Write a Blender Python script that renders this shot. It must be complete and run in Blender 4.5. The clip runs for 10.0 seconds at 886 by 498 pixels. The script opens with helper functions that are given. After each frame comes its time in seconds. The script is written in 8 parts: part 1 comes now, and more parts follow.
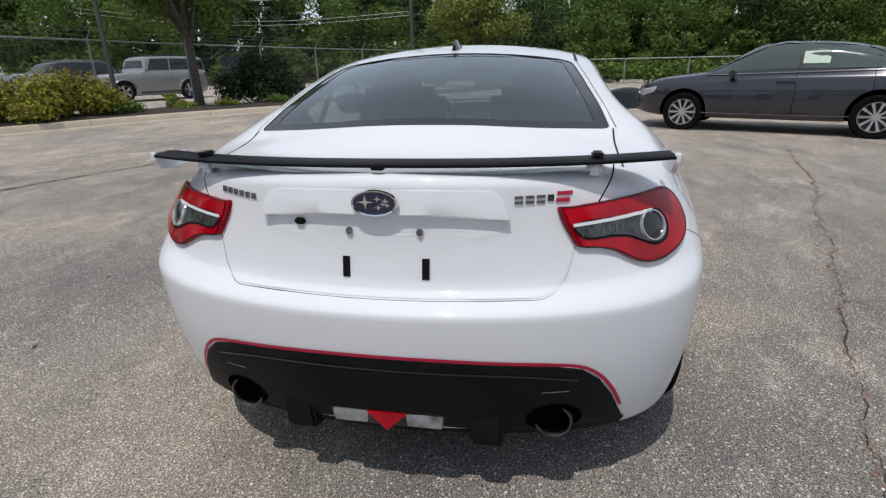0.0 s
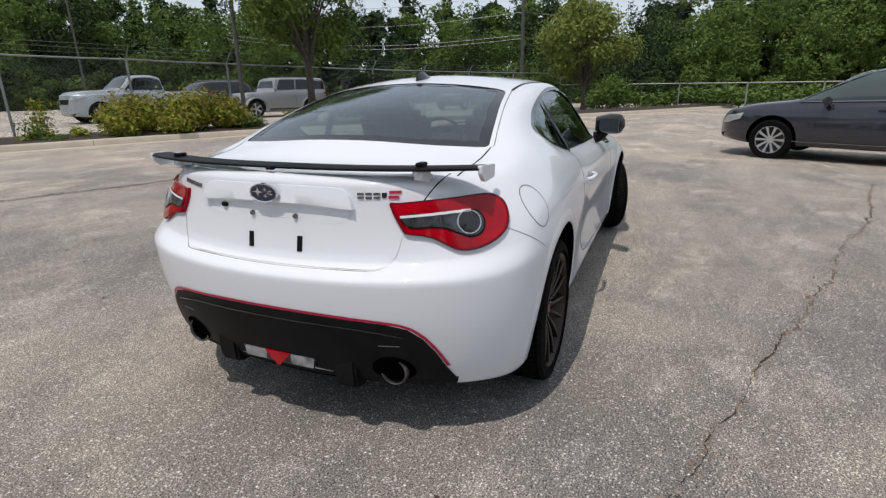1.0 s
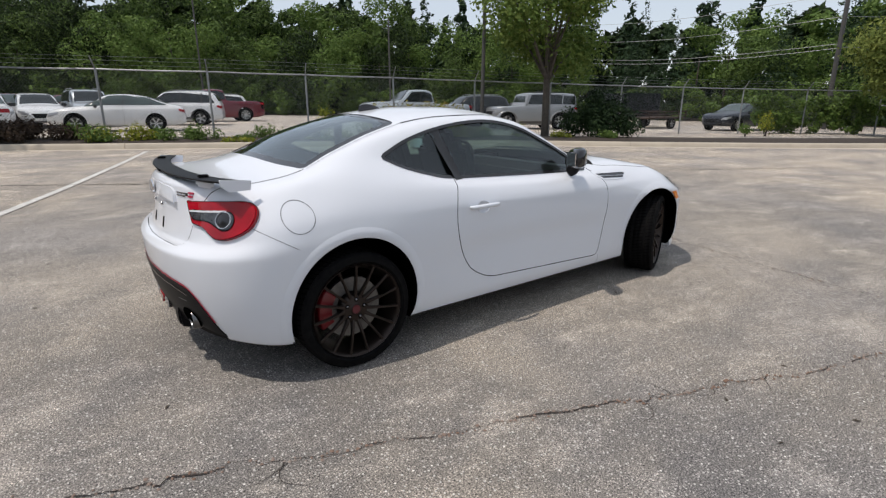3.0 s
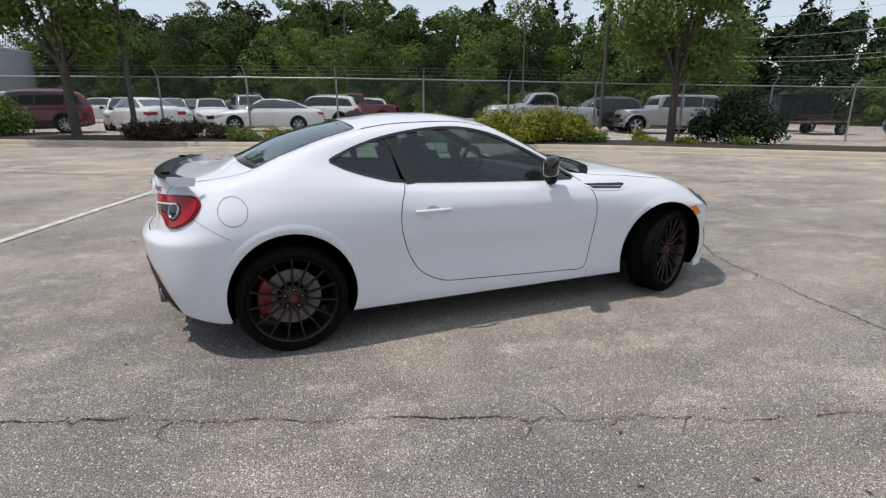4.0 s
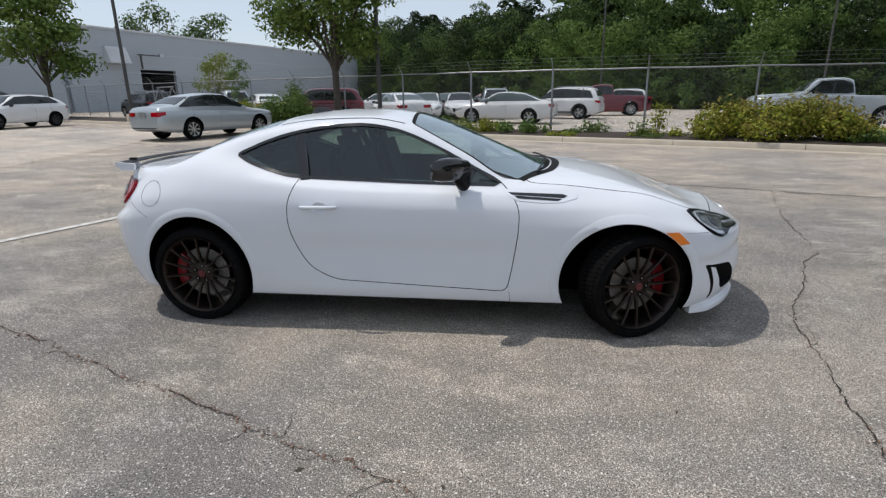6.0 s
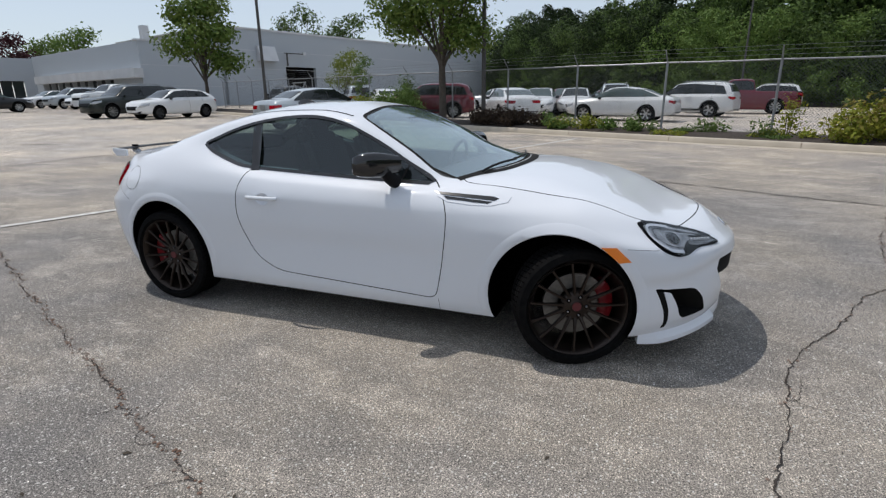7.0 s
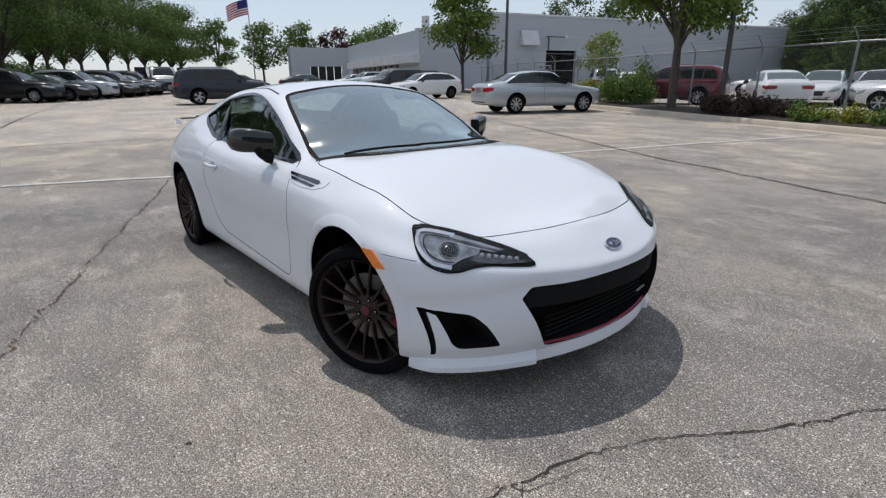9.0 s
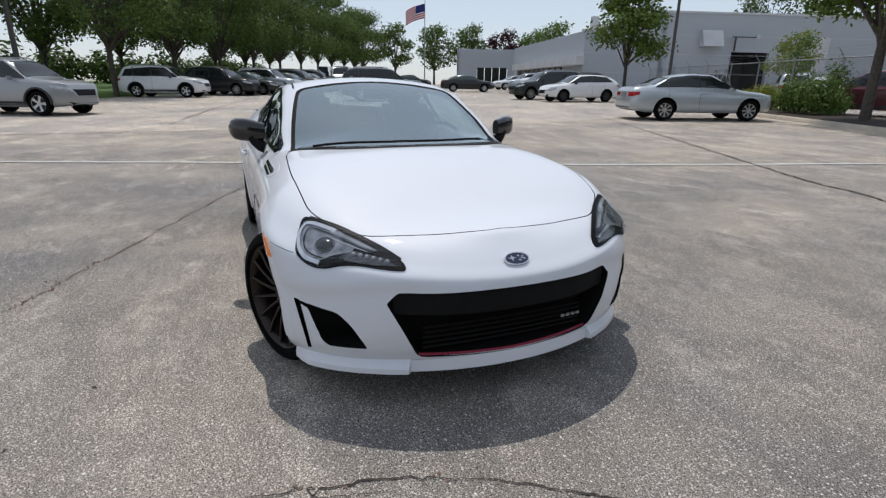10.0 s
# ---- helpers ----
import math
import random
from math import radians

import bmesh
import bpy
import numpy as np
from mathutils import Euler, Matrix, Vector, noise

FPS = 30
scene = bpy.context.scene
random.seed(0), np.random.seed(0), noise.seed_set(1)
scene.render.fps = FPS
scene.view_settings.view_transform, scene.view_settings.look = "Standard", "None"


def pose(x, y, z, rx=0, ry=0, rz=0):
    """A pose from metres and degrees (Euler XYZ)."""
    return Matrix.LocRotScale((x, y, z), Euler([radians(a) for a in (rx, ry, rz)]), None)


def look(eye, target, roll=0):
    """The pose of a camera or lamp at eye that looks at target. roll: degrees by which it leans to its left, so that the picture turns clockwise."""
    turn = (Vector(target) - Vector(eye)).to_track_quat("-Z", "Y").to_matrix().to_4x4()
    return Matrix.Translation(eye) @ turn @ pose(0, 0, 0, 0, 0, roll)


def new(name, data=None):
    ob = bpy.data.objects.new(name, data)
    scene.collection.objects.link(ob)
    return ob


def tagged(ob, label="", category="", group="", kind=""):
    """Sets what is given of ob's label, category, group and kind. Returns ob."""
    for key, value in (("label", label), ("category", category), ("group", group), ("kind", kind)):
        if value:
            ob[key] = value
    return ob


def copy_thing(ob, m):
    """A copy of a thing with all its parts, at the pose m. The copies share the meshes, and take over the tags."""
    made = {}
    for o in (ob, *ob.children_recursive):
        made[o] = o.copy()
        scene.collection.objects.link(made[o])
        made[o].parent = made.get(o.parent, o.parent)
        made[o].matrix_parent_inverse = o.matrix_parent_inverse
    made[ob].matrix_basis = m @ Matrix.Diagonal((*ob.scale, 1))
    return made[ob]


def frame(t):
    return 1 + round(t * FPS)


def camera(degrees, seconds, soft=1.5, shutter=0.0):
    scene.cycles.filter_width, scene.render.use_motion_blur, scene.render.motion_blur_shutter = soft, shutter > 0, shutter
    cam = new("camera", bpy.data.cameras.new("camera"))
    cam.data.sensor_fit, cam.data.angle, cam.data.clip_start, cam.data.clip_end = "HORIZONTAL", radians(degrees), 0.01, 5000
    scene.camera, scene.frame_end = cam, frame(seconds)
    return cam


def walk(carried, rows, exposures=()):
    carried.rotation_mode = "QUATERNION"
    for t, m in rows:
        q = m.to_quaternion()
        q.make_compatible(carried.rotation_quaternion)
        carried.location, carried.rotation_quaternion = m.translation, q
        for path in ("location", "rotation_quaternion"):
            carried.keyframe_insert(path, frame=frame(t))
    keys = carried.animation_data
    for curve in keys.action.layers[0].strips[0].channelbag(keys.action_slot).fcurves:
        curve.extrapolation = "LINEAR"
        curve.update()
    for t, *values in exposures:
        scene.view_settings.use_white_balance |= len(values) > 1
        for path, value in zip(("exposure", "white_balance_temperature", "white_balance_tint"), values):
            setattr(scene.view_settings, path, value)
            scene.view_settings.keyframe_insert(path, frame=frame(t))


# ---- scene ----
cam = camera(81.0, 10.0, soft=1.3)
PATH = [
    (0, (-3.192, -0.397, 1.212), (-1.349, -0.029, 0.531), -1.8),
    (0.5, (-3.361, -0.788, 1.216), (-1.55, -0.233, 0.575), -1.7),
    (1, (-3.38, -1.238, 1.226), (-1.629, -0.478, 0.625), -1.3),
    (1.5, (-3.261, -1.714, 1.241), (-1.613, -0.746, 0.656), -0.85),
    (2, (-3.061, -2.177, 1.269), (-1.543, -1.004, 0.703), -0.45),
    (2.5, (-2.779, -2.638, 1.292), (-1.433, -1.268, 0.734), -0.2),
    (4, (-1.526, -3.643, 1.33), (-0.825, -1.848, 0.796), -0.25),
    (4.5, (-0.988, -3.782, 1.339), (-0.538, -1.912, 0.788), -0.6),
    (5, (-0.44, -3.841, 1.339), (-0.238, -1.925, 0.8), -0.9),
    (5.5, (0.108, -3.817, 1.339), (0.071, -1.893, 0.791), -1.0),
    (7, (1.617, -3.268, 1.297), (0.902, -1.486, 0.736), -0.7),
    (7.5, (2.071, -2.979, 1.284), (1.149, -1.297, 0.717), -0.55),
    (8, (2.488, -2.672, 1.28), (1.385, -1.108, 0.699), -0.5),
    (8.5, (2.852, -2.317, 1.268), (1.567, -0.905, 0.671), -0.5),
    (9, (3.186, -1.913, 1.256), (1.724, -0.693, 0.649), -0.3),
    (9.5, (3.457, -1.452, 1.237), (1.825, -0.463, 0.634), -0.15),
    (10, (3.672, -0.984, 1.239), (1.91, -0.257, 0.635), 0.85),
]
EXPOSURE = [(0, .20, 6650, 11), (1.5, .33, 6800, 12), (2.5, .34, 6800, 12), (4, .37, 6680, 11), (5.5, .33, 6600, 10), (7, .22, 6480, 10), (10, .20, 6470, 11)]
walk(cam, [(t, look(eye, target, roll)) for t, eye, target, roll in PATH], EXPOSURE)

# ---------- light ----------
SUN_AZ, SUN_EL = 169.0, 67.0        # degrees: from +x towards +y, and above the horizon
world = bpy.data.worlds.new("sky")
scene.world = world
world.use_nodes = True
wn = world.node_tree.nodes
wl = world.node_tree.links
sky = wn.new("ShaderNodeTexSky")
sky.sky_type = "NISHITA"
sky.sun_disc = False
sky.sun_elevation = radians(SUN_EL)
sky.sun_rotation = radians(90.0 - SUN_AZ)
sky.air_density, sky.dust_density, sky.ozone_density = 1.0, 0.5, 1.0
wn["Background"].inputs[1].default_value = 0.135
haze = wn.new("ShaderNodeMix")           # thin even haze over the whole sky
haze.data_type = "RGBA"
haze.inputs[0].default_value = 0.74
haze.inputs[7].default_value = (3.62, 4.0, 4.5, 1)
wl.new(sky.outputs[0], haze.inputs[6])
wl.new(haze.outputs[2], wn["Background"].inputs[0])
sun = new("sun", bpy.data.lights.new("sun", "SUN"))
sun.data.energy, sun.data.angle, sun.data.color = 2.24, radians(0.6), (1.0, 0.95, 0.88)
sun.matrix_world = look((0, 0, 0), (-math.cos(radians(SUN_EL)) * math.cos(radians(SUN_AZ)),
                                    -math.cos(radians(SUN_EL)) * math.sin(radians(SUN_AZ)), -math.sin(radians(SUN_EL))))


# ---------- materials ----------
def mat(name, colour, rough=0.5, metal=0.0, spec=0.5, noise_scale=0.0, amount=0.0, second=None, bump=0.0, bump_scale=40.0,
        coat=0.0, random_tint=0.0, alpha=1.0, transmission=0.0, emit=None, ior=1.45):
    m = bpy.data.materials.new(name)
    m.use_nodes = True
    n, l = m.node_tree.nodes, m.node_tree.links
    b = n["Principled BSDF"]
    b.inputs["Roughness"].default_value = rough
    b.inputs["Metallic"].default_value = metal
    b.inputs["Specular IOR Level"].default_value = spec
    b.inputs["Coat Weight"].default_value = coat
    b.inputs["Coat Roughness"].default_value = 0.03
    b.inputs["Transmission Weight"].default_value = transmission
    b.inputs["IOR"].default_value = ior
    b.inputs["Alpha"].default_value = alpha
    b.inputs["Base Color"].default_value = (*colour, 1)
    if emit:
        b.inputs["Emission Color"].default_value = (*emit[:3], 1)
        b.inputs["Emission Strength"].default_value = emit[3]
    co = n.new("ShaderNodeTexCoord")
    last = None
    if amount > 0:
        tex = n.new("ShaderNodeTexNoise")
        tex.inputs["Scale"].default_value, tex.inputs["Detail"].default_value = noise_scale, 6
        l.new(co.outputs["Object"], tex.inputs["Vector"])
        mix = n.new("ShaderNodeMix")
        mix.data_type = "RGBA"
        other = second or tuple(c * 0.55 for c in colour)
        mix.inputs[6].default_value, mix.inputs[7].default_value = (*colour, 1), (*other, 1)
        ramp = n.new("ShaderNodeMapRange")
        ramp.inputs[1].default_value, ramp.inputs[2].default_value = 0.35, 0.7
        ramp.inputs[4].default_value = amount
        l.new(tex.outputs[0], ramp.inputs[0])
        l.new(ramp.outputs[0], mix.inputs[0])
        last = mix.outputs[2]
    if random_tint > 0:
        info = n.new("ShaderNodeObjectInfo")
        hsv = n.new("ShaderNodeHueSaturation")
        rng = n.new("ShaderNodeMapRange")
        rng.inputs[3].default_value, rng.inputs[4].default_value = 1 - random_tint, 1 + random_tint
        l.new(info.outputs["Random"], rng.inputs[0])
        l.new(rng.outputs[0], hsv.inputs["Value"])
        if last:
            l.new(last, hsv.inputs["Color"])
        else:
            hsv.inputs["Color"].default_value = (*colour, 1)
        last = hsv.outputs[0]
    if last:
        l.new(last, b.inputs["Base Color"])
    if bump > 0:
        tex = n.new("ShaderNodeTexNoise")
        tex.inputs["Scale"].default_value, tex.inputs["Detail"].default_value = bump_scale, 5
        l.new(co.outputs["Object"], tex.inputs["Vector"])
        bn = n.new("ShaderNodeBump")
        bn.inputs["Strength"].default_value, bn.inputs["Distance"].default_value = bump, 0.01
        l.new(tex.outputs[0], bn.inputs["Height"])
        l.new(bn.outputs[0], b.inputs["Normal"])
    return m


def glass_mat(name, tint, mirror=0.08, rough=0.02, film=0.0, graze=0.9):
    """Thin tinted car glass: a tinted see-through layer, a bluish film of dust and painted sky reflection, under a
    mirror layer.
    """
    m = bpy.data.materials.new(name)
    m.use_nodes = True
    n, l = m.node_tree.nodes, m.node_tree.links
    n.remove(n["Principled BSDF"])
    clear = n.new("ShaderNodeBsdfTransparent")
    clear.inputs[0].default_value = (*tint, 1)
    shine = n.new("ShaderNodeBsdfGlossy")
    shine.inputs["Roughness"].default_value = rough
    shine.inputs["Color"].default_value = (0.92, 0.98, 1, 1)
    edge = n.new("ShaderNodeLayerWeight")
    edge.inputs[0].default_value = 0.5
    grow_up = n.new("ShaderNodeMath")
    grow_up.operation = "POWER"
    grow_up.inputs[1].default_value = 3.6
    l.new(edge.outputs["Facing"], grow_up.inputs[0])
    fres = n.new("ShaderNodeMapRange")
    fres.inputs[3].default_value, fres.inputs[4].default_value = mirror, graze
    l.new(grow_up.outputs[0], fres.inputs[0])
    mix = n.new("ShaderNodeMixShader")
    l.new(fres.outputs[0], mix.inputs[0])
    # bluish diffuse colour: a little dust, plus sky reflection painted in
    dust_sheen = n.new("ShaderNodeBsdfDiffuse")
    dust_sheen.inputs[0].default_value = (0.48, 0.66, 0.76, 1)
    veil = n.new("ShaderNodeMixShader")
    veil.inputs[0].default_value = film
    l.new(clear.outputs[0], veil.inputs[1])
    l.new(dust_sheen.outputs[0], veil.inputs[2])
    l.new(veil.outputs[0], mix.inputs[1])
    l.new(shine.outputs[0], mix.inputs[2])
    l.new(mix.outputs[0], n["Material Output"].inputs[0])
    return m


def asphalt_mat(name, dark, light, stone, bleached=(1.0, 1.0, 1.0)):
    """Worn asphalt: binder, pale stone chips of several sizes, sealed and bleached patches."""
    m = bpy.data.materials.new(name)
    m.use_nodes = True
    n, l = m.node_tree.nodes, m.node_tree.links
    b = n["Principled BSDF"]
    co = n.new("ShaderNodeTexCoord")

    def tex(kind, scale, detail=4.0, rough=0.55, vec=None):
        t = n.new(kind)
        t.inputs["Scale"].default_value = scale
        if kind == "ShaderNodeTexNoise":
            t.inputs["Detail"].default_value, t.inputs["Roughness"].default_value = detail, rough
        l.new(vec or co.outputs["Object"], t.inputs["Vector"])
        return t

    def span(src, a, c, lo=0.0, hi=1.0):
        r = n.new("ShaderNodeMapRange")
        r.inputs[1].default_value, r.inputs[2].default_value, r.inputs[3].default_value, r.inputs[4].default_value = a, c, lo, hi
        l.new(src, r.inputs[0])
        return r.outputs[0]

    def blend(fac, a, c):
        x = n.new("ShaderNodeMix")
        x.data_type = "RGBA"
        for sock, v in ((x.inputs[6], a), (x.inputs[7], c)):
            if isinstance(v, tuple):
                sock.default_value = (*v, 1)
            else:
                l.new(v, sock)
        l.new(fac, x.inputs[0])
        return x.outputs[2]

    stretch = n.new("ShaderNodeMapping")
    stretch.inputs["Rotation"].default_value = (0, 0, radians(28))
    stretch.inputs["Scale"].default_value = (0.6, 1.0, 1.0)
    l.new(co.outputs["Object"], stretch.inputs["Vector"])
    patch = span(tex("ShaderNodeTexNoise", 0.8, 14, 0.74, stretch.outputs[0]).outputs[0], 0.44, 0.56)
    wash = span(tex("ShaderNodeTexNoise", 2.2, 12, 0.78).outputs[0], 0.42, 0.62, 0.0, 0.55)
    bleach = span(tex("ShaderNodeTexNoise", 2.2, 14, 0.76, stretch.outputs[0]).outputs[0], 0.52, 0.64, 0.0, 0.7)
    base = blend(patch, dark, light)
    base = blend(wash, base, tuple(0.5 * (a + c) for a, c in zip(dark, light)))
    base = blend(bleach, base, tuple(1.5 * c for c in light))
    # broad sandy and grey stretches several metres wide
    broad = n.new("ShaderNodeMix")
    broad.data_type, broad.blend_type = "RGBA", "MULTIPLY"
    broad.inputs[0].default_value = 1.0
    broad.clamp_result = False
    l.new(base, broad.inputs[6])
    l.new(blend(span(tex("ShaderNodeTexNoise", 0.42, 6, 0.62).outputs[0], 0.40, 0.60), (0.88, 0.885, 0.91), (1.21, 1.16, 1.08)), broad.inputs[7])
    base = broad.outputs[2]
    # the open lot away from the parking bays is worn paler and sandier
    far = n.new("ShaderNodeVectorMath")
    far.operation = "LENGTH"
    l.new(co.outputs["Object"], far.inputs[0])
    ragged = n.new("ShaderNodeMath")
    ragged.operation = "MULTIPLY_ADD"
    ragged.inputs[1].default_value = 5.0
    l.new(tex("ShaderNodeTexNoise", 0.7, 8, 0.7, stretch.outputs[0]).outputs[0], ragged.inputs[0])
    l.new(far.outputs["Value"], ragged.inputs[2])
    worn = n.new("ShaderNodeMix")
    worn.data_type, worn.blend_type = "RGBA", "MULTIPLY"
    worn.inputs[0].default_value = 1.0
    worn.clamp_result = False
    l.new(base, worn.inputs[6])
    l.new(blend(span(ragged.outputs[0], 6.0, 12.5), (0.98, 0.97, 0.96), bleached), worn.inputs[7])
    base = worn.outputs[2]
    # grain: darker pits and paler chips, as shares of the tone around them
    speck = blend(span(tex("ShaderNodeTexNoise", 95, 3, 0.7).outputs[0], 0.50, 0.37, 0.0, 1.0), (0.80, 0.80, 0.80), (0.05, 0.05, 0.055))
    speck = blend(span(tex("ShaderNodeTexNoise", 170, 2, 0.8).outputs[0], 0.50, 0.57, 0.0, 0.85), speck, (2.2, 2.17, 2.12))

    def chips(base, scale, lo, hi, keep, colour):
        vor = tex("ShaderNodeTexVoronoi", scale)
        tone = n.new("ShaderNodeSeparateColor")
        l.new(vor.outputs["Color"], tone.inputs[0])
        pick = n.new("ShaderNodeMath")
        pick.operation = "MULTIPLY"
        l.new(span(vor.outputs["Distance"], hi, lo), pick.inputs[0])
        l.new(span(tone.outputs[0], keep, min(1.0, keep + 0.12)), pick.inputs[1])
        return blend(pick.outputs[0], base, colour)

    speck = chips(speck, 112, 0.26, 0.34, 0.46, (3.1, 3.05, 3.0))
    mul = n.new("ShaderNodeMix")
    mul.data_type, mul.blend_type = "RGBA", "MULTIPLY"
    mul.inputs[0].default_value = 1.0
    mul.clamp_result = False
    l.new(base, mul.inputs[6])
    l.new(speck, mul.inputs[7])
    base = mul.outputs[2]
    base = chips(base, 70, 0.24, 0.32, 0.66, stone)
    base = chips(base, 44, 0.15, 0.23, 0.82, tuple(1.4 * c for c in stone))
    l.new(base, b.inputs["Base Color"])
    b.inputs["Roughness"].default_value = 0.82
    b.inputs["Specular IOR Level"].default_value = 0.35
    bn = n.new("ShaderNodeBump")
    bn.inputs["Strength"].default_value, bn.inputs["Distance"].default_value = 0.55, 0.006
    l.new(tex("ShaderNodeTexNoise", 110, 4, 0.7).outputs[0], bn.inputs["Height"])
    l.new(bn.outputs[0], b.inputs["Normal"])
    return m


def leaf_mat(name, a, c, light=0.25):
    """Leaves: two greens spread leaf by leaf, some light passing through."""
    m = bpy.data.materials.new(name)
    m.use_nodes = True
    n, l = m.node_tree.nodes, m.node_tree.links
    b = n["Principled BSDF"]
    geo = n.new("ShaderNodeNewGeometry")
    mix = n.new("ShaderNodeMix")
    mix.data_type = "RGBA"
    mix.inputs[6].default_value, mix.inputs[7].default_value = (*a, 1), (*c, 1)
    l.new(geo.outputs["Random Per Island"], mix.inputs[0])
    l.new(mix.outputs[2], b.inputs["Base Color"])
    b.inputs["Roughness"].default_value = 0.65
    b.inputs["Specular IOR Level"].default_value = 0.16
    tr = n.new("ShaderNodeBsdfTranslucent")
    l.new(mix.outputs[2], tr.inputs[0])
    sh = n.new("ShaderNodeMixShader")
    sh.inputs[0].default_value = light
    l.new(b.outputs[0], sh.inputs[1])
    l.new(tr.outputs[0], sh.inputs[2])
    l.new(sh.outputs[0], n["Material Output"].inputs[0])
    return m


PAINT = mat("pearl_white_paint", (0.690, 0.715, 0.765), 0.5, spec=0.25, coat=0.9, noise_scale=1.2, amount=0.05, second=(0.65, 0.672, 0.718))
BLACK_GLOSS = mat("gloss_black", (0.012, 0.012, 0.013), 0.12, coat=0.5)
BLACK_SATIN = mat("satin_black_plastic", (0.007, 0.007, 0.008), 0.42, spec=0.09, noise_scale=9, amount=0.5, second=(0.016, 0.016, 0.017))
BLACK_MATT = mat("matt_black", (0.007, 0.007, 0.007), 0.8, spec=0.2, noise_scale=20, amount=0.4, second=(0.012, 0.012, 0.012))
# near black: the shade of cavities and gaps put into the colour
VOID = mat("cavity_shade_black", (0.002, 0.002, 0.002), 0.95, spec=0.0)
RUBBER = mat("tyre_rubber", (0.0045, 0.0045, 0.005), 0.8, spec=0.06, noise_scale=30, amount=0.6, second=(0.012, 0.0115, 0.011), bump=0.2, bump_scale=120)
RIM = mat("bronze_grey_alloy", (0.040, 0.031, 0.027), 0.34, 0.8, noise_scale=8, amount=0.3)
DISC = mat("brake_disc_steel", (0.20, 0.195, 0.19), 0.4, 0.8, noise_scale=60, amount=0.5)
CALIPER = mat("red_caliper", (0.17, 0.006, 0.010), 0.35, coat=0.3, noise_scale=20, amount=0.2)
CHROME = mat("chrome", (0.75, 0.75, 0.76), 0.08, 1.0, noise_scale=10, amount=0.1)
RED_LINE = mat("cherry_red_stripe", (0.42, 0.010, 0.05), 0.35, noise_scale=10, amount=0.15)
LAMP_BLACK = mat("black_lamp_housing", (0.004, 0.004, 0.005), 0.4, spec=0.08, noise_scale=20, amount=0.3)
LAMP_DEEP = mat("deep_red_lamp_edge", (0.36, 0.0, 0.009), 0.2, spec=.12, noise_scale=9, amount=.7, second=(.20, 0, .004))
EXHAUST = mat("sooty_exhaust_steel", (0.22, 0.22, 0.225), 0.32, 1.0, noise_scale=14, amount=.6, second=(.04, .038, .036))
RED_LENS = mat("red_lamp_plastic", (0.44, 0.0, 0.010), 0.10, spec=.3, coat=.35, noise_scale=7, amount=0.9, second=(0.20, 0.0, 0.004))
SMOKE = mat("smoked_lamp", (0.022, 0.022, 0.025), 0.15, coat=0.3, noise_scale=30, amount=0.4)
TAIL_CLEAR = mat("clear_tail_lamp", (0.075, 0.08, 0.087), 0.14, 0.3, coat=0.5, noise_scale=34, amount=0.95, second=(0.02, 0.02, 0.023))
PROJECTOR = mat("projector_glass", (0.010, 0.011, 0.013), 0.08, coat=.5)
LAMP_WHITE = mat("lamp_reflector", (0.70, 0.72, 0.76), 0.3, 0.0, noise_scale=25, amount=0.2)
LAMP_GREY = mat("grey_lamp_housing", (0.40, 0.42, 0.45), 0.18, 0.5, coat=.2, noise_scale=22, amount=0.95, second=(0.09, 0.096, 0.11))
DARK_CHROME = mat("dull_chrome", (0.24, 0.24, 0.25), 0.25, 1.0, noise_scale=10, amount=0.2)
LAMP_SILVER = mat("silver_lamp_trim", (0.72, 0.74, 0.78), 0.18, 0.6, noise_scale=30, amount=0.5, second=(0.36, 0.38, 0.42))
AMBER = mat("amber_reflector", (0.85, 0.22, 0.015), 0.15, coat=0.6, noise_scale=30, amount=0.2)
RED_DARK = mat("dark_red_stripe", (0.24, 0.004, 0.030), 0.5, noise_scale=10, amount=0.2)
GAP = mat("panel_gap", (0.085, 0.085, 0.09), 0.9)
BADGE_BLUE = mat("badge_blue", (0.006, 0.010, 0.045), 0.15, coat=0.8)
CLEAR = glass_mat("clear_lamp_cover", (0.94, 0.95, 0.96), 0.03, graze=0.35)
GLASS = glass_mat("tinted_glass", (0.43, 0.56, 0.52), 0.07)
# strong film here paints pale blue sky reflection over the windscreen
GLASS_SCREEN = glass_mat("windscreen_glass", (0.68, 0.82, 0.84), 0.21, rough=.05, film=0.16)
GLASS_REAR = glass_mat("dark_tinted_glass", (0.62, 0.68, 0.68), 0.10, film=0.03)
CLOTH = mat("black_seat_cloth", (0.018, 0.018, 0.02), 0.8, noise_scale=40, amount=0.4)
TRIM = mat("dark_cabin_plastic", (0.03, 0.03, 0.032), 0.6, noise_scale=30, amount=0.3)
ASPHALT = asphalt_mat("worn_asphalt", (0.140, 0.134, 0.129), (0.213, 0.199, 0.184), (0.54, 0.52, 0.49), (1.39, 1.33, 1.26))
ASPHALT_FAR = asphalt_mat("pale_asphalt", (0.282, 0.258, 0.233), (0.328, 0.301, 0.273), (0.46, 0.44, 0.41))
CONCRETE = mat("kerb_concrete", (0.50, 0.44, 0.36), 0.85, noise_scale=2.5, amount=0.6, second=(0.36, 0.31, 0.25), bump=0.4, bump_scale=30)
MULCH = mat("dark_mulch", (0.05, 0.038, 0.03), 0.95, noise_scale=14, amount=0.9, second=(0.022, 0.016, 0.012), bump=1.0, bump_scale=25)
LINE_PAINT = mat("worn_road_paint", (0.64, 0.63, 0.60), 0.8, noise_scale=16, amount=0.85, second=(0.27, 0.25, 0.23))
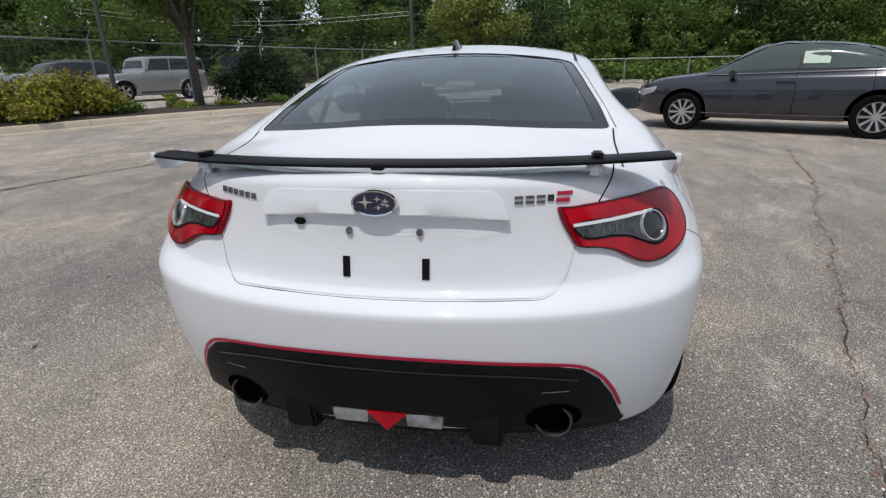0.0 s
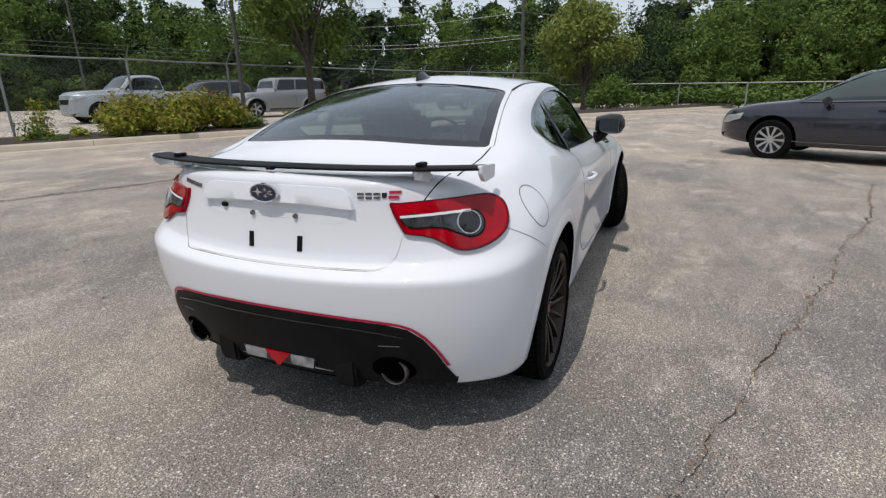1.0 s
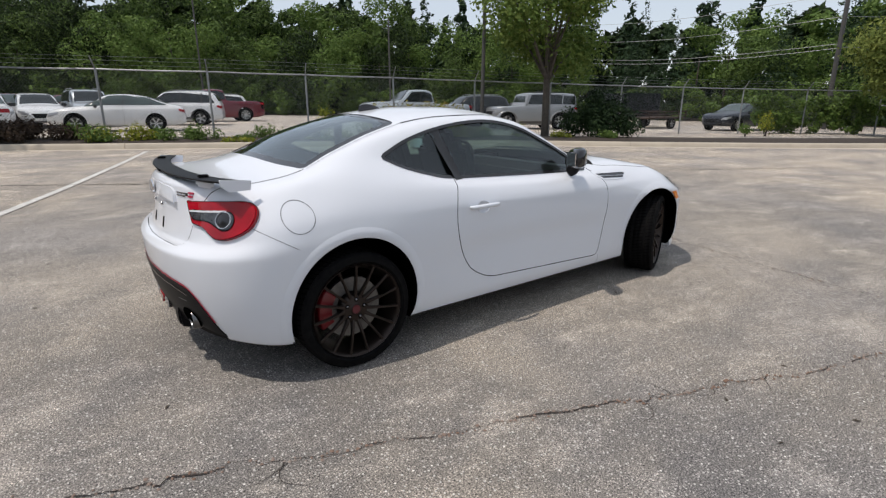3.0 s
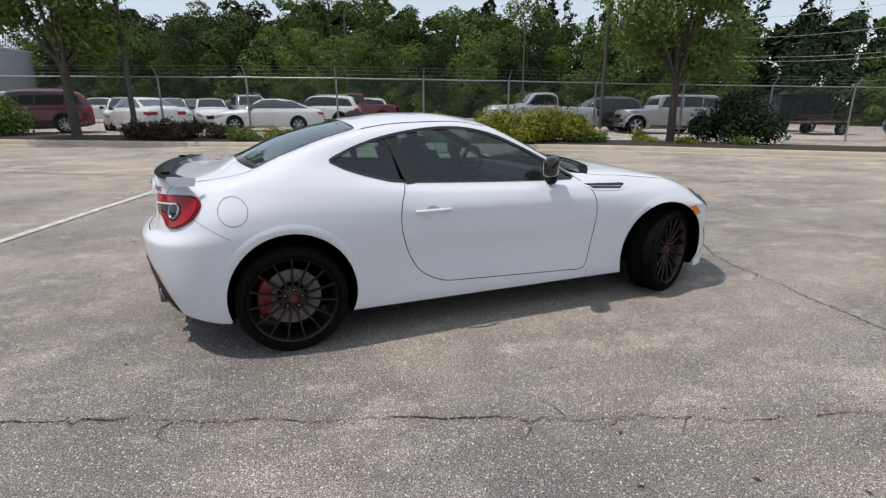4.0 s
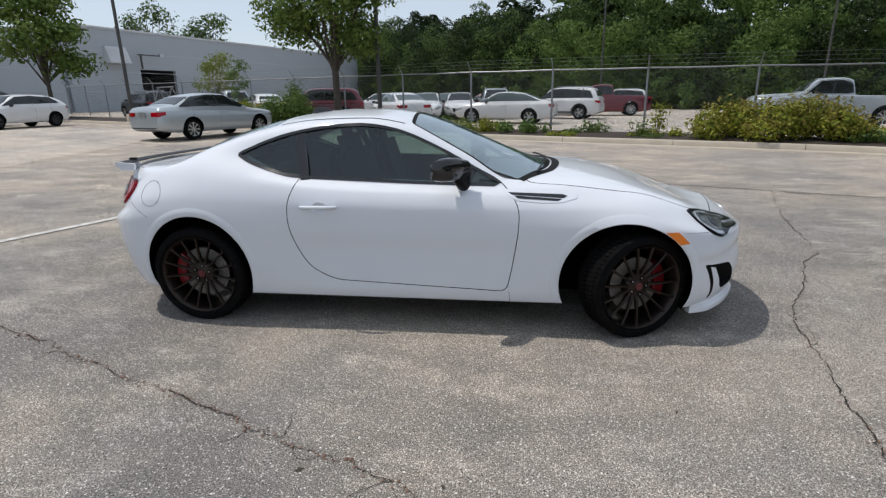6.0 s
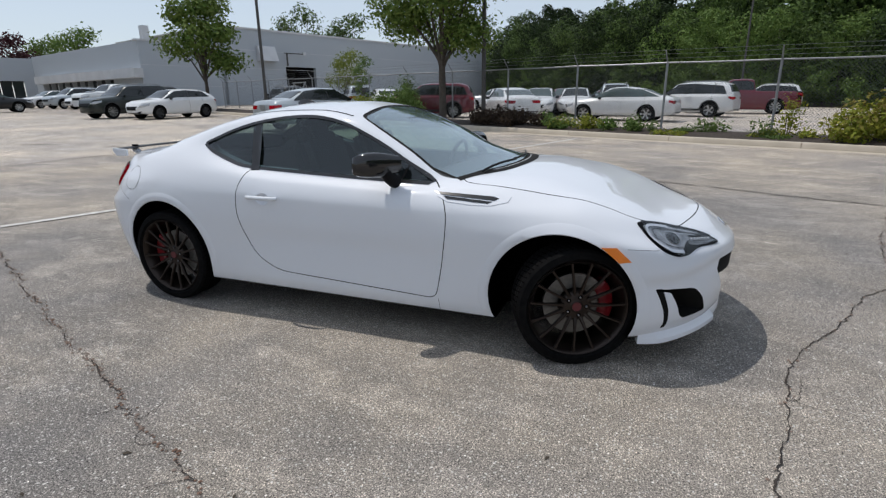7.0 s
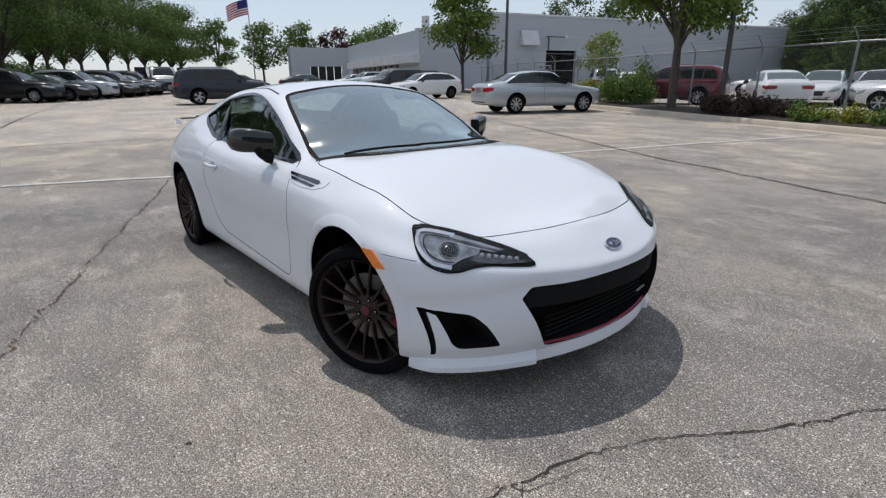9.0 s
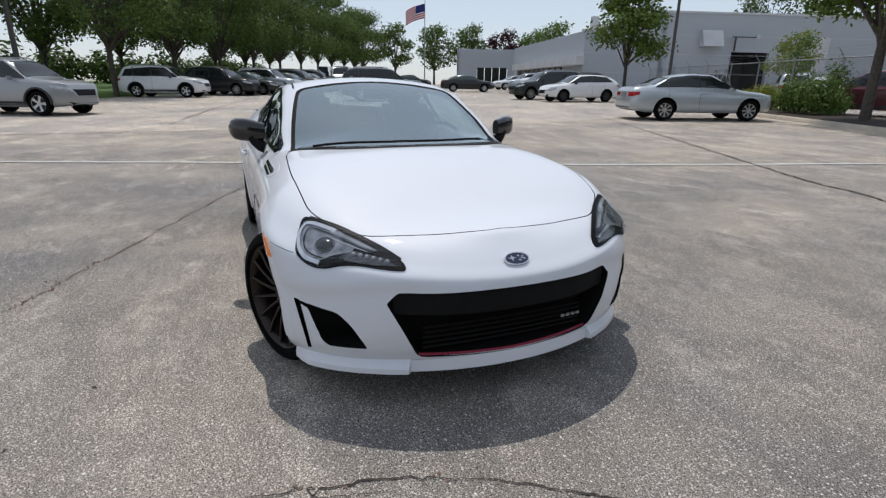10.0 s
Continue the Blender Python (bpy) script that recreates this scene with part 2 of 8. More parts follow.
CRACK = mat("crack_dirt", (0.022, 0.019, 0.018), 0.95, noise_scale=5, amount=0.8, second=(0.06, 0.045, 0.036))
CRUMB = mat("crack_crumbs", (0.20, 0.12, 0.085), 0.95, noise_scale=6, amount=0.9, second=(0.30, 0.27, 0.24))
GALV = mat("galvanised_steel", (0.31, 0.32, 0.33), 0.5, 0.6, noise_scale=6, amount=0.4)
WIRE = mat("dull_fence_wire", (0.17, 0.175, 0.18), 0.6, 0.5, noise_scale=6, amount=0.4)
POLE = mat("dark_painted_pole", (0.06, 0.06, 0.06), 0.5, noise_scale=3, amount=0.5, second=(0.10, 0.085, 0.07))
BARK = mat("bark", (0.10, 0.085, 0.07), 0.9, noise_scale=9, amount=0.8, second=(0.045, 0.038, 0.032), bump=1.0, bump_scale=14)
GRASS = mat("grass", (0.09, 0.17, 0.03), 0.9, noise_scale=3, amount=0.8, second=(0.06, 0.11, 0.02), bump=0.8, bump_scale=40)
WALL = mat("pale_grey_block_wall", (0.42, 0.455, 0.495), 0.8, noise_scale=0.6, amount=0.35, second=(0.40, 0.43, 0.47), bump=0.15, bump_scale=12)


# ---------- mesh helpers ----------
def mesh_from(name, verts, faces, material, smooth=True, angle=35.0):
    me = bpy.data.meshes.new(name)
    me.from_pydata([tuple(v) for v in verts], [], [tuple(f) for f in faces])
    me.materials.append(material)
    if smooth:
        me.polygons.foreach_set("use_smooth", [True] * len(me.polygons))
        me.set_sharp_from_angle(angle=radians(angle))
    me.update()
    return me


def thing(name, label, category, at=(0, 0, 0), turn=0.0, group="", kind=""):
    ob = new(name)
    ob.empty_display_size = 0.1
    ob.matrix_world = pose(*at, 0, 0, turn)
    return tagged(ob, label, category, group, kind)


def part_mesh(name, me, parent, label=""):
    ob = new(name, me)
    ob.parent = parent
    if label:
        tagged(ob, label)
    return ob


def part(name, bm, material, parent, label="", smooth=True, angle=35.0):
    """Links a bmesh as one mesh object under a thing or a part."""
    me = bpy.data.meshes.new(name)
    bm.to_mesh(me)
    bm.free()
    me.materials.append(material)
    if smooth:
        me.polygons.foreach_set("use_smooth", [True] * len(me.polygons))
        me.set_sharp_from_angle(angle=radians(angle))
    return part_mesh(name, me, parent, label)


def bm_box(bm, size, at, turn=None, bevel=0.0):
    made = bmesh.ops.create_cube(bm, size=1.0)["verts"]
    m = Matrix.Translation(at) @ (turn or Matrix()) @ Matrix.Diagonal((*size, 1))
    bmesh.ops.transform(bm, matrix=m, verts=made)
    if bevel:
        edges = list({e for v in made for e in v.link_edges})
        bmesh.ops.bevel(bm, geom=edges, offset=bevel, segments=2, affect="EDGES")
    return bm


def bm_tube(bm, path, radius, sides=8, caps=True):
    """A round bar along a list of points; radius may be a list."""
    pts = [Vector(p) for p in path]
    rad = radius if isinstance(radius, (list, tuple)) else [radius] * len(pts)
    rings = []
    side = None
    for i, p in enumerate(pts):
        d = (pts[min(i + 1, len(pts) - 1)] - pts[max(i - 1, 0)]).normalized()
        if side is None:
            side = d.orthogonal().normalized()
        side = (side - d * side.dot(d)).normalized()
        up = d.cross(side)
        rings.append([bm.verts.new(p + rad[i] * (math.cos(a) * side + math.sin(a) * up)) for a in [2 * math.pi * k / sides for k in range(sides)]])
    for a, c in zip(rings, rings[1:]):
        for k in range(sides):
            bm.faces.new((a[k], a[(k + 1) % sides], c[(k + 1) % sides], c[k]))
    if caps:
        bm.faces.new(rings[0][::-1])
        bm.faces.new(rings[-1])
    return bm


def bm_lathe(bm, profile, axis="y", at=(0, 0, 0), sides=48):
    """Turns a profile of (radius, along) round an axis."""
    rings = []
    for r, h in profile:
        ring = []
        for k in range(sides):
            a = 2 * math.pi * k / sides
            c, s = r * math.cos(a), r * math.sin(a)
            p = {"y": (c, h, s), "z": (c, s, h), "x": (h, c, s)}[axis]
            ring.append(bm.verts.new((p[0] + at[0], p[1] + at[1], p[2] + at[2])))
        rings.append(ring)
    for a, c in zip(rings, rings[1:]):
        for k in range(sides):
            bm.faces.new((a[k], a[(k + 1) % sides], c[(k + 1) % sides], c[k]))
    return bm


def tri_fill(outline, step):
    """Triangles that fill a 2D outline, with inner points every step."""
    from mathutils.geometry import delaunay_2d_cdt
    pts = [Vector(p) for p in outline]
    n = len(pts)
    inside = []
    xs, ys = [p.x for p in pts], [p.y for p in pts]

    def within(x, y):
        odd = False
        for i in range(n):
            a, c = pts[i], pts[i - 1]
            if (a.y > y) != (c.y > y) and x < (c.x - a.x) * (y - a.y) / (c.y - a.y) + a.x:
                odd = not odd
        return odd

    def far(x, y):
        for i in range(n):
            a, c = pts[i], pts[i - 1]
            d = c - a
            t = max(0, min(1, ((x - a.x) * d.x + (y - a.y) * d.y) / max(d.length_squared, 1e-12)))
            if (a.x + t * d.x - x) ** 2 + (a.y + t * d.y - y) ** 2 < (0.4 * step) ** 2:
                return False
        return True

    x = min(xs) + step / 2
    while x < max(xs):
        y = min(ys) + step / 2
        while y < max(ys):
            if within(x, y) and far(x, y):
                inside.append(Vector((x, y)))
            y += step
        x += step
    out = delaunay_2d_cdt(pts + inside, [(i, (i + 1) % n) for i in range(n)], [list(range(n))], 1, 1e-6)
    return out[0], out[2]


def rounded(points, radius, seg=4):
    """An outline with its corners rounded; radius may be a list, one for each corner."""
    out, n = [], len(points)
    for i in range(n):
        p, a, c = Vector(points[i]), Vector(points[i - 1]), Vector(points[(i + 1) % n])
        r = radius[i] if isinstance(radius, (list, tuple)) else radius
        u, v = a - p, c - p
        r = min(r, 0.45 * u.length, 0.45 * v.length)
        if r < 1e-4:
            out.append(tuple(p))
            continue
        s, e = p + u.normalized() * r, p + v.normalized() * r
        for k in range(seg + 1):
            t = k / seg
            out.append(tuple((1 - t) ** 2 * s + 2 * t * (1 - t) * p + t * t * e))
    return out


def smooth_line(points, per=6):
    """A soft curve through points (Catmull-Rom)."""
    pts = [Vector(p) for p in points]
    out = []
    for i in range(len(pts) - 1):
        a, p, q, c = pts[max(i - 1, 0)], pts[i], pts[i + 1], pts[min(i + 2, len(pts) - 1)]
        for k in range(per):
            t = k / per
            out.append(0.5 * (2 * p + (q - a) * t + (2 * a - 5 * p + 4 * q - c) * t * t + (3 * p - a - 3 * q + c) * t ** 3))
    return out + [pts[-1]]


def pchip(xs, ys, x, flat_end=False):
    """Monotone cubic interpolation of ys over xs at x (numpy)."""
    xs, ys, x = np.asarray(xs, float), np.asarray(ys, float), np.asarray(x, float)
    h, d = np.diff(xs), np.diff(ys) / np.diff(xs)
    m = np.zeros(len(xs))
    for i in range(1, len(xs) - 1):
        if d[i - 1] * d[i] > 0:
            w1, w2 = 2 * h[i] + h[i - 1], h[i] + 2 * h[i - 1]
            m[i] = (w1 + w2) / (w1 / d[i - 1] + w2 / d[i])
    m[0], m[-1] = d[0], 0.0 if flat_end else d[-1]
    i = np.clip(np.searchsorted(xs, x) - 1, 0, len(h) - 1)
    t = (np.clip(x, xs[0], xs[-1]) - xs[i]) / h[i]
    return ((1 + 2 * t) * (1 - t) ** 2 * ys[i] + t * (1 - t) ** 2 * h[i] * m[i] + t * t * (3 - 2 * t) * ys[i + 1] + t * t * (t - 1) * h[i] * m[i + 1])


# ---------- ground ----------
def gz(x, y):
    """Height of the lot, which rises gently towards the building."""
    r = math.hypot(x, y)
    k = max(0.0, min(1.0, (r - 2.8) / 6.0))
    return (-0.0115 * x + 0.0085 * y) * k * k * (3 - 2 * k)


def ground_mesh():
    rings = [0.0, 1.5, 2.5, 3.2, 4, 5, 6, 7, 8, 9, 10.5, 12, 14, 17, 20, 25, 30, 40, 60, 90, 150, 300, 800, 3000]
    n = 72
    verts, faces = [(0, 0, 0)], []
    for r in rings[1:]:
        for k in range(n):
            a = 2 * math.pi * k / n
            x, y = r * math.cos(a), r * math.sin(a)
            s = min(1.0, 90 / r)
            verts.append((x, y, gz(x * s, y * s) if r > 90 else gz(x, y)))
    for k in range(n):
        faces.append((0, 1 + k, 1 + (k + 1) % n))
    for j in range(len(rings) - 2):
        a, c = 1 + j * n, 1 + (j + 1) * n
        for k in range(n):
            faces.append((a + k, c + k, c + (k + 1) % n, a + (k + 1) % n))
    return mesh_from("ground", verts, faces, ASPHALT)


ground = tagged(new("ground", ground_mesh()), "worn grey asphalt of a car park with pale stone chips", "ground", kind="structure")


# ---------- the coupe's shell ----------
# Lines that run along the body, from the sill's lower edge to the middle of the roof: for each the x at which it ends
# in front and behind, and its half width and height over x.
WB = 1.317          # half the wheelbase
WHEEL_R = 0.304
# for each line: front end, rear end, [(x, half width)], [(x, height)]
SILL_EDGE_Y = [(-2.11, 0.76), (-1.6, 0.8), (-1, 0.815), (0.9, 0.815), (1.5, 0.83), (2.1, 0.8)]
SILL_EDGE_Z = [(-2.11, 0.235), (-1.9, 0.215), (-1.7, 0.188), (-1.0, 0.172), (0.9, 0.172), (1.6, 0.165), (2.1, 0.2)]
SILL_Y = [(-2.11, 0.8), (-1.6, 0.845), (-1.3, 0.865), (-0.8, 0.845), (0.9, 0.845), (1.3, 0.865), (1.7, 0.87), (2.1, 0.87)]
SILL_Z = [(-2.11, 0.38), (-1.8, 0.33), (-1.5, 0.28), (-1, 0.25), (0.9, 0.25), (1.5, 0.26), (2.1, 0.28)]
FLANK_LOW_Y = [(-2.11, 0.83), (-1.6, 0.865), (-1.3, 0.885), (-0.9, 0.868), (-0.4, 0.845), (0.4, 0.845), (0.9, 0.862), (1.3, 0.886), (1.6, 0.88), (2.1, 0.86)]
FLANK_LOW_Z = [(-2.11, 0.535), (-1.8, 0.52), (-1.2, 0.48), (1.2, 0.46), (2.1, 0.44)]
FLANK_Y = [(-2.11, 0.835), (-1.6, 0.868), (-1.3, 0.886), (-0.9, 0.878), (-0.4, 0.86), (0.4, 0.857), (0.9, 0.866), (1.3, 0.884), (1.6, 0.874), (1.85, 0.83), (2.1, 0.8)]
FLANK_Z = [(-2.11, 0.625), (-1.5, 0.655), (-1.3, 0.665), (-0.6, 0.62), (0.6, 0.6), (1.3, 0.645), (1.7, 0.6), (2.1, 0.545)]
FLANK_TOP_Y = [(-2.11, 0.8), (-1.6, 0.855), (-1.3, 0.872), (-0.9, 0.868), (-0.4, 0.857), (0.4, 0.85), (0.9, 0.846), (1.3, 0.842), (1.6, 0.815), (1.85, 0.76), (2.1, 0.74)]
FLANK_TOP_Z = [(-2.11, 0.675), (-1.7, 0.74), (-1.3, 0.77), (-0.6, 0.74), (0.6, 0.725), (1.3, 0.735), (1.6, 0.68), (1.85, 0.63), (2.1, 0.59)]
SHOULDER_Y = [(-2.11, 0.7), (-1.8, 0.745), (-1.5, 0.8), (-1.3, 0.82), (-0.9, 0.825), (-0.4, 0.818), (0.4, 0.81), (0.9, 0.79), (1.3, 0.765), (1.6, 0.745), (1.85, 0.69), (2.1, 0.66)]
SHOULDER_Z = [(-2.11, 0.86), (-1.8, 0.865), (-1.3, 0.885), (-0.9, 0.87), (-0.4, 0.83), (0.4, 0.808), (0.9, 0.8), (1.3, 0.8), (1.6, 0.735), (1.85, 0.67), (2.1, 0.625)]
BELT_Y = [(-2.11, 0.66), (-1.8, 0.675), (-1.5, 0.715), (-1.3, 0.715), (-1.04, 0.69), (-0.6, 0.75), (-0.2, 0.752), (0.3, 0.745), (0.6, 0.735), (0.9, 0.7), (1.3, 0.67), (1.6, 0.64), (1.85, 0.57), (2.1, 0.5)]
BELT_Z = [(-2.11, 0.925), (-1.8, 0.925), (-1.5, 0.965), (-1.3, 1.0), (-1.04, 1.02), (-0.85, 0.965), (-0.6, 0.9), (-0.2, 0.872), (0.3, 0.857), (0.6, 0.85), (0.9, 0.862), (1.3, 0.835), (1.6, 0.768), (1.85, 0.695), (2.1, 0.655)]
ROOF_RAIL_Y = [(-2.11, 0.55), (-1.8, 0.6), (-1.5, 0.605), (-1.3, 0.6), (-1.0, 0.585), (-0.6, 0.565), (-0.2, 0.57), (0.15, 0.615), (0.35, 0.655), (0.6, 0.7), (0.75, 0.62), (0.95, 0.5), (1.3, 0.46), (1.6, 0.42), (1.85, 0.36), (2.1, 0.3)]
ROOF_RAIL_Z = [(-2.11, 0.95), (-1.8, 0.948), (-1.6, 0.965), (-1.3, 1.055), (-1.0, 1.14), (-0.6, 1.212), (-0.25, 1.222), (0, 1.18), (0.15, 1.112), (0.35, 1.005), (0.6, 0.868), (0.75, 0.888), (0.95, 0.893), (1.3, 0.848), (1.6, 0.782), (1.85, 0.71), (2.1, 0.68)]
SPINE_Y = None
SPINE_Z = [(-2.11, 0.958), (-1.9, 0.948), (-1.78, 0.958), (-1.6, 1.02), (-1.27, 1.148), (-1.02, 1.214), (-0.77, 1.258), (-0.49, 1.282), (-0.29, 1.281), (-0.05, 1.255), (0.1, 1.212), (0.4, 1.092), (0.7, 0.968), (0.85, 0.915), (1.0, 0.906), (1.3, 0.862), (1.55, 0.797), (1.75, 0.742), (1.95, 0.7), (2.1, 0.69)]
LINES = [(2.03, -2.03, SILL_EDGE_Y, SILL_EDGE_Z), (2.075, -2.075, SILL_Y, SILL_Z), (2.1, -2.1, FLANK_LOW_Y, FLANK_LOW_Z), (2.085, -2.105, FLANK_Y, FLANK_Z), (2.035, -2.035, FLANK_TOP_Y, FLANK_TOP_Z), (1.99, -2.012, SHOULDER_Y, SHOULDER_Z), (1.95, -2.012, BELT_Y, BELT_Z), (1.915, -2.0, ROOF_RAIL_Y, ROOF_RAIL_Z), (1.89, -1.985, SPINE_Y, SPINE_Z)]
CAP_F, CAP_R = 1.45, -1.52


def body_lines(X):
    """The cross-section of the shell at station X: points (x, half width, height) from the middle of the floor to the roof."""
    out = []
    for xf, xr, ys, zs in LINES:
        x = X
        if X > 1.2:
            x = 1.2 + (X - 1.2) * (xf - 1.2) / (2.1 - 1.2)
        if X < -1.3:
            x = -1.3 + (X + 1.3) * (xr + 1.3) / (-2.11 + 1.3)
        y = 0.0
        if ys:
            y = float(pchip([a for a, _ in ys], [a for _, a in ys], X))
            if X > CAP_F:
                y *= max(0.0, 1 - ((X - CAP_F) / (2.1 - CAP_F)) ** 2.1) ** 0.5
            if X < CAP_R:
                y *= max(0.0, 1 - ((X - CAP_R) / (-2.11 - CAP_R)) ** 3.6) ** 0.5
        out.append((x, y, float(pchip([a for a, _ in zs], [a for _, a in zs], X))))
    x, y, z = out[0]
    return [(x, 0.0, z), (x, 0.55 * y, z)] + out


def stations():
    mid = list(np.linspace(-1.5, 1.42, 74))
    front = [1.42 + (2.1 - 1.42) * math.sin(0.5 * math.pi * k / 24) for k in range(1, 25)]
    rear = [-1.5 - (2.11 - 1.5) * math.sin(0.5 * math.pi * k / 26) for k in range(26, 0, -1)]
    return rear + mid + front


def shell_mesh(name, material, per=7):
    verts, faces, rings = [], [], []
    for X in stations():
        c = np.array(body_lines(X))
        seg = np.linalg.norm(np.diff(c[:, 1:], axis=0), axis=1)
        s = np.r_[0, np.cumsum(np.maximum(seg, 0.004))]
        v = []
        for i in range(len(s) - 1):
            n = 2 if i < 2 else per
            v += list(np.linspace(s[i], s[i + 1], n, endpoint=False))
        v = np.array(v + [s[-1]])
        x, y, z = pchip(s, c[:, 0], v, True), pchip(s, c[:, 1], v), pchip(s, c[:, 2], v, True)
        if X > 1.5:
            # the bumper steps back below a crease that rises from the wheel arch to the grille
            crease = np.interp(y, [.335, .575, .778, .84], [.560, .534, .492, .489])
            under = np.clip((crease - z) / .040, 0, 1) * np.clip(1 - (crease - z - .040) / .14, 0, 1)
            back = .016 * under * np.clip((X - 1.56) / .12, 0, 1) * np.clip((y - .30) / .15, 0, 1)
            reach = np.maximum(np.hypot(x - 1.35, y), .01)
            x, y = x - back * (x - 1.35) / reach, y - back * y / reach
        half = list(zip(x, y, z))
        ring = [(a, -b, h) for a, b, h in half] + [(a, b, h) for a, b, h in half[-2:0:-1]]
        rings.append(list(range(len(verts), len(verts) + len(ring))))
        verts += ring
    n = len(rings[0])
    for a, c in zip(rings, rings[1:]):
        for k in range(n):
            faces.append((a[k], a[(k + 1) % n], c[(k + 1) % n], c[k]))
    me = mesh_from(name, verts, faces, material)
    bm = bmesh.new()
    bm.from_mesh(me)
    bmesh.ops.remove_doubles(bm, verts=bm.verts, dist=0.0004)
    bmesh.ops.recalc_face_normals(bm, faces=bm.faces)
    bm.to_mesh(me)
    bm.free()
    return me


def prism(points, vec, index=0):
    """A closed solid: a flat outline of 3D points pushed along vec."""
    n = len(points)
    a = [Vector(p) for p in points]
    v = a + [p + Vector(vec) for p in a]
    f = [tuple(range(n))[::-1], tuple(range(n, 2 * n))] + [(k, (k + 1) % n, n + (k + 1) % n, n + k) for k in range(n)]
    me = bpy.data.meshes.new("cut")
    me.from_pydata([tuple(p) for p in v], [], f)
    bm = bmesh.new()
    bm.from_mesh(me)
    bmesh.ops.recalc_face_normals(bm, faces=bm.faces)
    bm.to_mesh(me)
    bm.free()
    for k in range(5):
        me.materials.append(None)
    for p in me.polygons:
        p.material_index = index
    return me


def boolean(me, cutters, how="DIFFERENCE"):
    """The mesh after cutting away (or keeping only) the given solids."""
    ob = new("work", me)
    tools = []
    for c in cutters:
        t = new("work_cut", c)
        tools.append(t)
        mod = ob.modifiers.new("cut", "BOOLEAN")
        mod.operation, mod.solver, mod.object, mod.material_mode = how, "EXACT", t, "INDEX"
    deps = bpy.context.evaluated_depsgraph_get()
    out = bpy.data.meshes.new_from_object(ob.evaluated_get(deps))
    for o in [ob, *tools]:
        bpy.data.objects.remove(o)
    return out


def shade(me, mats, angle=28.0):
    for k, m in enumerate(mats):
        if k < len(me.materials):
            me.materials[k] = m
        else:
            me.materials.append(m)
    me.polygons.foreach_set("use_smooth", [True] * len(me.polygons))
    me.set_sharp_from_angle(angle=radians(angle))
    me.update()
    return me


def side(points, y):
    return [(x, y, z) for x, z in points]


def grow(outline, d):
    """The outline pushed outwards by d (its points run either way round)."""
    n = len(outline)
    area = sum(outline[i - 1][0] * outline[i][1] - outline[i][0] * outline[i - 1][1] for i in range(n))
    out = []
    for i in range(n):
        a, p, c = Vector(outline[i - 1]), Vector(outline[i]), Vector(outline[(i + 1) % n])
        u, v = (p - a).normalized(), (c - p).normalized()
        w = (u + v).normalized() if (u + v).length > 1e-6 else u
        nn = Vector((w.y, -w.x)) * (1 if area > 0 else -1)
        out.append(tuple(p + nn * d / max(0.4, nn.dot(Vector((u.y, -u.x)) * (1 if area > 0 else -1)))))
    return out


# outlines in the side view (x, z)
DLO = [tuple(p) for p in smooth_line([(-1.043, 1.030), (-0.95, .985), (-0.80, .938), (-0.64, .908), (-0.22, .888), (.17, .872), (.52, .862)], 4)] + \
      [tuple(p) for p in smooth_line([(.545, .868), (.36, .968), (.18, 1.062), (-.03, 1.150), (-.234, 1.190), (-.44, 1.188), (-.667, 1.158), (-.86, 1.108), (-1.03, 1.040)], 4)]
DOOR = rounded([(-.625, .925), (-.69, .78), (-.695, .64), (-.655, .50), (-.585, .375), (-.44, .295), (.60, .252), (.632, .41), (.662, .62), (.664, .73), (.628, .81), (.545, .880), (.17, .885), (-.22, .901)], [.0, .1, .1, .1, .1, .12, .05, .1, .1, .06, .06, .0, .05, .05])
FUEL = [(-1.578 + .072 * math.cos(a), .808 + .072 * math.sin(a)) for a in np.linspace(0, 2 * math.pi, 28, endpoint=False)]
# outlines in the plan (x, y)
HOOD = rounded([(.66, -.69), (.90, -.712), (1.19, -.727), (1.40, -.722), (1.575, -.705), (1.68, -.625), (1.77, -.535), (1.80, -.45), (1.87, -.20), (1.895, 0), (1.87, .20), (1.80, .45), (1.77, .535), (1.68, .625), (1.575, .705), (1.40, .722), (1.19, .727), (.90, .712), (.66, .69), (.86, .42), (.93, 0), (.86, -.42)], .12)
# outlines in the rear view (y, z)
LID = rounded([(-.487, .80), (-.456, .660), (0, .654), (.456, .660), (.487, .80), (.541, .885), (.605, .99), (-.605, .99), (-.541, .885)], [.05, .115, .3, .115, .05, .1, .02, .02, .1], 8)

shell = shell_mesh("shell", PAINT)
from mathutils.bvhtree import BVHTree
skin_bm = bmesh.new()
skin_bm.from_mesh(shell)
SKIN = BVHTree.FromBMesh(skin_bm)
skin_bm.free()


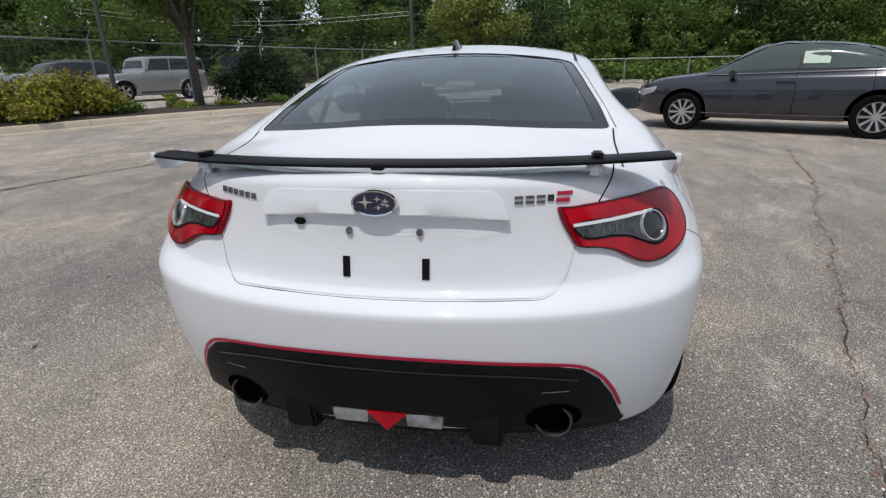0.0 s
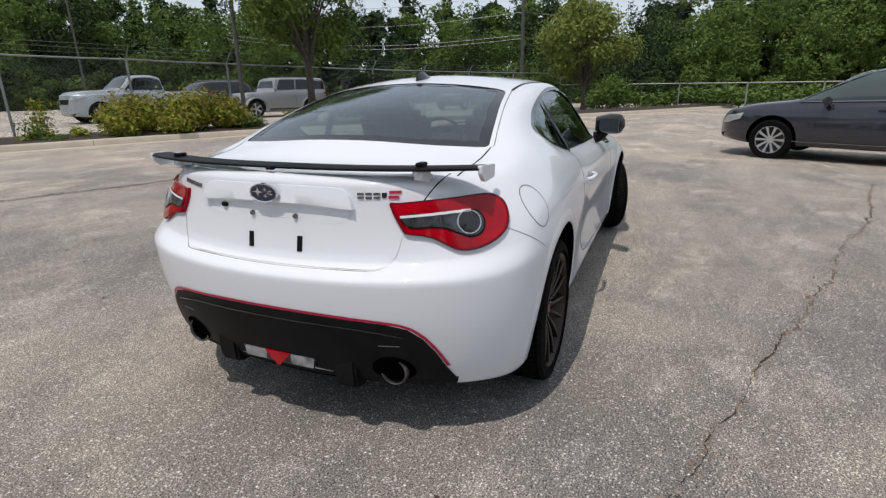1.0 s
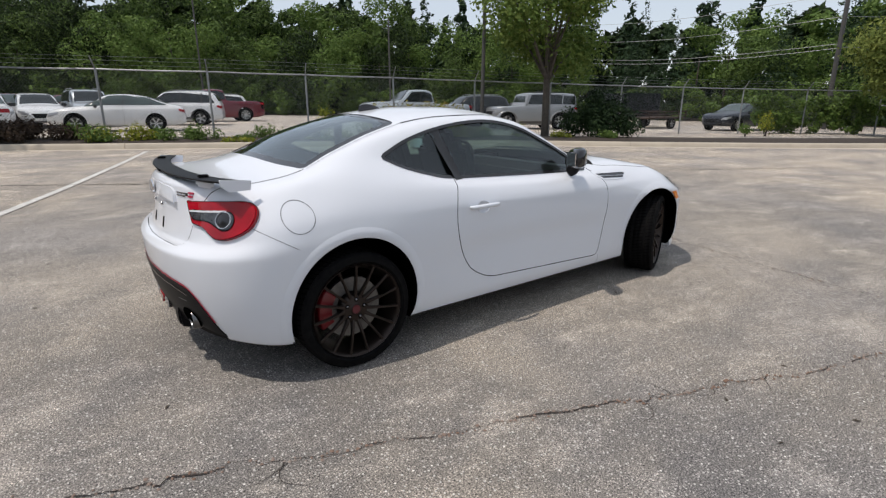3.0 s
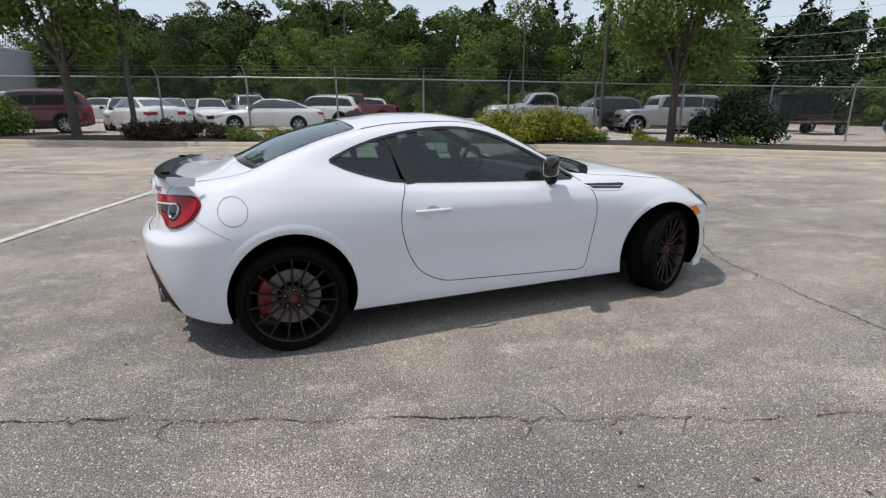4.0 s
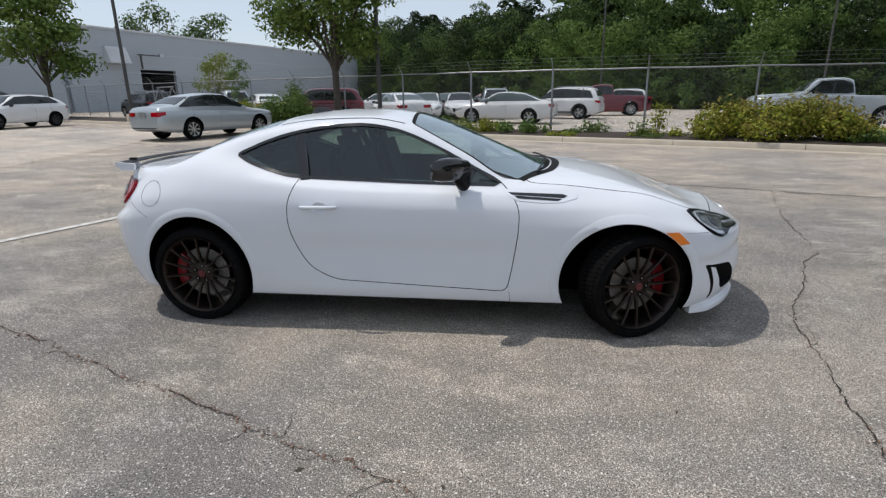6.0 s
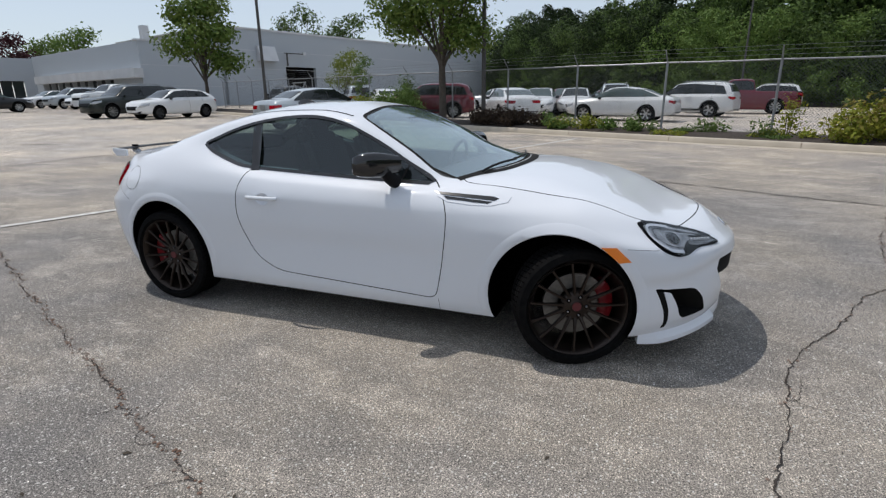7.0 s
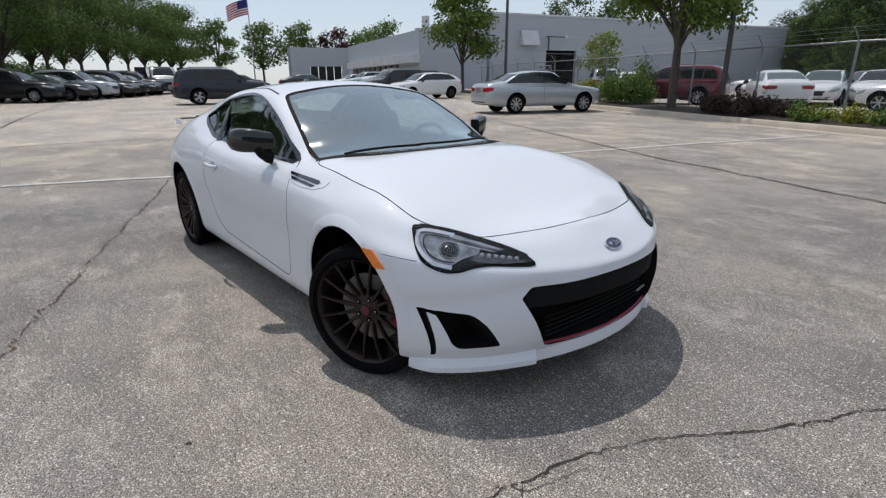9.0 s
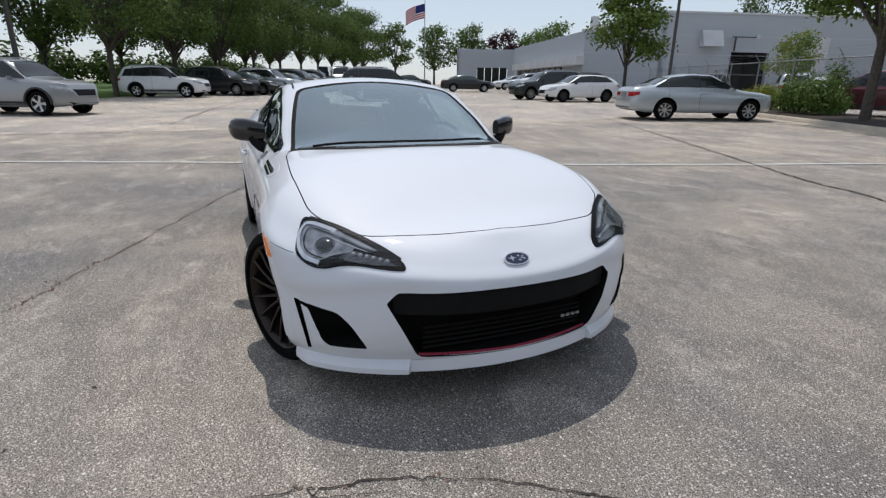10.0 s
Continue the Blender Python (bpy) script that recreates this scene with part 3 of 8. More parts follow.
def cabin_mesh():
    """The hollow inside of the cabin."""
    verts, faces, rings = [], [], []
    for X in np.linspace(-1.46, .80, 26):
        c = body_lines(X)
        (_, y6, z6), (_, y7, z7), (_, _, z8) = c[-3], c[-2], c[-1]
        low = .34 if X < .45 else .34 + (X - .45) * 0.9
        low = max(low, .34 + max(0, -.85 - X) * .75)
        top7 = max(z7 - .03, low + .06)
        top8 = max(z8 - .035, low + .09)
        wide = .77 if X > -.90 else .53
        half = [(0, low), (wide - .07, low), (wide, low + .05), (wide + .005, max(z6 - .14, low + .055)), (max(y6 - .05, .5), max(z6 - .03, low + .058)), (max(y7 - .045, .3), top7), (y7 * .55, .35 * top7 + .65 * top8), (0, top8)]
        ring = [(X, -a, h) for a, h in half] + [(X, a, h) for a, h in half[-2:0:-1]]
        rings.append(list(range(len(verts), len(verts) + len(ring))))
        verts += ring
    n = len(rings[0])
    faces = [tuple(rings[0]), tuple(rings[-1])[::-1]]
    for a, c in zip(rings, rings[1:]):
        faces += [(a[k], a[(k + 1) % n], c[(k + 1) % n], c[k]) for k in range(n)]
    me = bpy.data.meshes.new("cabin")
    me.from_pydata(verts, [], faces)
    bm = bmesh.new()
    bm.from_mesh(me)
    bmesh.ops.recalc_face_normals(bm, faces=bm.faces)
    bm.to_mesh(me)
    bm.free()
    for k in range(5):
        me.materials.append(None)
    for p in me.polygons:
        p.material_index = 1
    return me


# wheel openings: middle x, half length, height of the middle, rise
ARCHES = {-1: (-1.309, .347, .318, .362), 1: (1.257, .363, .318, .353)}


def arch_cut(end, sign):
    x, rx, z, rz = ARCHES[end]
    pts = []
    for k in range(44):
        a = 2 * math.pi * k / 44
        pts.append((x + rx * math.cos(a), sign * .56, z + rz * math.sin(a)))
    # index 2 colours the arch interior with the near-black cavity shade
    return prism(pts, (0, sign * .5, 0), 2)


# windscreen and rear window outlines in the plan (x, y)
SCREEN = rounded([(.665, -.668), (.40, -.625), (.17, -.575), (.005, -.528), (-.055, 0), (.005, .528), (.17, .575), (.40, .625), (.665, .668), (.83, .40), (.885, 0), (.83, -.40)], [.02, .2, .1, .06, .3, .06, .1, .2, .02, .2, .3, .2])
REAR_GLASS = rounded([(-.85, -.495), (-1.10, -.535), (-1.30, -.575), (-1.455, -.603), (-1.525, -.35), (-1.555, 0), (-1.525, .35), (-1.455, .603), (-1.30, .575), (-1.10, .535), (-.85, .495), (-.895, 0)], [.05, .1, .1, .03, .2, .2, .2, .03, .1, .1, .05, .3])


def plan_cut(outline, z0, z1, slope, x0):
    """A solid over a plan outline whose floor leans with the pane."""
    return prism([(x, y, z0 + slope * (x - x0)) for x, y in outline], (0, 0, z1 - z0), 3)


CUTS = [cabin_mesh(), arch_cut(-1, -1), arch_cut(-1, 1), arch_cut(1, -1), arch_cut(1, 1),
        prism(side(DLO, -1.0), (0, .62, 0), 3), prism(side(DLO, 1.0), (0, -.62, 0), 3),
        plan_cut(SCREEN, .775, 1.30, -.40, .75), plan_cut(REAR_GLASS, .87, 1.40, .33, -1.55)]
# openings in the nose
GRILLE = rounded([(-.504, .466), (-.462, .507), (0, .520), (.462, .507), (.504, .466), (.388, .236), (0, .226), (-.388, .236)], [.010, .012, .2, .012, .010, .03, .1, .03])
FOG = rounded([(-.768, .424), (-.665, .412), (-.622, .365), (-.568, .272), (-.700, .262), (-.722, .285)], [.012, .022, .022, .012, .012, .012])
BRIDGE = [(-.8035, .427), (-.740, .4195), (-.752, .398), (-.778, .411), (-.799, .413)]
SLOT = rounded([(-.805, .428), (-.786, .428), (-.754, .226), (-.766, .220)], .004)
for sign in (-1, 1):
    CUTS.append(prism([(1.735, -sign * y, z) for y, z in FOG], (.6, 0, 0), 4))
    CUTS.append(prism([(1.665, -sign * y, z) for y, z in SLOT], (.6, 0, 0), 4))
    CUTS.append(prism([(1.68, -sign * y, z) for y, z in BRIDGE], (.6, 0, 0), 4))
CUTS.append(prism([(1.86, y, z) for y, z in GRILLE], (.5, 0, 0), 4))
for sign in (-1, 1):
    scoop = bmesh.new()
    bmesh.ops.create_uvsphere(scoop, u_segments=28, v_segments=16, radius=1.0)
    bmesh.ops.transform(scoop, matrix=Matrix.Translation((-.497, sign * .868, .735)) @ Matrix.Diagonal((.050, .030, .039, 1)), verts=scoop.verts)
    bowl = bpy.data.meshes.new("cut")
    scoop.to_mesh(bowl)
    scoop.free()
    for k in range(5):
        bowl.materials.append(None)
    CUTS.append(bowl)
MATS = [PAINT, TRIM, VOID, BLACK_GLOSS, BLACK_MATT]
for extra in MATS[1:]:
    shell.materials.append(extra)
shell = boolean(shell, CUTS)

coupe = thing("sports_coupe", "white two-door sports coupe with bronze wheels on asphalt", "car")


def split(me, outline_cut, keep_cut, name, label, parent):
    """Takes a panel out of the shell: the panel stays with a narrow gap round it."""
    panel = shade(boolean(me.copy(), [keep_cut], "INTERSECT"), MATS)
    rest = boolean(me, [outline_cut])
    return rest, part_mesh(name, panel, parent, label)


for sign, tag in ((-1, "door"), (1, "door")):
    big, small = grow(DOOR, .0024), grow(DOOR, -.0024)
    shell, door = split(shell, prism(side(big, sign * 1.0), (0, -sign * .30, 0), 2), prism(side(small, sign * 1.0), (0, -sign * .30, 0), 2), tag, "", coupe)
big, small = grow(HOOD, .0024), grow(HOOD, -.0024)
shell, hood = split(shell, prism([(x, y, .60) for x, y in big], (0, 0, .5), 2), prism([(x, y, .60) for x, y in small], (0, 0, .5), 2), "hood", "", coupe)
big, small = grow(LID, .0020), grow(LID, -.0020)
shell, lid = split(shell, prism([(-2.3, y, z) for y, z in big], (.52, 0, 0), 2), prism([(-2.3, y, z) for y, z in small], (.52, 0, 0), 2), "trunk_lid", "", coupe)
body = part_mesh("body", shade(shell, MATS), coupe)
for p in body.data.polygons:
    if p.material_index == 0 and (p.normal.z < -.55 and p.center.z < .30 or p.center.x < -1.75 and p.center.z < .262 and abs(p.center.y) < .655):
        p.material_index = 4


# ---------- the coupe's fittings ----------
def skin_decal(name, points, way, offset, material, parent, step=.03, label="", skirt=0.006, lines=None, angle=40.0):
    """A piece laid on the shell: its outline's 3D points, seen along way, offset metres off the paint."""
    d = Vector(way).normalized()
    r = d.cross(Vector((0, 0, 1)))
    r = Vector((1, 0, 0)) if r.length < 1e-3 else r.normalized()
    u = r.cross(d)
    flat = [(Vector(p).dot(r), Vector(p).dot(u)) for p in points]
    v2, tris = tri_fill(flat, step)
    verts, faces = [], []
    for p in v2:
        o = r * p.x + u * p.y - d * 5.0
        hit, nor, _, _ = SKIN.ray_cast(o, d)
        if hit is None:
            hit, nor, _, _ = SKIN.find_nearest(r * p.x + u * p.y + d * Vector(points[0]).dot(d))
        verts.append(hit + nor * offset if nor.dot(d) < 0 else hit - nor * offset)
    faces = [tuple(f) for f in tris]
    if skirt:
        n, base = len(points), len(verts)
        for k in range(n):
            hit, nor, _, _ = SKIN.find_nearest(verts[k])
            verts.append(verts[k] - nor * skirt)
        faces += [(k, base + k, base + (k + 1) % n, (k + 1) % n) for k in range(n)]
    me = mesh_from(name, verts, faces, material, angle=angle)
    return part_mesh(name, me, parent, label)


def skin_strip(name, points, way, width, offset, material, parent, per=5, closed=False, label=""):
    """A narrow band laid on the shell along a soft curve."""
    d = Vector(way).normalized()
    line = smooth_line(list(points) + ([points[0]] if closed else []), per)
    verts, faces = [], []
    for i, p in enumerate(line):
        a, c = line[max(i - 1, 0)], line[min(i + 1, len(line) - 1)]
        across = (c - a).cross(d).normalized()
        for s in (-.5, .5):
            q = p + across * width * s
            hit, nor, _, _ = SKIN.ray_cast(q - d * 3.0, d)
            if hit is None:
                hit, nor, _, _ = SKIN.find_nearest(q)
            verts.append(hit - nor * offset * (1 if nor.dot(d) > 0 else -1))
    faces = [(2 * i, 2 * i + 1, 2 * i + 3, 2 * i + 2) for i in range(len(line) - 1)]
    return part_mesh(name, mesh_from(name, verts, faces, material), parent, label)


def closed_curve(points, per=3):
    """A soft closed curve through points."""
    pts = [Vector(p) for p in points]
    line = smooth_line(pts[-2:] + pts + pts[:2], per)
    return [tuple(p) for p in line[2 * per:2 * per + len(pts) * per]]


def flip(points):
    return [(x, -y, z) for x, y, z in points]


def on_side(points, sign):
    return [(x, sign * .9, z) for x, z in points]


# windows
for sign in (-1, 1):
    w = (0, -sign, 0)
    inner = grow(DLO, .004)
    B_PILLAR = [(-.715, 1.17), (-.640, 1.17), (-.575, .88), (-.625, .88)]
    pane = skin_decal("side_window", on_side(inner, sign), w, -.006, GLASS, coupe, .05, "tinted side glass", skirt=0)
    pane.visible_shadow = False
    skin_decal("door_pillar", on_side(B_PILLAR, sign), w, -.003, BLACK_GLOSS, coupe, .04, "gloss black pillar trim", skirt=.004)
    skin_strip("window_trim", on_side(grow(DLO, .004), sign), w, .016, .0025, BLACK_GLOSS, coupe, 1, True, "gloss black window surround")
    skin_strip("mirror_triangle", on_side([(.36, .872), (.39, .945)], sign), w, .012, -.003, BLACK_GLOSS, coupe, 3)
screen_pts = [(x, y, 1.1) for x, y in grow(SCREEN, -.008)]
ws = skin_decal("windscreen", screen_pts, (0, 0, -1), -.004, GLASS_SCREEN, coupe, .06, "windscreen with a black edge", skirt=0)
ws.visible_shadow = False
skin_strip("windscreen_edge", [(x, y, 1.1) for x, y in grow(SCREEN, -.012)], (0, 0, -1), .020, -.0025, BLACK_MATT, ws, 1, True)
rear_pts = [(x, y, 1.1) for x, y in grow(REAR_GLASS, .004)]
rw = skin_decal("rear_window", rear_pts, (0, 0, -1), -.004, GLASS_REAR, coupe, .06, "dark tinted rear window", skirt=0)
rw.visible_shadow = False
skin_strip("rear_window_edge", [(x, y, 1.1) for x, y in grow(REAR_GLASS, -.018)], (0, 0, -1), .05, -.0025, BLACK_GLOSS, rw, 1, True)
for sign in (-1, 1):
    skin_strip("roof_seam", [(-.03, sign * .545, 1.2), (-.3, sign * .525, 1.2), (-.6, sign * .515, 1.2), (-.83, sign * .515, 1.2)], (0, 0, -1), .012, .0015, BLACK_SATIN, coupe, 4)
    skin_strip("pillar_seam", [(-.83, sign * .515, 1.2), (-1.1, sign * .555, 1.2), (-1.44, sign * .620, 1.2)], (0, 0, -1), .003, .001, GAP, coupe, 4)
    skin_strip("lid_seam", [(-1.45, sign * .610, 1.2), (-1.52, sign * .606, 1.2), (-1.60, sign * .604, 1.2), (-1.78, sign * .602, 1.2)], (0, 0, -1), .0055, .001, BLACK_SATIN, coupe, 4)

# lamps
HEAD = [(1.584, -.733, .716), (1.598, -.708, .721), (1.683, -.622, .699), (1.772, -.547, .670), (1.853, -.484, .643), (1.925, -.432, .612), (1.966, -.432, .586),
        (1.925, -.510, .587), (1.880, -.580, .593), (1.846, -.640, .589), (1.820, -.688, .577), (1.785, -.728, .574), (1.748, -.758, .586), (1.702, -.782, .612), (1.650, -.772, .652), (1.610, -.752, .688)]
HEAD_WAY = (-.62, .70, -.36)


def inset(points, k, shift=(0, 0, 0)):
    c = sum((Vector(p) for p in points), Vector()) / len(points)
    return [tuple(c + (Vector(p) - c) * k + Vector(shift)) for p in points]


for sign in (-1, 1):
    f = (lambda pts: pts) if sign < 0 else flip
    wy = Vector((HEAD_WAY[0], -sign * HEAD_WAY[1], HEAD_WAY[2]))
    lamp = skin_decal("headlight", f(closed_curve(HEAD)), wy, .0045, LAMP_BLACK, coupe, .02, "headlight with a dark surround", skirt=.014)
    skin_decal("reflector", f(closed_curve([(1.612, -.722, .708), (1.690, -.640, .690), (1.775, -.570, .660), (1.815, -.590, .628), (1.785, -.640, .608), (1.778, -.700, .594), (1.745, -.740, .600), (1.700, -.765, .624), (1.655, -.758, .656), (1.622, -.742, .688)])), wy, .0075, LAMP_GREY, lamp, .018, "grey silver reflector", skirt=.003)
    skin_decal("upper_reflector", f([(1.705, -.632, .684), (1.790, -.556, .658), (1.860, -.500, .634), (1.850, -.520, .628), (1.785, -.580, .645), (1.712, -.642, .673)]), wy, .0095, LAMP_GREY, lamp, .018, "grey upper reflector", skirt=.003)
    for k in range(3):
        skin_strip("lamp_fin", f([(1.705 + .004 * k, -.645 - .006 * k, .680 - .008 * k), (1.775 + .004 * k, -.580 - .006 * k, .658 - .008 * k), (1.850 - .006 * k, -.515 - .006 * k, .634 - .006 * k)]), wy, .0024, .0125, LAMP_SILVER if k != 1 else LAMP_BLACK, lamp, 4)
    skin_strip("light_guide", f([(1.715, -.632, .685), (1.628, -.714, .704), (1.634, -.750, .674), (1.680, -.764, .634), (1.735, -.748, .602), (1.790, -.705, .590)]), wy, .013, .0115, LAMP_SILVER, lamp, 5, False, "silver light guide")
    # black strip paints the shadow along the guide's inner side
    skin_strip("guide_shadow", f([(1.712, -.650, .674), (1.652, -.712, .688), (1.660, -.738, .664), (1.700, -.744, .630), (1.745, -.726, .610), (1.785, -.690, .602)]), wy, .004, .0115, LAMP_BLACK, lamp, 5, False, "painted shadow inside the light guide")
    led = skin_decal("led_bar", f([(1.800, -.585, .627), (1.890, -.500, .615), (1.945, -.447, .594), (1.900, -.530, .593), (1.845, -.600, .597), (1.805, -.625, .603)]), wy, .0070, TAIL_CLEAR, lamp, .018, "dark row of small lamps", skirt=.003)
    for k in range(6):
        c = Vector((1.825 + .017 * k, sign * (.585 - .021 * k), .616 - .0022 * k))
        hit, nor, _, _ = SKIN.find_nearest(c)
        bm = bmesh.new()
        bmesh.ops.create_uvsphere(bm, u_segments=10, v_segments=6, radius=.0105)
        bmesh.ops.translate(bm, verts=bm.verts, vec=hit + nor * .0055)
        part("small_lamp", bm, LAMP_GREY, lamp)
    hit, nor, _, _ = SKIN.find_nearest(Vector((1.741, sign * .677, .640)))
    hit = hit + nor * .004
    rot = nor.to_track_quat("Y", "Z").to_matrix().to_4x4()
    bm = bmesh.new()
    bm_lathe(bm, [(.0, .015), (.020, .013), (.033, .006), (.036, .0)], sides=28)
    bmesh.ops.transform(bm, matrix=Matrix.Translation(hit) @ rot, verts=bm.verts)
    part("projector_lens", bm, PROJECTOR, lamp, "round glass projector lens")
    bm = bmesh.new()
    bm_lathe(bm, [(.035, .0), (.037, .008), (.0395, .008), (.043, .0), (.043, -.02)], sides=28)
    bmesh.ops.transform(bm, matrix=Matrix.Translation(hit) @ rot, verts=bm.verts)
    part("projector_ring", bm, DARK_CHROME, lamp, "dull silver projector ring")
    skin_strip("lamp_brow", f([(1.600, -.712, .722), (1.683, -.624, .700), (1.772, -.549, .671), (1.853, -.486, .644), (1.925, -.434, .613)]), wy, .012, .0060, LAMP_BLACK, lamp, 5, False, "black upper lamp edge")
    cover = skin_decal("lamp_cover", f(closed_curve(inset(HEAD, .95))), wy, .020, CLEAR, lamp, .03, "clear lamp cover", skirt=0)
    cover.visible_shadow = False
    skin_decal("amber_marker", f([(1.442, -.88, .628), (1.508, -.87, .630), (1.575, -.87, .567), (1.524, -.87, .560)]), (0, -sign, 0), .0085, AMBER, coupe, .02, "amber side marker", skirt=.006)
    # tail lamps
    tail = [(-1.958, -.441, .868), (-1.938, -.465, .874), (-1.890, -.560, .880), (-1.814, -.655, .883), (-1.757, -.700, .880), (-1.728, -.728, .864), (-1.722, -.748, .838), (-1.740, -.762, .803), (-1.772, -.764, .772),
            (-1.815, -.745, .747), (-1.864, -.700, .727), (-1.894, -.654, .726), (-1.908, -.615, .741), (-1.917, -.575, .761), (-1.932, -.535, .772), (-1.946, -.492, .777), (-1.952, -.478, .790)]
    tail = [(x, y, z - .003 - .006 * max(0.0, min(1.0, (.83 - z) / .10))) for x, y, z in tail]
    tw = Vector((.80, -sign * .60, 0))
    tl = skin_decal("tail_light", f(closed_curve(tail)), tw, .011, LAMP_DEEP, coupe, .03, "red tail light with a clear centre", skirt=.02)
    skin_decal("red_lens", f(closed_curve(inset(tail, .93))), tw, .0145, RED_LENS, tl, .02, "glossy red lens", skirt=.004)
    band = [(-1.943, -.476, .829), (-1.894, -.575, .834), (-1.850, -.645, .837), (-1.822, -.684, .830), (-1.818, -.704, .800), (-1.836, -.702, .768), (-1.862, -.677, .757), (-1.880, -.642, .770), (-1.895, -.610, .785), (-1.911, -.564, .792), (-1.940, -.502, .792)]
    skin_decal("clear_centre", f(closed_curve(band)), tw, .0165, TAIL_CLEAR, tl, .02, "smoked clear lamp centre", skirt=.004)
    skin_strip("centre_rim", f(closed_curve(band)), tw, .0045, .0172, LAMP_BLACK, tl, 1, True)
    skin_strip("light_guide", f([(-1.944, -.470, .826), (-1.894, -.575, .832), (-1.858, -.635, .835), (-1.836, -.664, .835)]), tw, .008, .0182, LAMP_WHITE, tl, 6, False, "silver light guide")
    skin_strip("dark_rim", f(closed_curve(inset(tail, .985))), tw, .003, .0122, SMOKE, tl, 1, True)
    for k in range(7):
        u = k / 6
        c = Vector((-1.940 + .050 * u, -.492 - .09 * u, .806 + .006 * u))
        skin_strip("lamp_rib", f([tuple(c + Vector((0, 0, -.012))), tuple(c + Vector((0, 0, .010)))]), tw, .002, .0180, DARK_CHROME, tl, 2)
    hit, nor, _, _ = SKIN.find_nearest(Vector((-1.852, sign * .665, .801)))
    rot = nor.to_track_quat("Y", "Z").to_matrix().to_4x4()
    bm = bmesh.new()
    bm_lathe(bm, [(.0355, .016), (.037, .0225), (.039, .0225), (.041, .012)], sides=32)
    bmesh.ops.transform(bm, matrix=Matrix.Translation(hit) @ rot, verts=bm.verts)
    part("round_reflector", bm, LAMP_SILVER, tl, "round silver reflector")
    bm = bmesh.new()
    bm_lathe(bm, [(.0, .024), (.018, .0225), (.0365, .017)], sides=28)
    bmesh.ops.transform(bm, matrix=Matrix.Translation(hit) @ rot, verts=bm.verts)
    part("reflector_lens", bm, SMOKE, tl)
    # seams, flap, vent
    skin_strip("bumper_seam", f([(-1.77, -.766, .772), (-1.68, -.843, .717), (-1.600, -.87, .668)]), (0, -sign, 0), .0022, .0008, GAP, coupe, 5)
    skin_strip("bumper_seam", f([(1.555, -.869, .624), (1.624, -.836, .619), (1.690, -.792, .612)]), (0, -sign, 0), .002, .0008, GAP, coupe, 5)
    skin_strip("sill_seam", f([(.615, -.85, .252), (.618, -.85, .21), (.620, -.83, .178)]), (0, -sign, 0), .0025, .0008, GAP, coupe, 3)
    vent = skin_decal("fender_vent", f([(.560, -.8, .838), (.79, -.8, .842), (.935, -.8, .830), (.985, -.8, .815), (.975, -.8, .792), (.895, -.8, .774), (.79, -.8, .772), (.66, -.8, .782), (.60, -.8, .805)]), (0, -sign, 0), .003, PAINT, coupe, .03, "white fender vent surround", skirt=.008)
    skin_decal("vent_slot", f([(.600, -.8, .822), (.90, -.8, .812), (.925, -.8, .805), (.905, -.8, .795), (.62, -.8, .812)]), (0, -sign, 0), .0055, BLACK_GLOSS, vent, .03, skirt=.004)
    skin_decal("vent_slot", f([(.635, -.8, .806), (.895, -.8, .790), (.875, -.8, .781), (.655, -.8, .794)]), (0, -sign, 0), .0055, BLACK_GLOSS, vent, .03, skirt=.004)
skin_strip("fuel_flap_seam", on_side(FUEL, -1), (0, 1, 0), .0024, .001, GAP, coupe, 1, True)
skin_decal("fuel_flap", on_side(grow(FUEL, -.003), -1), (0, 1, 0), .0006, PAINT, coupe, .03, "round white fuel flap", skirt=0)

# door handles
for sign in (-1, 1):
    bm = bmesh.new()
    pts = []
    for k in range(13):
        t = k / 12
        pts.append(Vector((-.605 + .215 * t, sign * (.866 + .026 * math.sin(math.pi * t) ** .45), .742 + .003 * math.sin(math.pi * t))))
    bm_tube(bm, pts, [.010 + .002 * math.sin(math.pi * k / 12) ** .5 for k in range(13)], 12)
    part("door_handle", bm, PAINT, coupe, "white pull handle")

# mirrors
def mirror_shell(sign):
    bm = bmesh.new()
    rings = []
    for k in range(11):
        t = k / 10
        y = .775 + .195 * t
        size = (1 - .93 * max(0, (t - .45) / .55) ** 5) ** .5 if t > .45 else .74 + .26 * (t / .45)
        ring = []
        for j in range(20):
            a = 2 * math.pi * j / 20
            cx, cz = math.cos(a), math.sin(a)
            ex = math.copysign(abs(cx) ** .55, cx) * (.064 if cx > 0 else .050)
            ez = math.copysign(abs(cz) ** .6, cz) * (.070 if cz > 0 else .060) * (1 - .25 * max(0.0, -cx) * (cz > 0))
            ring.append(bm.verts.new((.338 + ex * size - .125 * t, sign * y, .955 + .008 * t + ez * size)))
        rings.append(ring)
    for a, c in zip(rings, rings[1:]):
        for j in range(20):
            bm.faces.new((a[j], a[(j + 1) % 20], c[(j + 1) % 20], c[j]))
    bm.faces.new(rings[0])
    bm.faces.new(rings[-1])
    bmesh.ops.recalc_face_normals(bm, faces=bm.faces)
    return bm


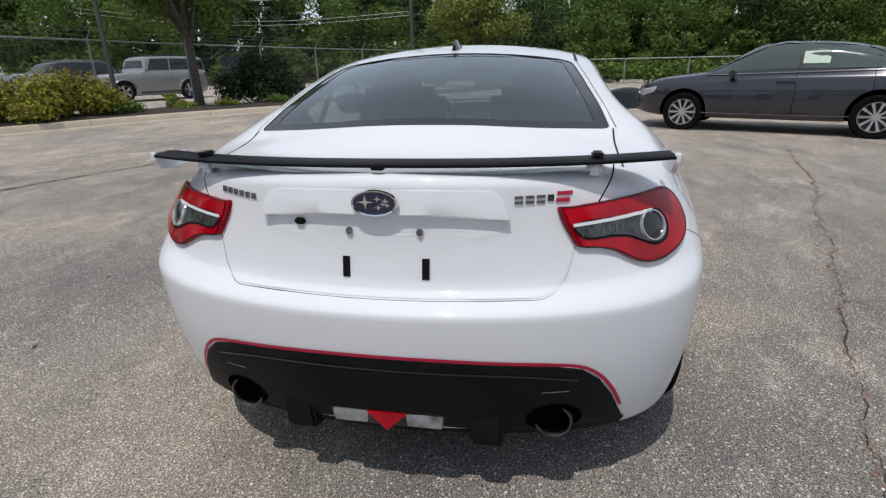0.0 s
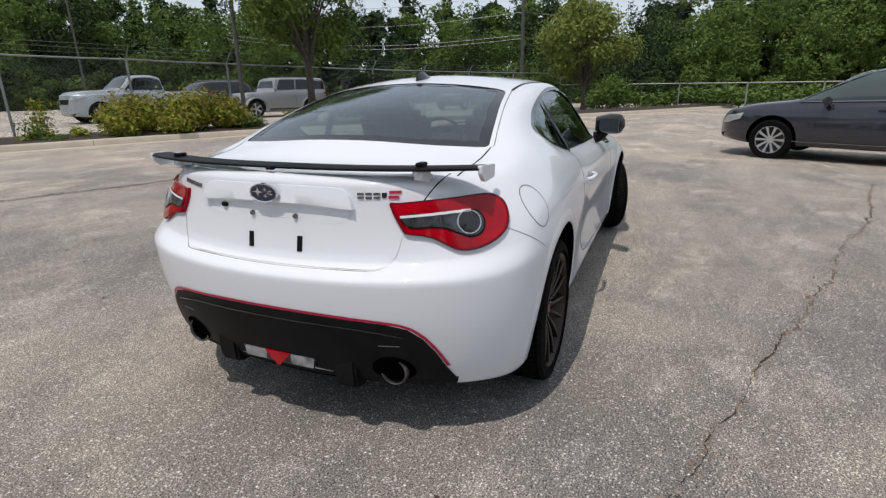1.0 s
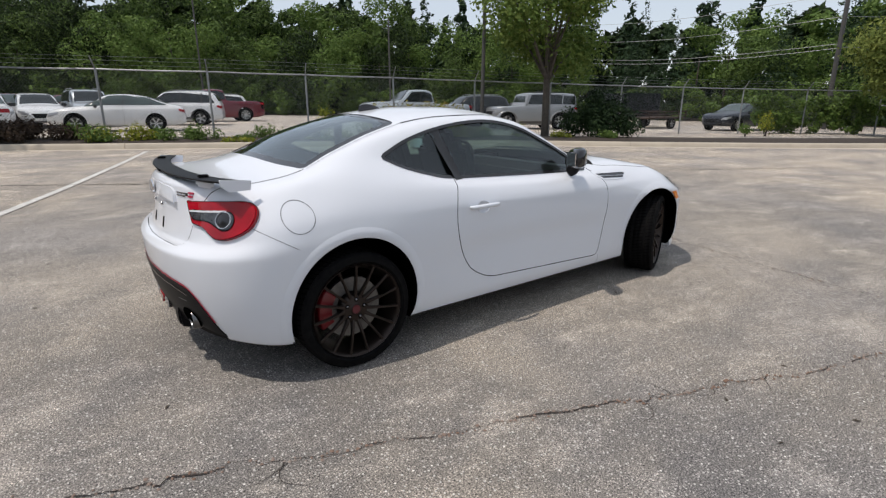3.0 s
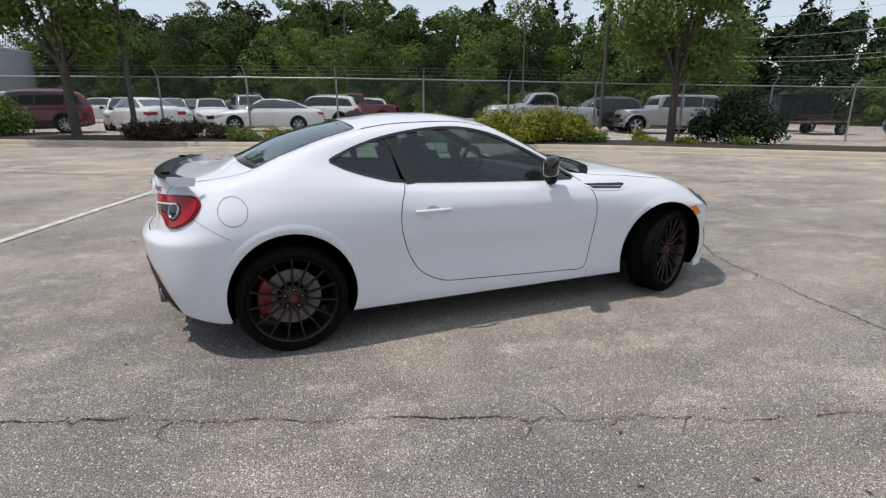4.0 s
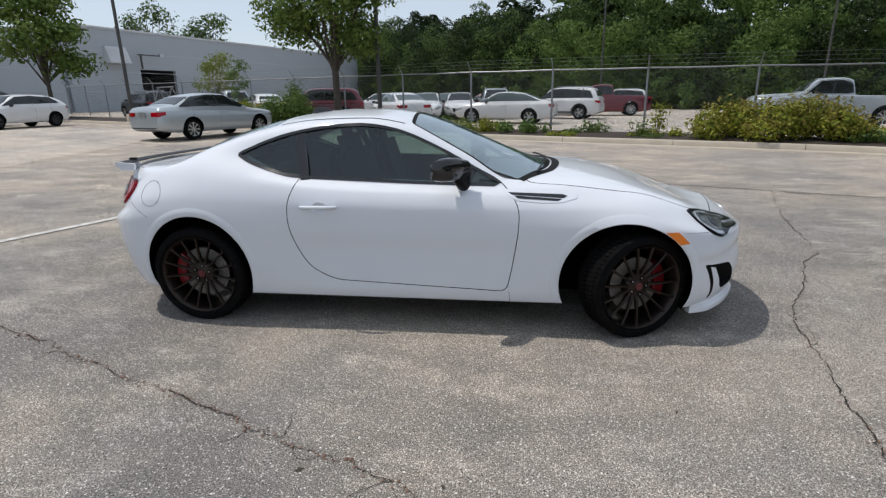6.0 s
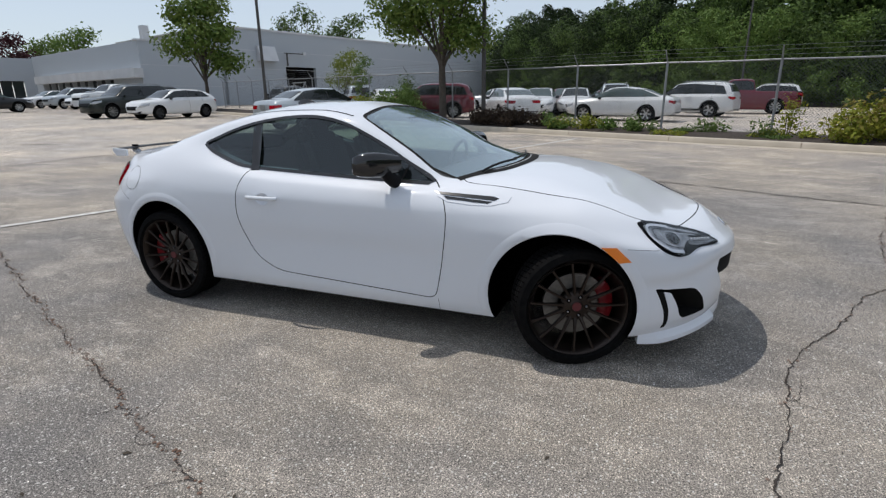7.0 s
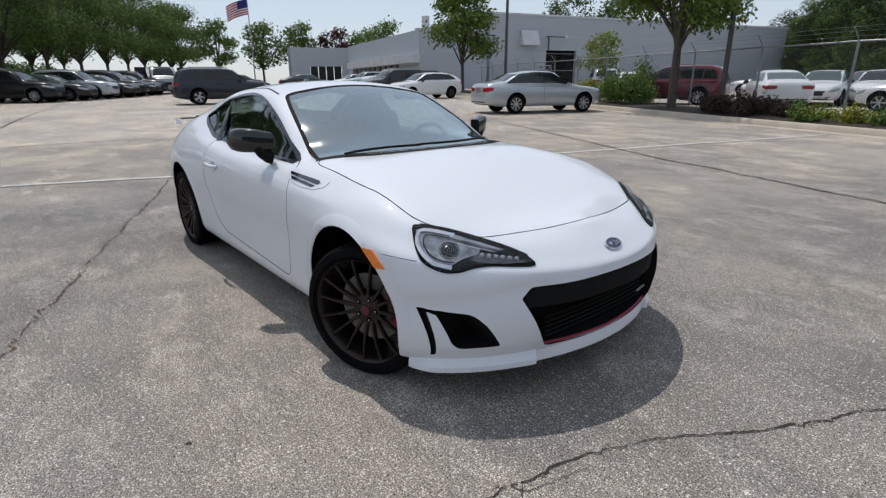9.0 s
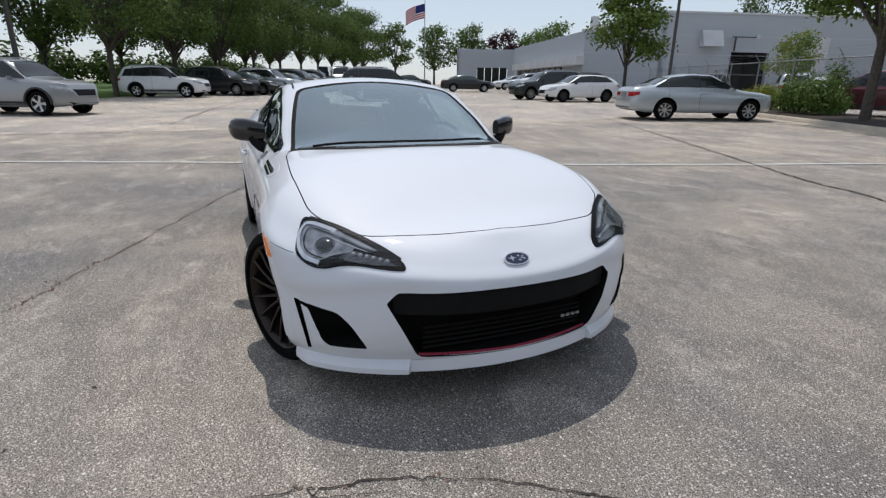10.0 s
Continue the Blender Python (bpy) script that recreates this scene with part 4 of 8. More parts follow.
for sign in (-1, 1):
    mir = part("side_mirror", mirror_shell(sign), BLACK_GLOSS, coupe, "gloss black door mirror")
    bm = bmesh.new()
    bm_tube(bm, [(.345, sign * .775, .868), (.340, sign * .80, .876), (.325, sign * .825, .90), (.318, sign * .84, .93)], [.040, .036, .034, .036], 12)
    part("mirror_foot", bm, BLACK_SATIN, mir, "satin black mirror foot")
    bm = bmesh.new()
    bm_box(bm, (.004, .150, .082), (.222, sign * .872, .958), pose(0, 0, 0, 0, 0, sign * 30), .001)
    part("mirror_glass", bm, CHROME, mir, "mirror glass")

# rear wing
bm = bmesh.new()
rings = []
for k in range(25):
    y = -.71 + 1.42 * k / 24
    cx = -1.927 + .115 * abs(y / .71) ** 2.6
    cz = .983 + .003 * (y / .71) ** 2
    prof = [(-.060, .003), (-.048, .007), (0, .007), (.034, .003), (.037, -.001), (0, -.004), (-.048, -.006), (-.060, -.004)]
    rings.append([bm.verts.new((cx + a, y, cz + h)) for a, h in prof])
for a, c in zip(rings, rings[1:]):
    for j in range(8):
        bm.faces.new((a[j], c[j], c[(j + 1) % 8], a[(j + 1) % 8]))
bm.faces.new(rings[0]), bm.faces.new(rings[-1][::-1])
bmesh.ops.recalc_face_normals(bm, faces=bm.faces)
blade = part("rear_wing", bm, BLACK_SATIN, coupe, "black rear wing blade with white end plates")
for sign in (-1, 1):
    outline = rounded([(-1.870, .970), (-1.872, .997), (-1.738, .986), (-1.745, .944), (-1.838, .942)], .006)
    me = prism([(x, sign * .706, z) for x, z in outline], (0, sign * .014, 0))
    part_mesh("wing_end_plate", shade(me, [PAINT, PAINT, PAINT, PAINT, PAINT]), blade, "white wing end plate")
    bm = bmesh.new()
    bm_box(bm, (.075, .04, .036), (-1.888, sign * .525, .962), pose(0, 0, 0, 0, 14, sign * 14), .010)
    part("wing_support", bm, PAINT, blade, "white wing support")
    bm = bmesh.new()
    bm_box(bm, (.05, .030, .012), (-1.893, sign * .525, .998), bevel=.005)
    part("wing_rubber", bm, BLACK_SATIN, blade)
bm = bmesh.new()
bm_box(bm, (.015, .035, .010), (-1.988, 0, .979), bevel=.003)
part("brake_lamp", bm, BLACK_SATIN, blade)
blade.location.z -= .008

# floor of the gap under the trunk lid
low_edge = [(-2.1, y, z) for y, z in grow(LID, 0.0) if z < .80]
low_edge.sort(key=lambda p: p[1])
skin_strip("lid_seal", low_edge, (1, 0, 0), .010, -.0014, PAINT, coupe, 1)

# antenna fin
bm = bmesh.new()
rings = []
for k in range(9):
    t = k / 8
    x = -.665 - .15 * t
    h = .046 * (math.sin(math.pi * min(1.0, .05 + .62 * t)) ** .9) if t < .95 else .034
    w = .022 * math.sin(math.pi * (.12 + .8 * t)) ** .5
    z0 = 1.266 - .02 * t
    rings.append([bm.verts.new(p) for p in ((x, -w, z0), (x, -w * .35, z0 + h * .8), (x, 0, z0 + h), (x, w * .35, z0 + h * .8), (x, w, z0))])
for a, c in zip(rings, rings[1:]):
    for j in range(4):
        bm.faces.new((a[j], a[j + 1], c[j + 1], c[j]))
bm.faces.new(rings[0]), bm.faces.new(rings[-1][::-1])
bmesh.ops.recalc_face_normals(bm, faces=bm.faces)
part("antenna_fin", bm, BLACK_GLOSS, coupe, "black shark fin antenna")

# plate recess on the lid, camera, screws, tape strips, badges
RECESS = [(-2, .322, .850), (-2, .312, .880), (-2, .300, .902), (-2, .282, .914), (-2, .255, .918), (-2, .12, .922), (-2, -.12, .922), (-2, -.255, .918), (-2, -.282, .914), (-2, -.300, .902), (-2, -.312, .880), (-2, -.322, .850)]
lip_pts = [(x, y, z) for x, y, z in RECESS]
garnish = skin_decal("lid_garnish", lip_pts, (1, 0, 0), .006, PAINT, coupe, .03, "white raised lid garnish", skirt=.008, angle=35)
for v in list(garnish.data.vertices)[:-len(lip_pts)]:
    v.co.x -= .014 * max(0.0, min(1.0, (.922 - v.co.z) / .072))
skin_decal("lid_recess", [(-2, .315, .846), (-2, -.315, .846), (-2, -.30, .812), (-2, -.25, .795), (-2, .25, .795), (-2, .30, .812)], (1, 0, 0), .0008, PAINT, coupe, .03, skirt=0)
for y in (-.104, .078):
    bm = bmesh.new()
    bm_lathe(bm, [(.0, -.010), (.007, -.009), (.0095, -.004), (.0095, .004)], axis="x", at=(SKIN.ray_cast(Vector((-3, y, .817)), Vector((1, 0, 0)))[0].x, y, .817), sides=14)
    part("plate_screw", bm, DARK_CHROME, coupe, "steel plate screw")
for y in (-.118, .090):
    skin_decal("tape_strip", [(-2, y - .0095, .697), (-2, y + .0095, .697), (-2, y + .0095, .750), (-2, y - .0095, .750)], (1, 0, 0), .003, BLACK_SATIN, coupe, .03, "black tape strip", skirt=.003)
bm = bmesh.new()
bm_box(bm, (.03, .028, .016), (-1.995, .213, .836), bevel=.004)
part("reversing_camera", bm, BLACK_SATIN, coupe)


def oval_badge(at, nor, w, h, parent, name):
    rot = Vector(nor).to_track_quat("Z", "Y").to_matrix().to_4x4()
    m = Matrix.Translation(at) @ rot
    ring = [(math.cos(a), math.sin(a)) for a in np.linspace(0, 2 * math.pi, 32, endpoint=False)]
    bm = bmesh.new()
    outer = [bm.verts.new(m @ Vector((w * c, h * s, .001))) for c, s in ring]
    top = [bm.verts.new(m @ Vector((w * .96 * c, h * .96 * s, .007))) for c, s in ring]
    inn = [bm.verts.new(m @ Vector((w * .88 * c, h * .86 * s, .006))) for c, s in ring]
    for k in range(32):
        bm.faces.new((outer[k], outer[(k + 1) % 32], top[(k + 1) % 32], top[k]))
        bm.faces.new((top[k], top[(k + 1) % 32], inn[(k + 1) % 32], inn[k]))
    badge = part(name, bm, CHROME, parent, "chrome oval badge with a blue field")
    bm = bmesh.new()
    bm.faces.new([bm.verts.new(m @ Vector((w * .89 * c, h * .87 * s, .005))) for c, s in ring])
    part("badge_field", bm, BADGE_BLUE, badge, "dark blue badge field")
    for px, py, r in ((-.36, .10, .34), (.15, .34, .17), (.18, -.30, .17), (.48, .20, .16), (.55, -.12, .15), (.36, -.02, .13)):
        bm = bmesh.new()
        star = []
        for j in range(8):
            rr = r * (1.0 if j % 2 == 0 else .26)
            a = math.pi * j / 4
            star.append(bm.verts.new(m @ Vector((w * (px + rr * math.cos(a) * 1.1), h * (py + rr * math.sin(a) * 1.5), .0072))))
        bm.faces.new(star)
        part("badge_shape", bm, CHROME, badge)
    return badge


for at, way, w, h, nm in (((-3, 0, .895), (1, 0, 0), .060, .033, "rear_badge"), ((3, .004, .600), (-1, 0, 0), .056, .030, "front_badge")):
    hit, nor, _, _ = SKIN.ray_cast(Vector(at), Vector(way))
    oval_badge(hit + nor * (.0195 if nm == "rear_badge" else .001), nor, w, h, coupe, nm)


def bar_mark(name, spots, material, offset, parent, way, label):
    """Plain bars that stand for raised lettering, laid on the shell."""
    verts, faces = [], []
    d = Vector(way)
    for y0, z0, w, h in spots:
        base = len(verts)
        for a, c in ((0, 0), (w, 0), (w, h), (0, h)):
            hit, nor, _, _ = SKIN.ray_cast(Vector((-3 * d.x, y0 + a, z0 + c)), d)
            verts += [hit + nor * offset, hit]
        for k in range(4):
            n = (k + 1) % 4
            faces.append((base + 2 * k, base + 2 * n, base + 2 * n + 1, base + 2 * k + 1))
        faces.append((base, base + 2, base + 4, base + 6))
    return part_mesh(name, mesh_from(name, verts, faces, material, smooth=False), parent, label)


bar_mark("maker_mark", [(.345 + .0205 * k, .884 + .002 * k, .014, .015) for k in range(6)], DARK_CHROME, .004, coupe, (1, 0, 0), "small chrome bars")
for k in range(3):
    bar_mark("model_mark", [(-.352 - .026 * k, .884, .020, .006), (-.352 - .026 * k, .896, .020, .007)], DARK_CHROME, .004, coupe, (1, 0, 0), "silver model bars")
bar_mark("model_mark", [(-.424, .888, .014, .015)], BLACK_GLOSS, .004, coupe, (1, 0, 0), "black model bar")
bar_mark("model_mark", [(-.462, .884, .032, .009), (-.468, .900, .036, .009)], RED_LINE, .004, coupe, (1, 0, 0), "red model bars")

# rear valance
EDGE = [(.650, .258), (.625, .315), (.600, .372), (.566, .425), (.520, .464), (.45, .481), (.30, .492), (.12, .499), (-.12, .499), (-.30, .492), (-.45, .481), (-.520, .464), (-.566, .425), (-.600, .372), (-.625, .315), (-.650, .258)]
EDGE = [(y, z + .010 * min(1.0, (z - .258) / .15)) for y, z in EDGE]
VAL = [(y * .988, z - .006) for y, z in EDGE] + [(-.60, .252), (-.30, .252), (.30, .252), (.60, .252)]
val = skin_decal("rear_valance", [(-2.1, y, z) for y, z in VAL], (1, 0, 0), .006, BLACK_SATIN, coupe, .04, "satin black rear valance", skirt=.012)
skin_strip("red_stripe", [(-2.1, y, z) for y, z in EDGE[1:-1]], (1, 0, 0), .010, .0035, RED_LINE, coupe, 5, False, "thin cherry red stripe")
skin_strip("valance_ridge", [(-2.1, y, z) for y, z in [(.50, .440), (.36, .462), (.15, .470), (-.15, .470), (-.36, .462), (-.50, .440)]], (1, 0, 0), .005, .0085, BLACK_GLOSS, val, 5)
plan = [(x + .035, y * .97) for x, y in [body_lines(X)[2][:2] for X in (-1.62, -1.75, -1.85, -1.93, -2.0, -2.05, -2.08, -2.1, -2.108)]]
plan = [(x, y) for x, y in plan] + [(x, -y) for x, y in plan[::-1]]
me = prism([(x, y, .205) for x, y in rounded(plan, .02)], (0, 0, .055))
# floor coloured as underbody shade so it does not look lit
part_mesh("valance_floor", shade(me, [VOID] * 5), val)
def tail_x(y, z):
    return SKIN.ray_cast(Vector((-3, y, z)), Vector((1, 0, 0)))[0].x


for y in (-.27, .27):
    bm = bmesh.new()
    x0 = tail_x(y, .30)
    pts = [(x0 - .004, .35), (x0 - .013, .275), (x0 - .006, .215), (x0 + .04, .195), (x0 + .14, .21), (x0 + .14, .30), (x0 + .02, .355)]
    n = len(pts)
    a = [bm.verts.new((x, y - .045, z)) for x, z in pts]
    c = [bm.verts.new((x, y + .045, z)) for x, z in pts]
    bm.faces.new(a), bm.faces.new(c[::-1])
    for k in range(n):
        bm.faces.new((a[k], c[k], c[(k + 1) % n], a[(k + 1) % n]))
    bmesh.ops.recalc_face_normals(bm, faces=bm.faces)
    bmesh.ops.bevel(bm, geom=list(bm.edges), offset=.010, segments=2, affect="EDGES")
    part("valance_fin", bm, BLACK_SATIN, val)
for y in (-.447, .452):
    ring = np.linspace(0, 2 * math.pi, 26, endpoint=False)
    x0 = tail_x(y, .345)
    # flat near-black patch paints the shade round the tip; nothing is cut
    skin_decal("exhaust_shade_patch", [(-2.1, y + .074 * math.cos(a), .300 + (.060 if math.sin(a) > 0 else .044) * math.sin(a)) for a in ring], (1, 0, 0), .008, VOID, val, .03, "near-black patch painting the shade round the exhaust", skirt=0)
    bm = bmesh.new()
    bm_lathe(bm, [(.043, -.004), (.045, -.010), (.049, -.012), (.053, .0), (.050, .12)], axis="x", at=(x0 + .012, y, .295), sides=30)
    tip = part("exhaust_tip", bm, EXHAUST, coupe, "polished round exhaust tip")
    bm = bmesh.new()
    bm_lathe(bm, [(.0, .040), (.036, .038), (.0435, -.003)], axis="x", at=(x0 + .012, y, .295), sides=24)
    part("exhaust_bore", bm, VOID, tip)
    skin_strip("valance_mark", [(-2.1, y - .035, .405), (-2.1, y + .035, .405)], (1, 0, 0), .003, .008, GALV, val, 3)
x0 = tail_x(0, .292)
lampr = part_mesh("reverse_lamp", shade(prism([(x0 - .010, y, z) for y, z in rounded([(.165, .314), (-.165, .314), (-.152, .268), (.152, .268)], .008)], (.06, 0, 0)), [BLACK_GLOSS] * 5), coupe, "clear reversing lamp with a red wedge")
for y in (-.105, .105):
    part_mesh("lamp_lens", shade(prism([(x0 - .013, y + a, z) for a, z in rounded([(.052, .311), (-.052, .311), (-.048, .273), (.048, .273)], .006)], (.01, 0, 0)), [LAMP_GREY] * 5), lampr, "ribbed clear lens")
part_mesh("red_wedge", shade(prism([(x0 - .018, y, z) for y, z in rounded([(.058, .314), (-.058, .314), (0, .256)], .006)], (.07, 0, 0)), [RED_LENS] * 5), lampr, "red fog lamp wedge")

# lips round the wheel arches
for end in (-1, 1):
    x, half, mid, rise = ARCHES[end]
    for sign in (-1, 1):
        verts, faces, n = [], [], 0
        for k in range(45):
            a = radians(-14 + 208 * k / 44)
            row = []
            for rr, off in ((0, .002), (.004, .0055), (.034, .0045), (.052, .0004)):
                px, pz = x + (half + rr) * math.cos(a), mid + (rise + rr) * math.sin(a)
                hit, nor, _, _ = SKIN.ray_cast(Vector((px, sign * 2, pz)), Vector((0, -sign, 0)))
                if hit is None or abs(hit.y) < .74:
                    row = []
                    break
                row.append(hit + Vector((0, sign * off, 0)))
            if row:
                verts += row
                n += 1
        faces = [(4 * i + j, 4 * i + 4 + j, 4 * i + 5 + j, 4 * i + 1 + j) for i in range(n - 1) for j in range(3)]
        part_mesh("arch_lip", mesh_from("arch_lip", verts, faces, PAINT, True, 50), coupe, "white wheel arch lip")

# nose: grille, lip, fog openings
for k in range(5):
    bm = bmesh.new()
    z = .262 + .021 * k
    bm_tube(bm, [(1.905 + .11 * math.sqrt(max(0, 1 - (y / .72) ** 2)) - .03, y, z) for y in np.linspace(-.36, .36, 15)], .0055, 6)
    part("grille_bar", bm, BLACK_MATT, coupe, "black grille bar")
verts, faces = [], []
ys = np.linspace(-.475, .475, 25)
for y in ys:
    hit, nor, _, _ = SKIN.ray_cast(Vector((3, y, .50)), Vector((-1, 0, 0)))
    x = hit.x - .012
    verts += [(x - .008, y, .512), (x, y, .495), (x - .003, y, .425 - .02 * abs(y)), (x - .05, y, .398)]
for i in range(24):
    for j in range(3):
        a = 4 * i + j
        faces.append((a, a + 4, a + 5, a + 1))
part_mesh("grille_panel", mesh_from("grille_panel", verts, faces, BLACK_MATT), coupe, "satin black upper grille panel")
verts, faces = [], []
for y in np.linspace(-.384, .384, 25):
    hit, nor, _, _ = SKIN.ray_cast(Vector((3, y, .26)), Vector((-1, 0, 0)))
    verts += [(hit.x - .016, y, .234 + .02 * abs(y)), (hit.x - .024, y, .241 + .02 * abs(y))]
faces = [(2 * i, 2 * i + 2, 2 * i + 3, 2 * i + 1) for i in range(24)]
part_mesh("grille_stripe", mesh_from("grille_stripe", verts, faces, RED_DARK), coupe, "red lower grille stripe")
bm = bmesh.new()
for k in range(4):
    bm_box(bm, (.006, .019, .013), (2.035 - .008 * k, .235 + .030 * k, .330 - .003 * k), bevel=.002)
part("grille_mark", bm, GALV, coupe, "silver grille bars")
def lip_piece(name, sign, X0, X1, y0, y1, outs, label):
    """A ledge along the lower edge of the nose, between two half widths."""
    verts, n = [], 0
    for X in np.linspace(X0, X1, 40):
        c = body_lines(X)
        (x, y, z), (x2, y2, z2) = c[2], c[3]
        if not y0 <= y <= y1:
            continue
        o = Vector((x - 1.45, y, 0)).normalized()
        k = min(1.0, (X - 1.665) / .10)
        out = outs[0] + outs[1] * k
        mx, my, mz = x + .40 * (x2 - x), y + .40 * (y2 - y), z + .40 * (z2 - z)
        ring = [(mx - o.x * .004, my - o.y * .004, mz + .004), (x + o.x * out, y + o.y * out, z - .004), (x + o.x * out, y + o.y * out, z - .026), (x - o.x * .03, y - o.y * .03, z - .026)]
        verts += [(a, sign * b, h) for a, b, h in ring]
        n += 1
    faces = [(4 * i + j, 4 * i + 4 + j, 4 * i + 4 + (j + 1) % 4, 4 * i + (j + 1) % 4) for i in range(n - 1) for j in range(4)]
    faces += [(0, 1, 2, 3), tuple(4 * (n - 1) + j for j in (3, 2, 1, 0))]
    return part_mesh(name, mesh_from(name, verts, faces, PAINT, angle=30), coupe, label)


for sign in (-1, 1):
    lip_piece("front_lip", sign, 1.665, 2.06, .375, 1, (.022, .026), "white front lip spoiler")
    lip_piece("lower_bumper_edge", sign, 2.0, 2.1, 0, .40, (.014, .010), "white lower bumper edge")

# cowl below the windscreen, wipers
skin_strip("cowl_panel", [(.668, -.672, 1), (.755, -.56, 1), (.845, -.41, 1), (.893, -.2, 1), (.907, 0, 1), (.893, .2, 1), (.845, .41, 1), (.755, .56, 1), (.668, .672, 1)], (0, 0, -1), .05, .0015, BLACK_MATT, coupe, 5, False, "black cowl panel")
for pts in ([(.80, -.56, .0), (.83, -.36, .0), (.875, -.12, .0)], [(.865, -.12, 0), (.87, .14, 0), (.80, .45, 0)]):
    line = []
    for x, y, _ in smooth_line(pts, 6):
        hit, nor, _, _ = SKIN.ray_cast(Vector((x - .03, y, 3)), Vector((0, 0, -1)))
        line.append(hit + Vector((0, 0, .016)))
    bm = bmesh.new()
    bm_tube(bm, line, .0065, 6)
    part("wiper", bm, BLACK_SATIN, coupe, "black wiper blade")

# cabin
seat = None
for y in (-.36, .36):
    bm = bmesh.new()
    bm_box(bm, (.50, .50, .16), (-.02, y, .47), pose(0, 0, 0, 0, -8, 0), .05)
    st = part("seat", bm, CLOTH, coupe, "black bucket seat")
    bm = bmesh.new()
    bm_box(bm, (.14, .48, .62), (-.34, y, .79), pose(0, 0, 0, 0, -18, 0), .055)
    part("backrest", bm, CLOTH, st)
    bm = bmesh.new()
    bm_box(bm, (.10, .25, .19), (-.44, y, 1.075), pose(0, 0, 0, 0, -14, 0), .04)
    part("headrest", bm, CLOTH, st)
bm = bmesh.new()
bm_box(bm, (.16, 1.1, .40), (-1.02, 0, .72), pose(0, 0, 0, 0, -28, 0), .05)
part("rear_seat", bm, CLOTH, coupe, "black rear bench")
bm = bmesh.new()
bm_box(bm, (.45, 1.36, .16), (.58, 0, .78), pose(0, 0, 0, 0, 6, 0), .06)
part("dashboard", bm, TRIM, coupe, "black dashboard")
bm = bmesh.new()
ringp = []
for k in range(29):
    a = 2 * math.pi * k / 28
    ringp.append((.28 + .045 * math.sin(a), .36 + .18 * math.cos(a), .82 + .175 * math.sin(a)))
bm_tube(bm, ringp, .014, 8, False)
bm_box(bm, (.03, .32, .05), (.29, .36, .82), bevel=.012)
part("steering_wheel", bm, BLACK_SATIN, coupe)
bm = bmesh.new()
bm_box(bm, (.03, .22, .055), (.13, 0, 1.165), bevel=.012)
part("inner_mirror", bm, BLACK_SATIN, coupe)


# wheels
def tyre_bm(r, width, rim_r, grooves=4):
    bm = bmesh.new()
    h = width / 2
    prof = [(rim_r - .004, -h * .80), (rim_r + .018, -h * .97), (r - .045, -h * 1.0), (r - .014, -h * .93), (r - .003, -h * .80)]
    span = np.linspace(-h * .72, h * .72, grooves * 3 + 1)
    for k, y in enumerate(span):
        prof.append((r if k % 3 else r - .007, float(y)))
    prof += [(r - .003, h * .80), (r - .014, h * .93), (r - .045, h * 1.0), (rim_r + .018, h * .97), (rim_r - .004, h * .80)]
    bm_lathe(bm, prof, sides=64)
    return bm


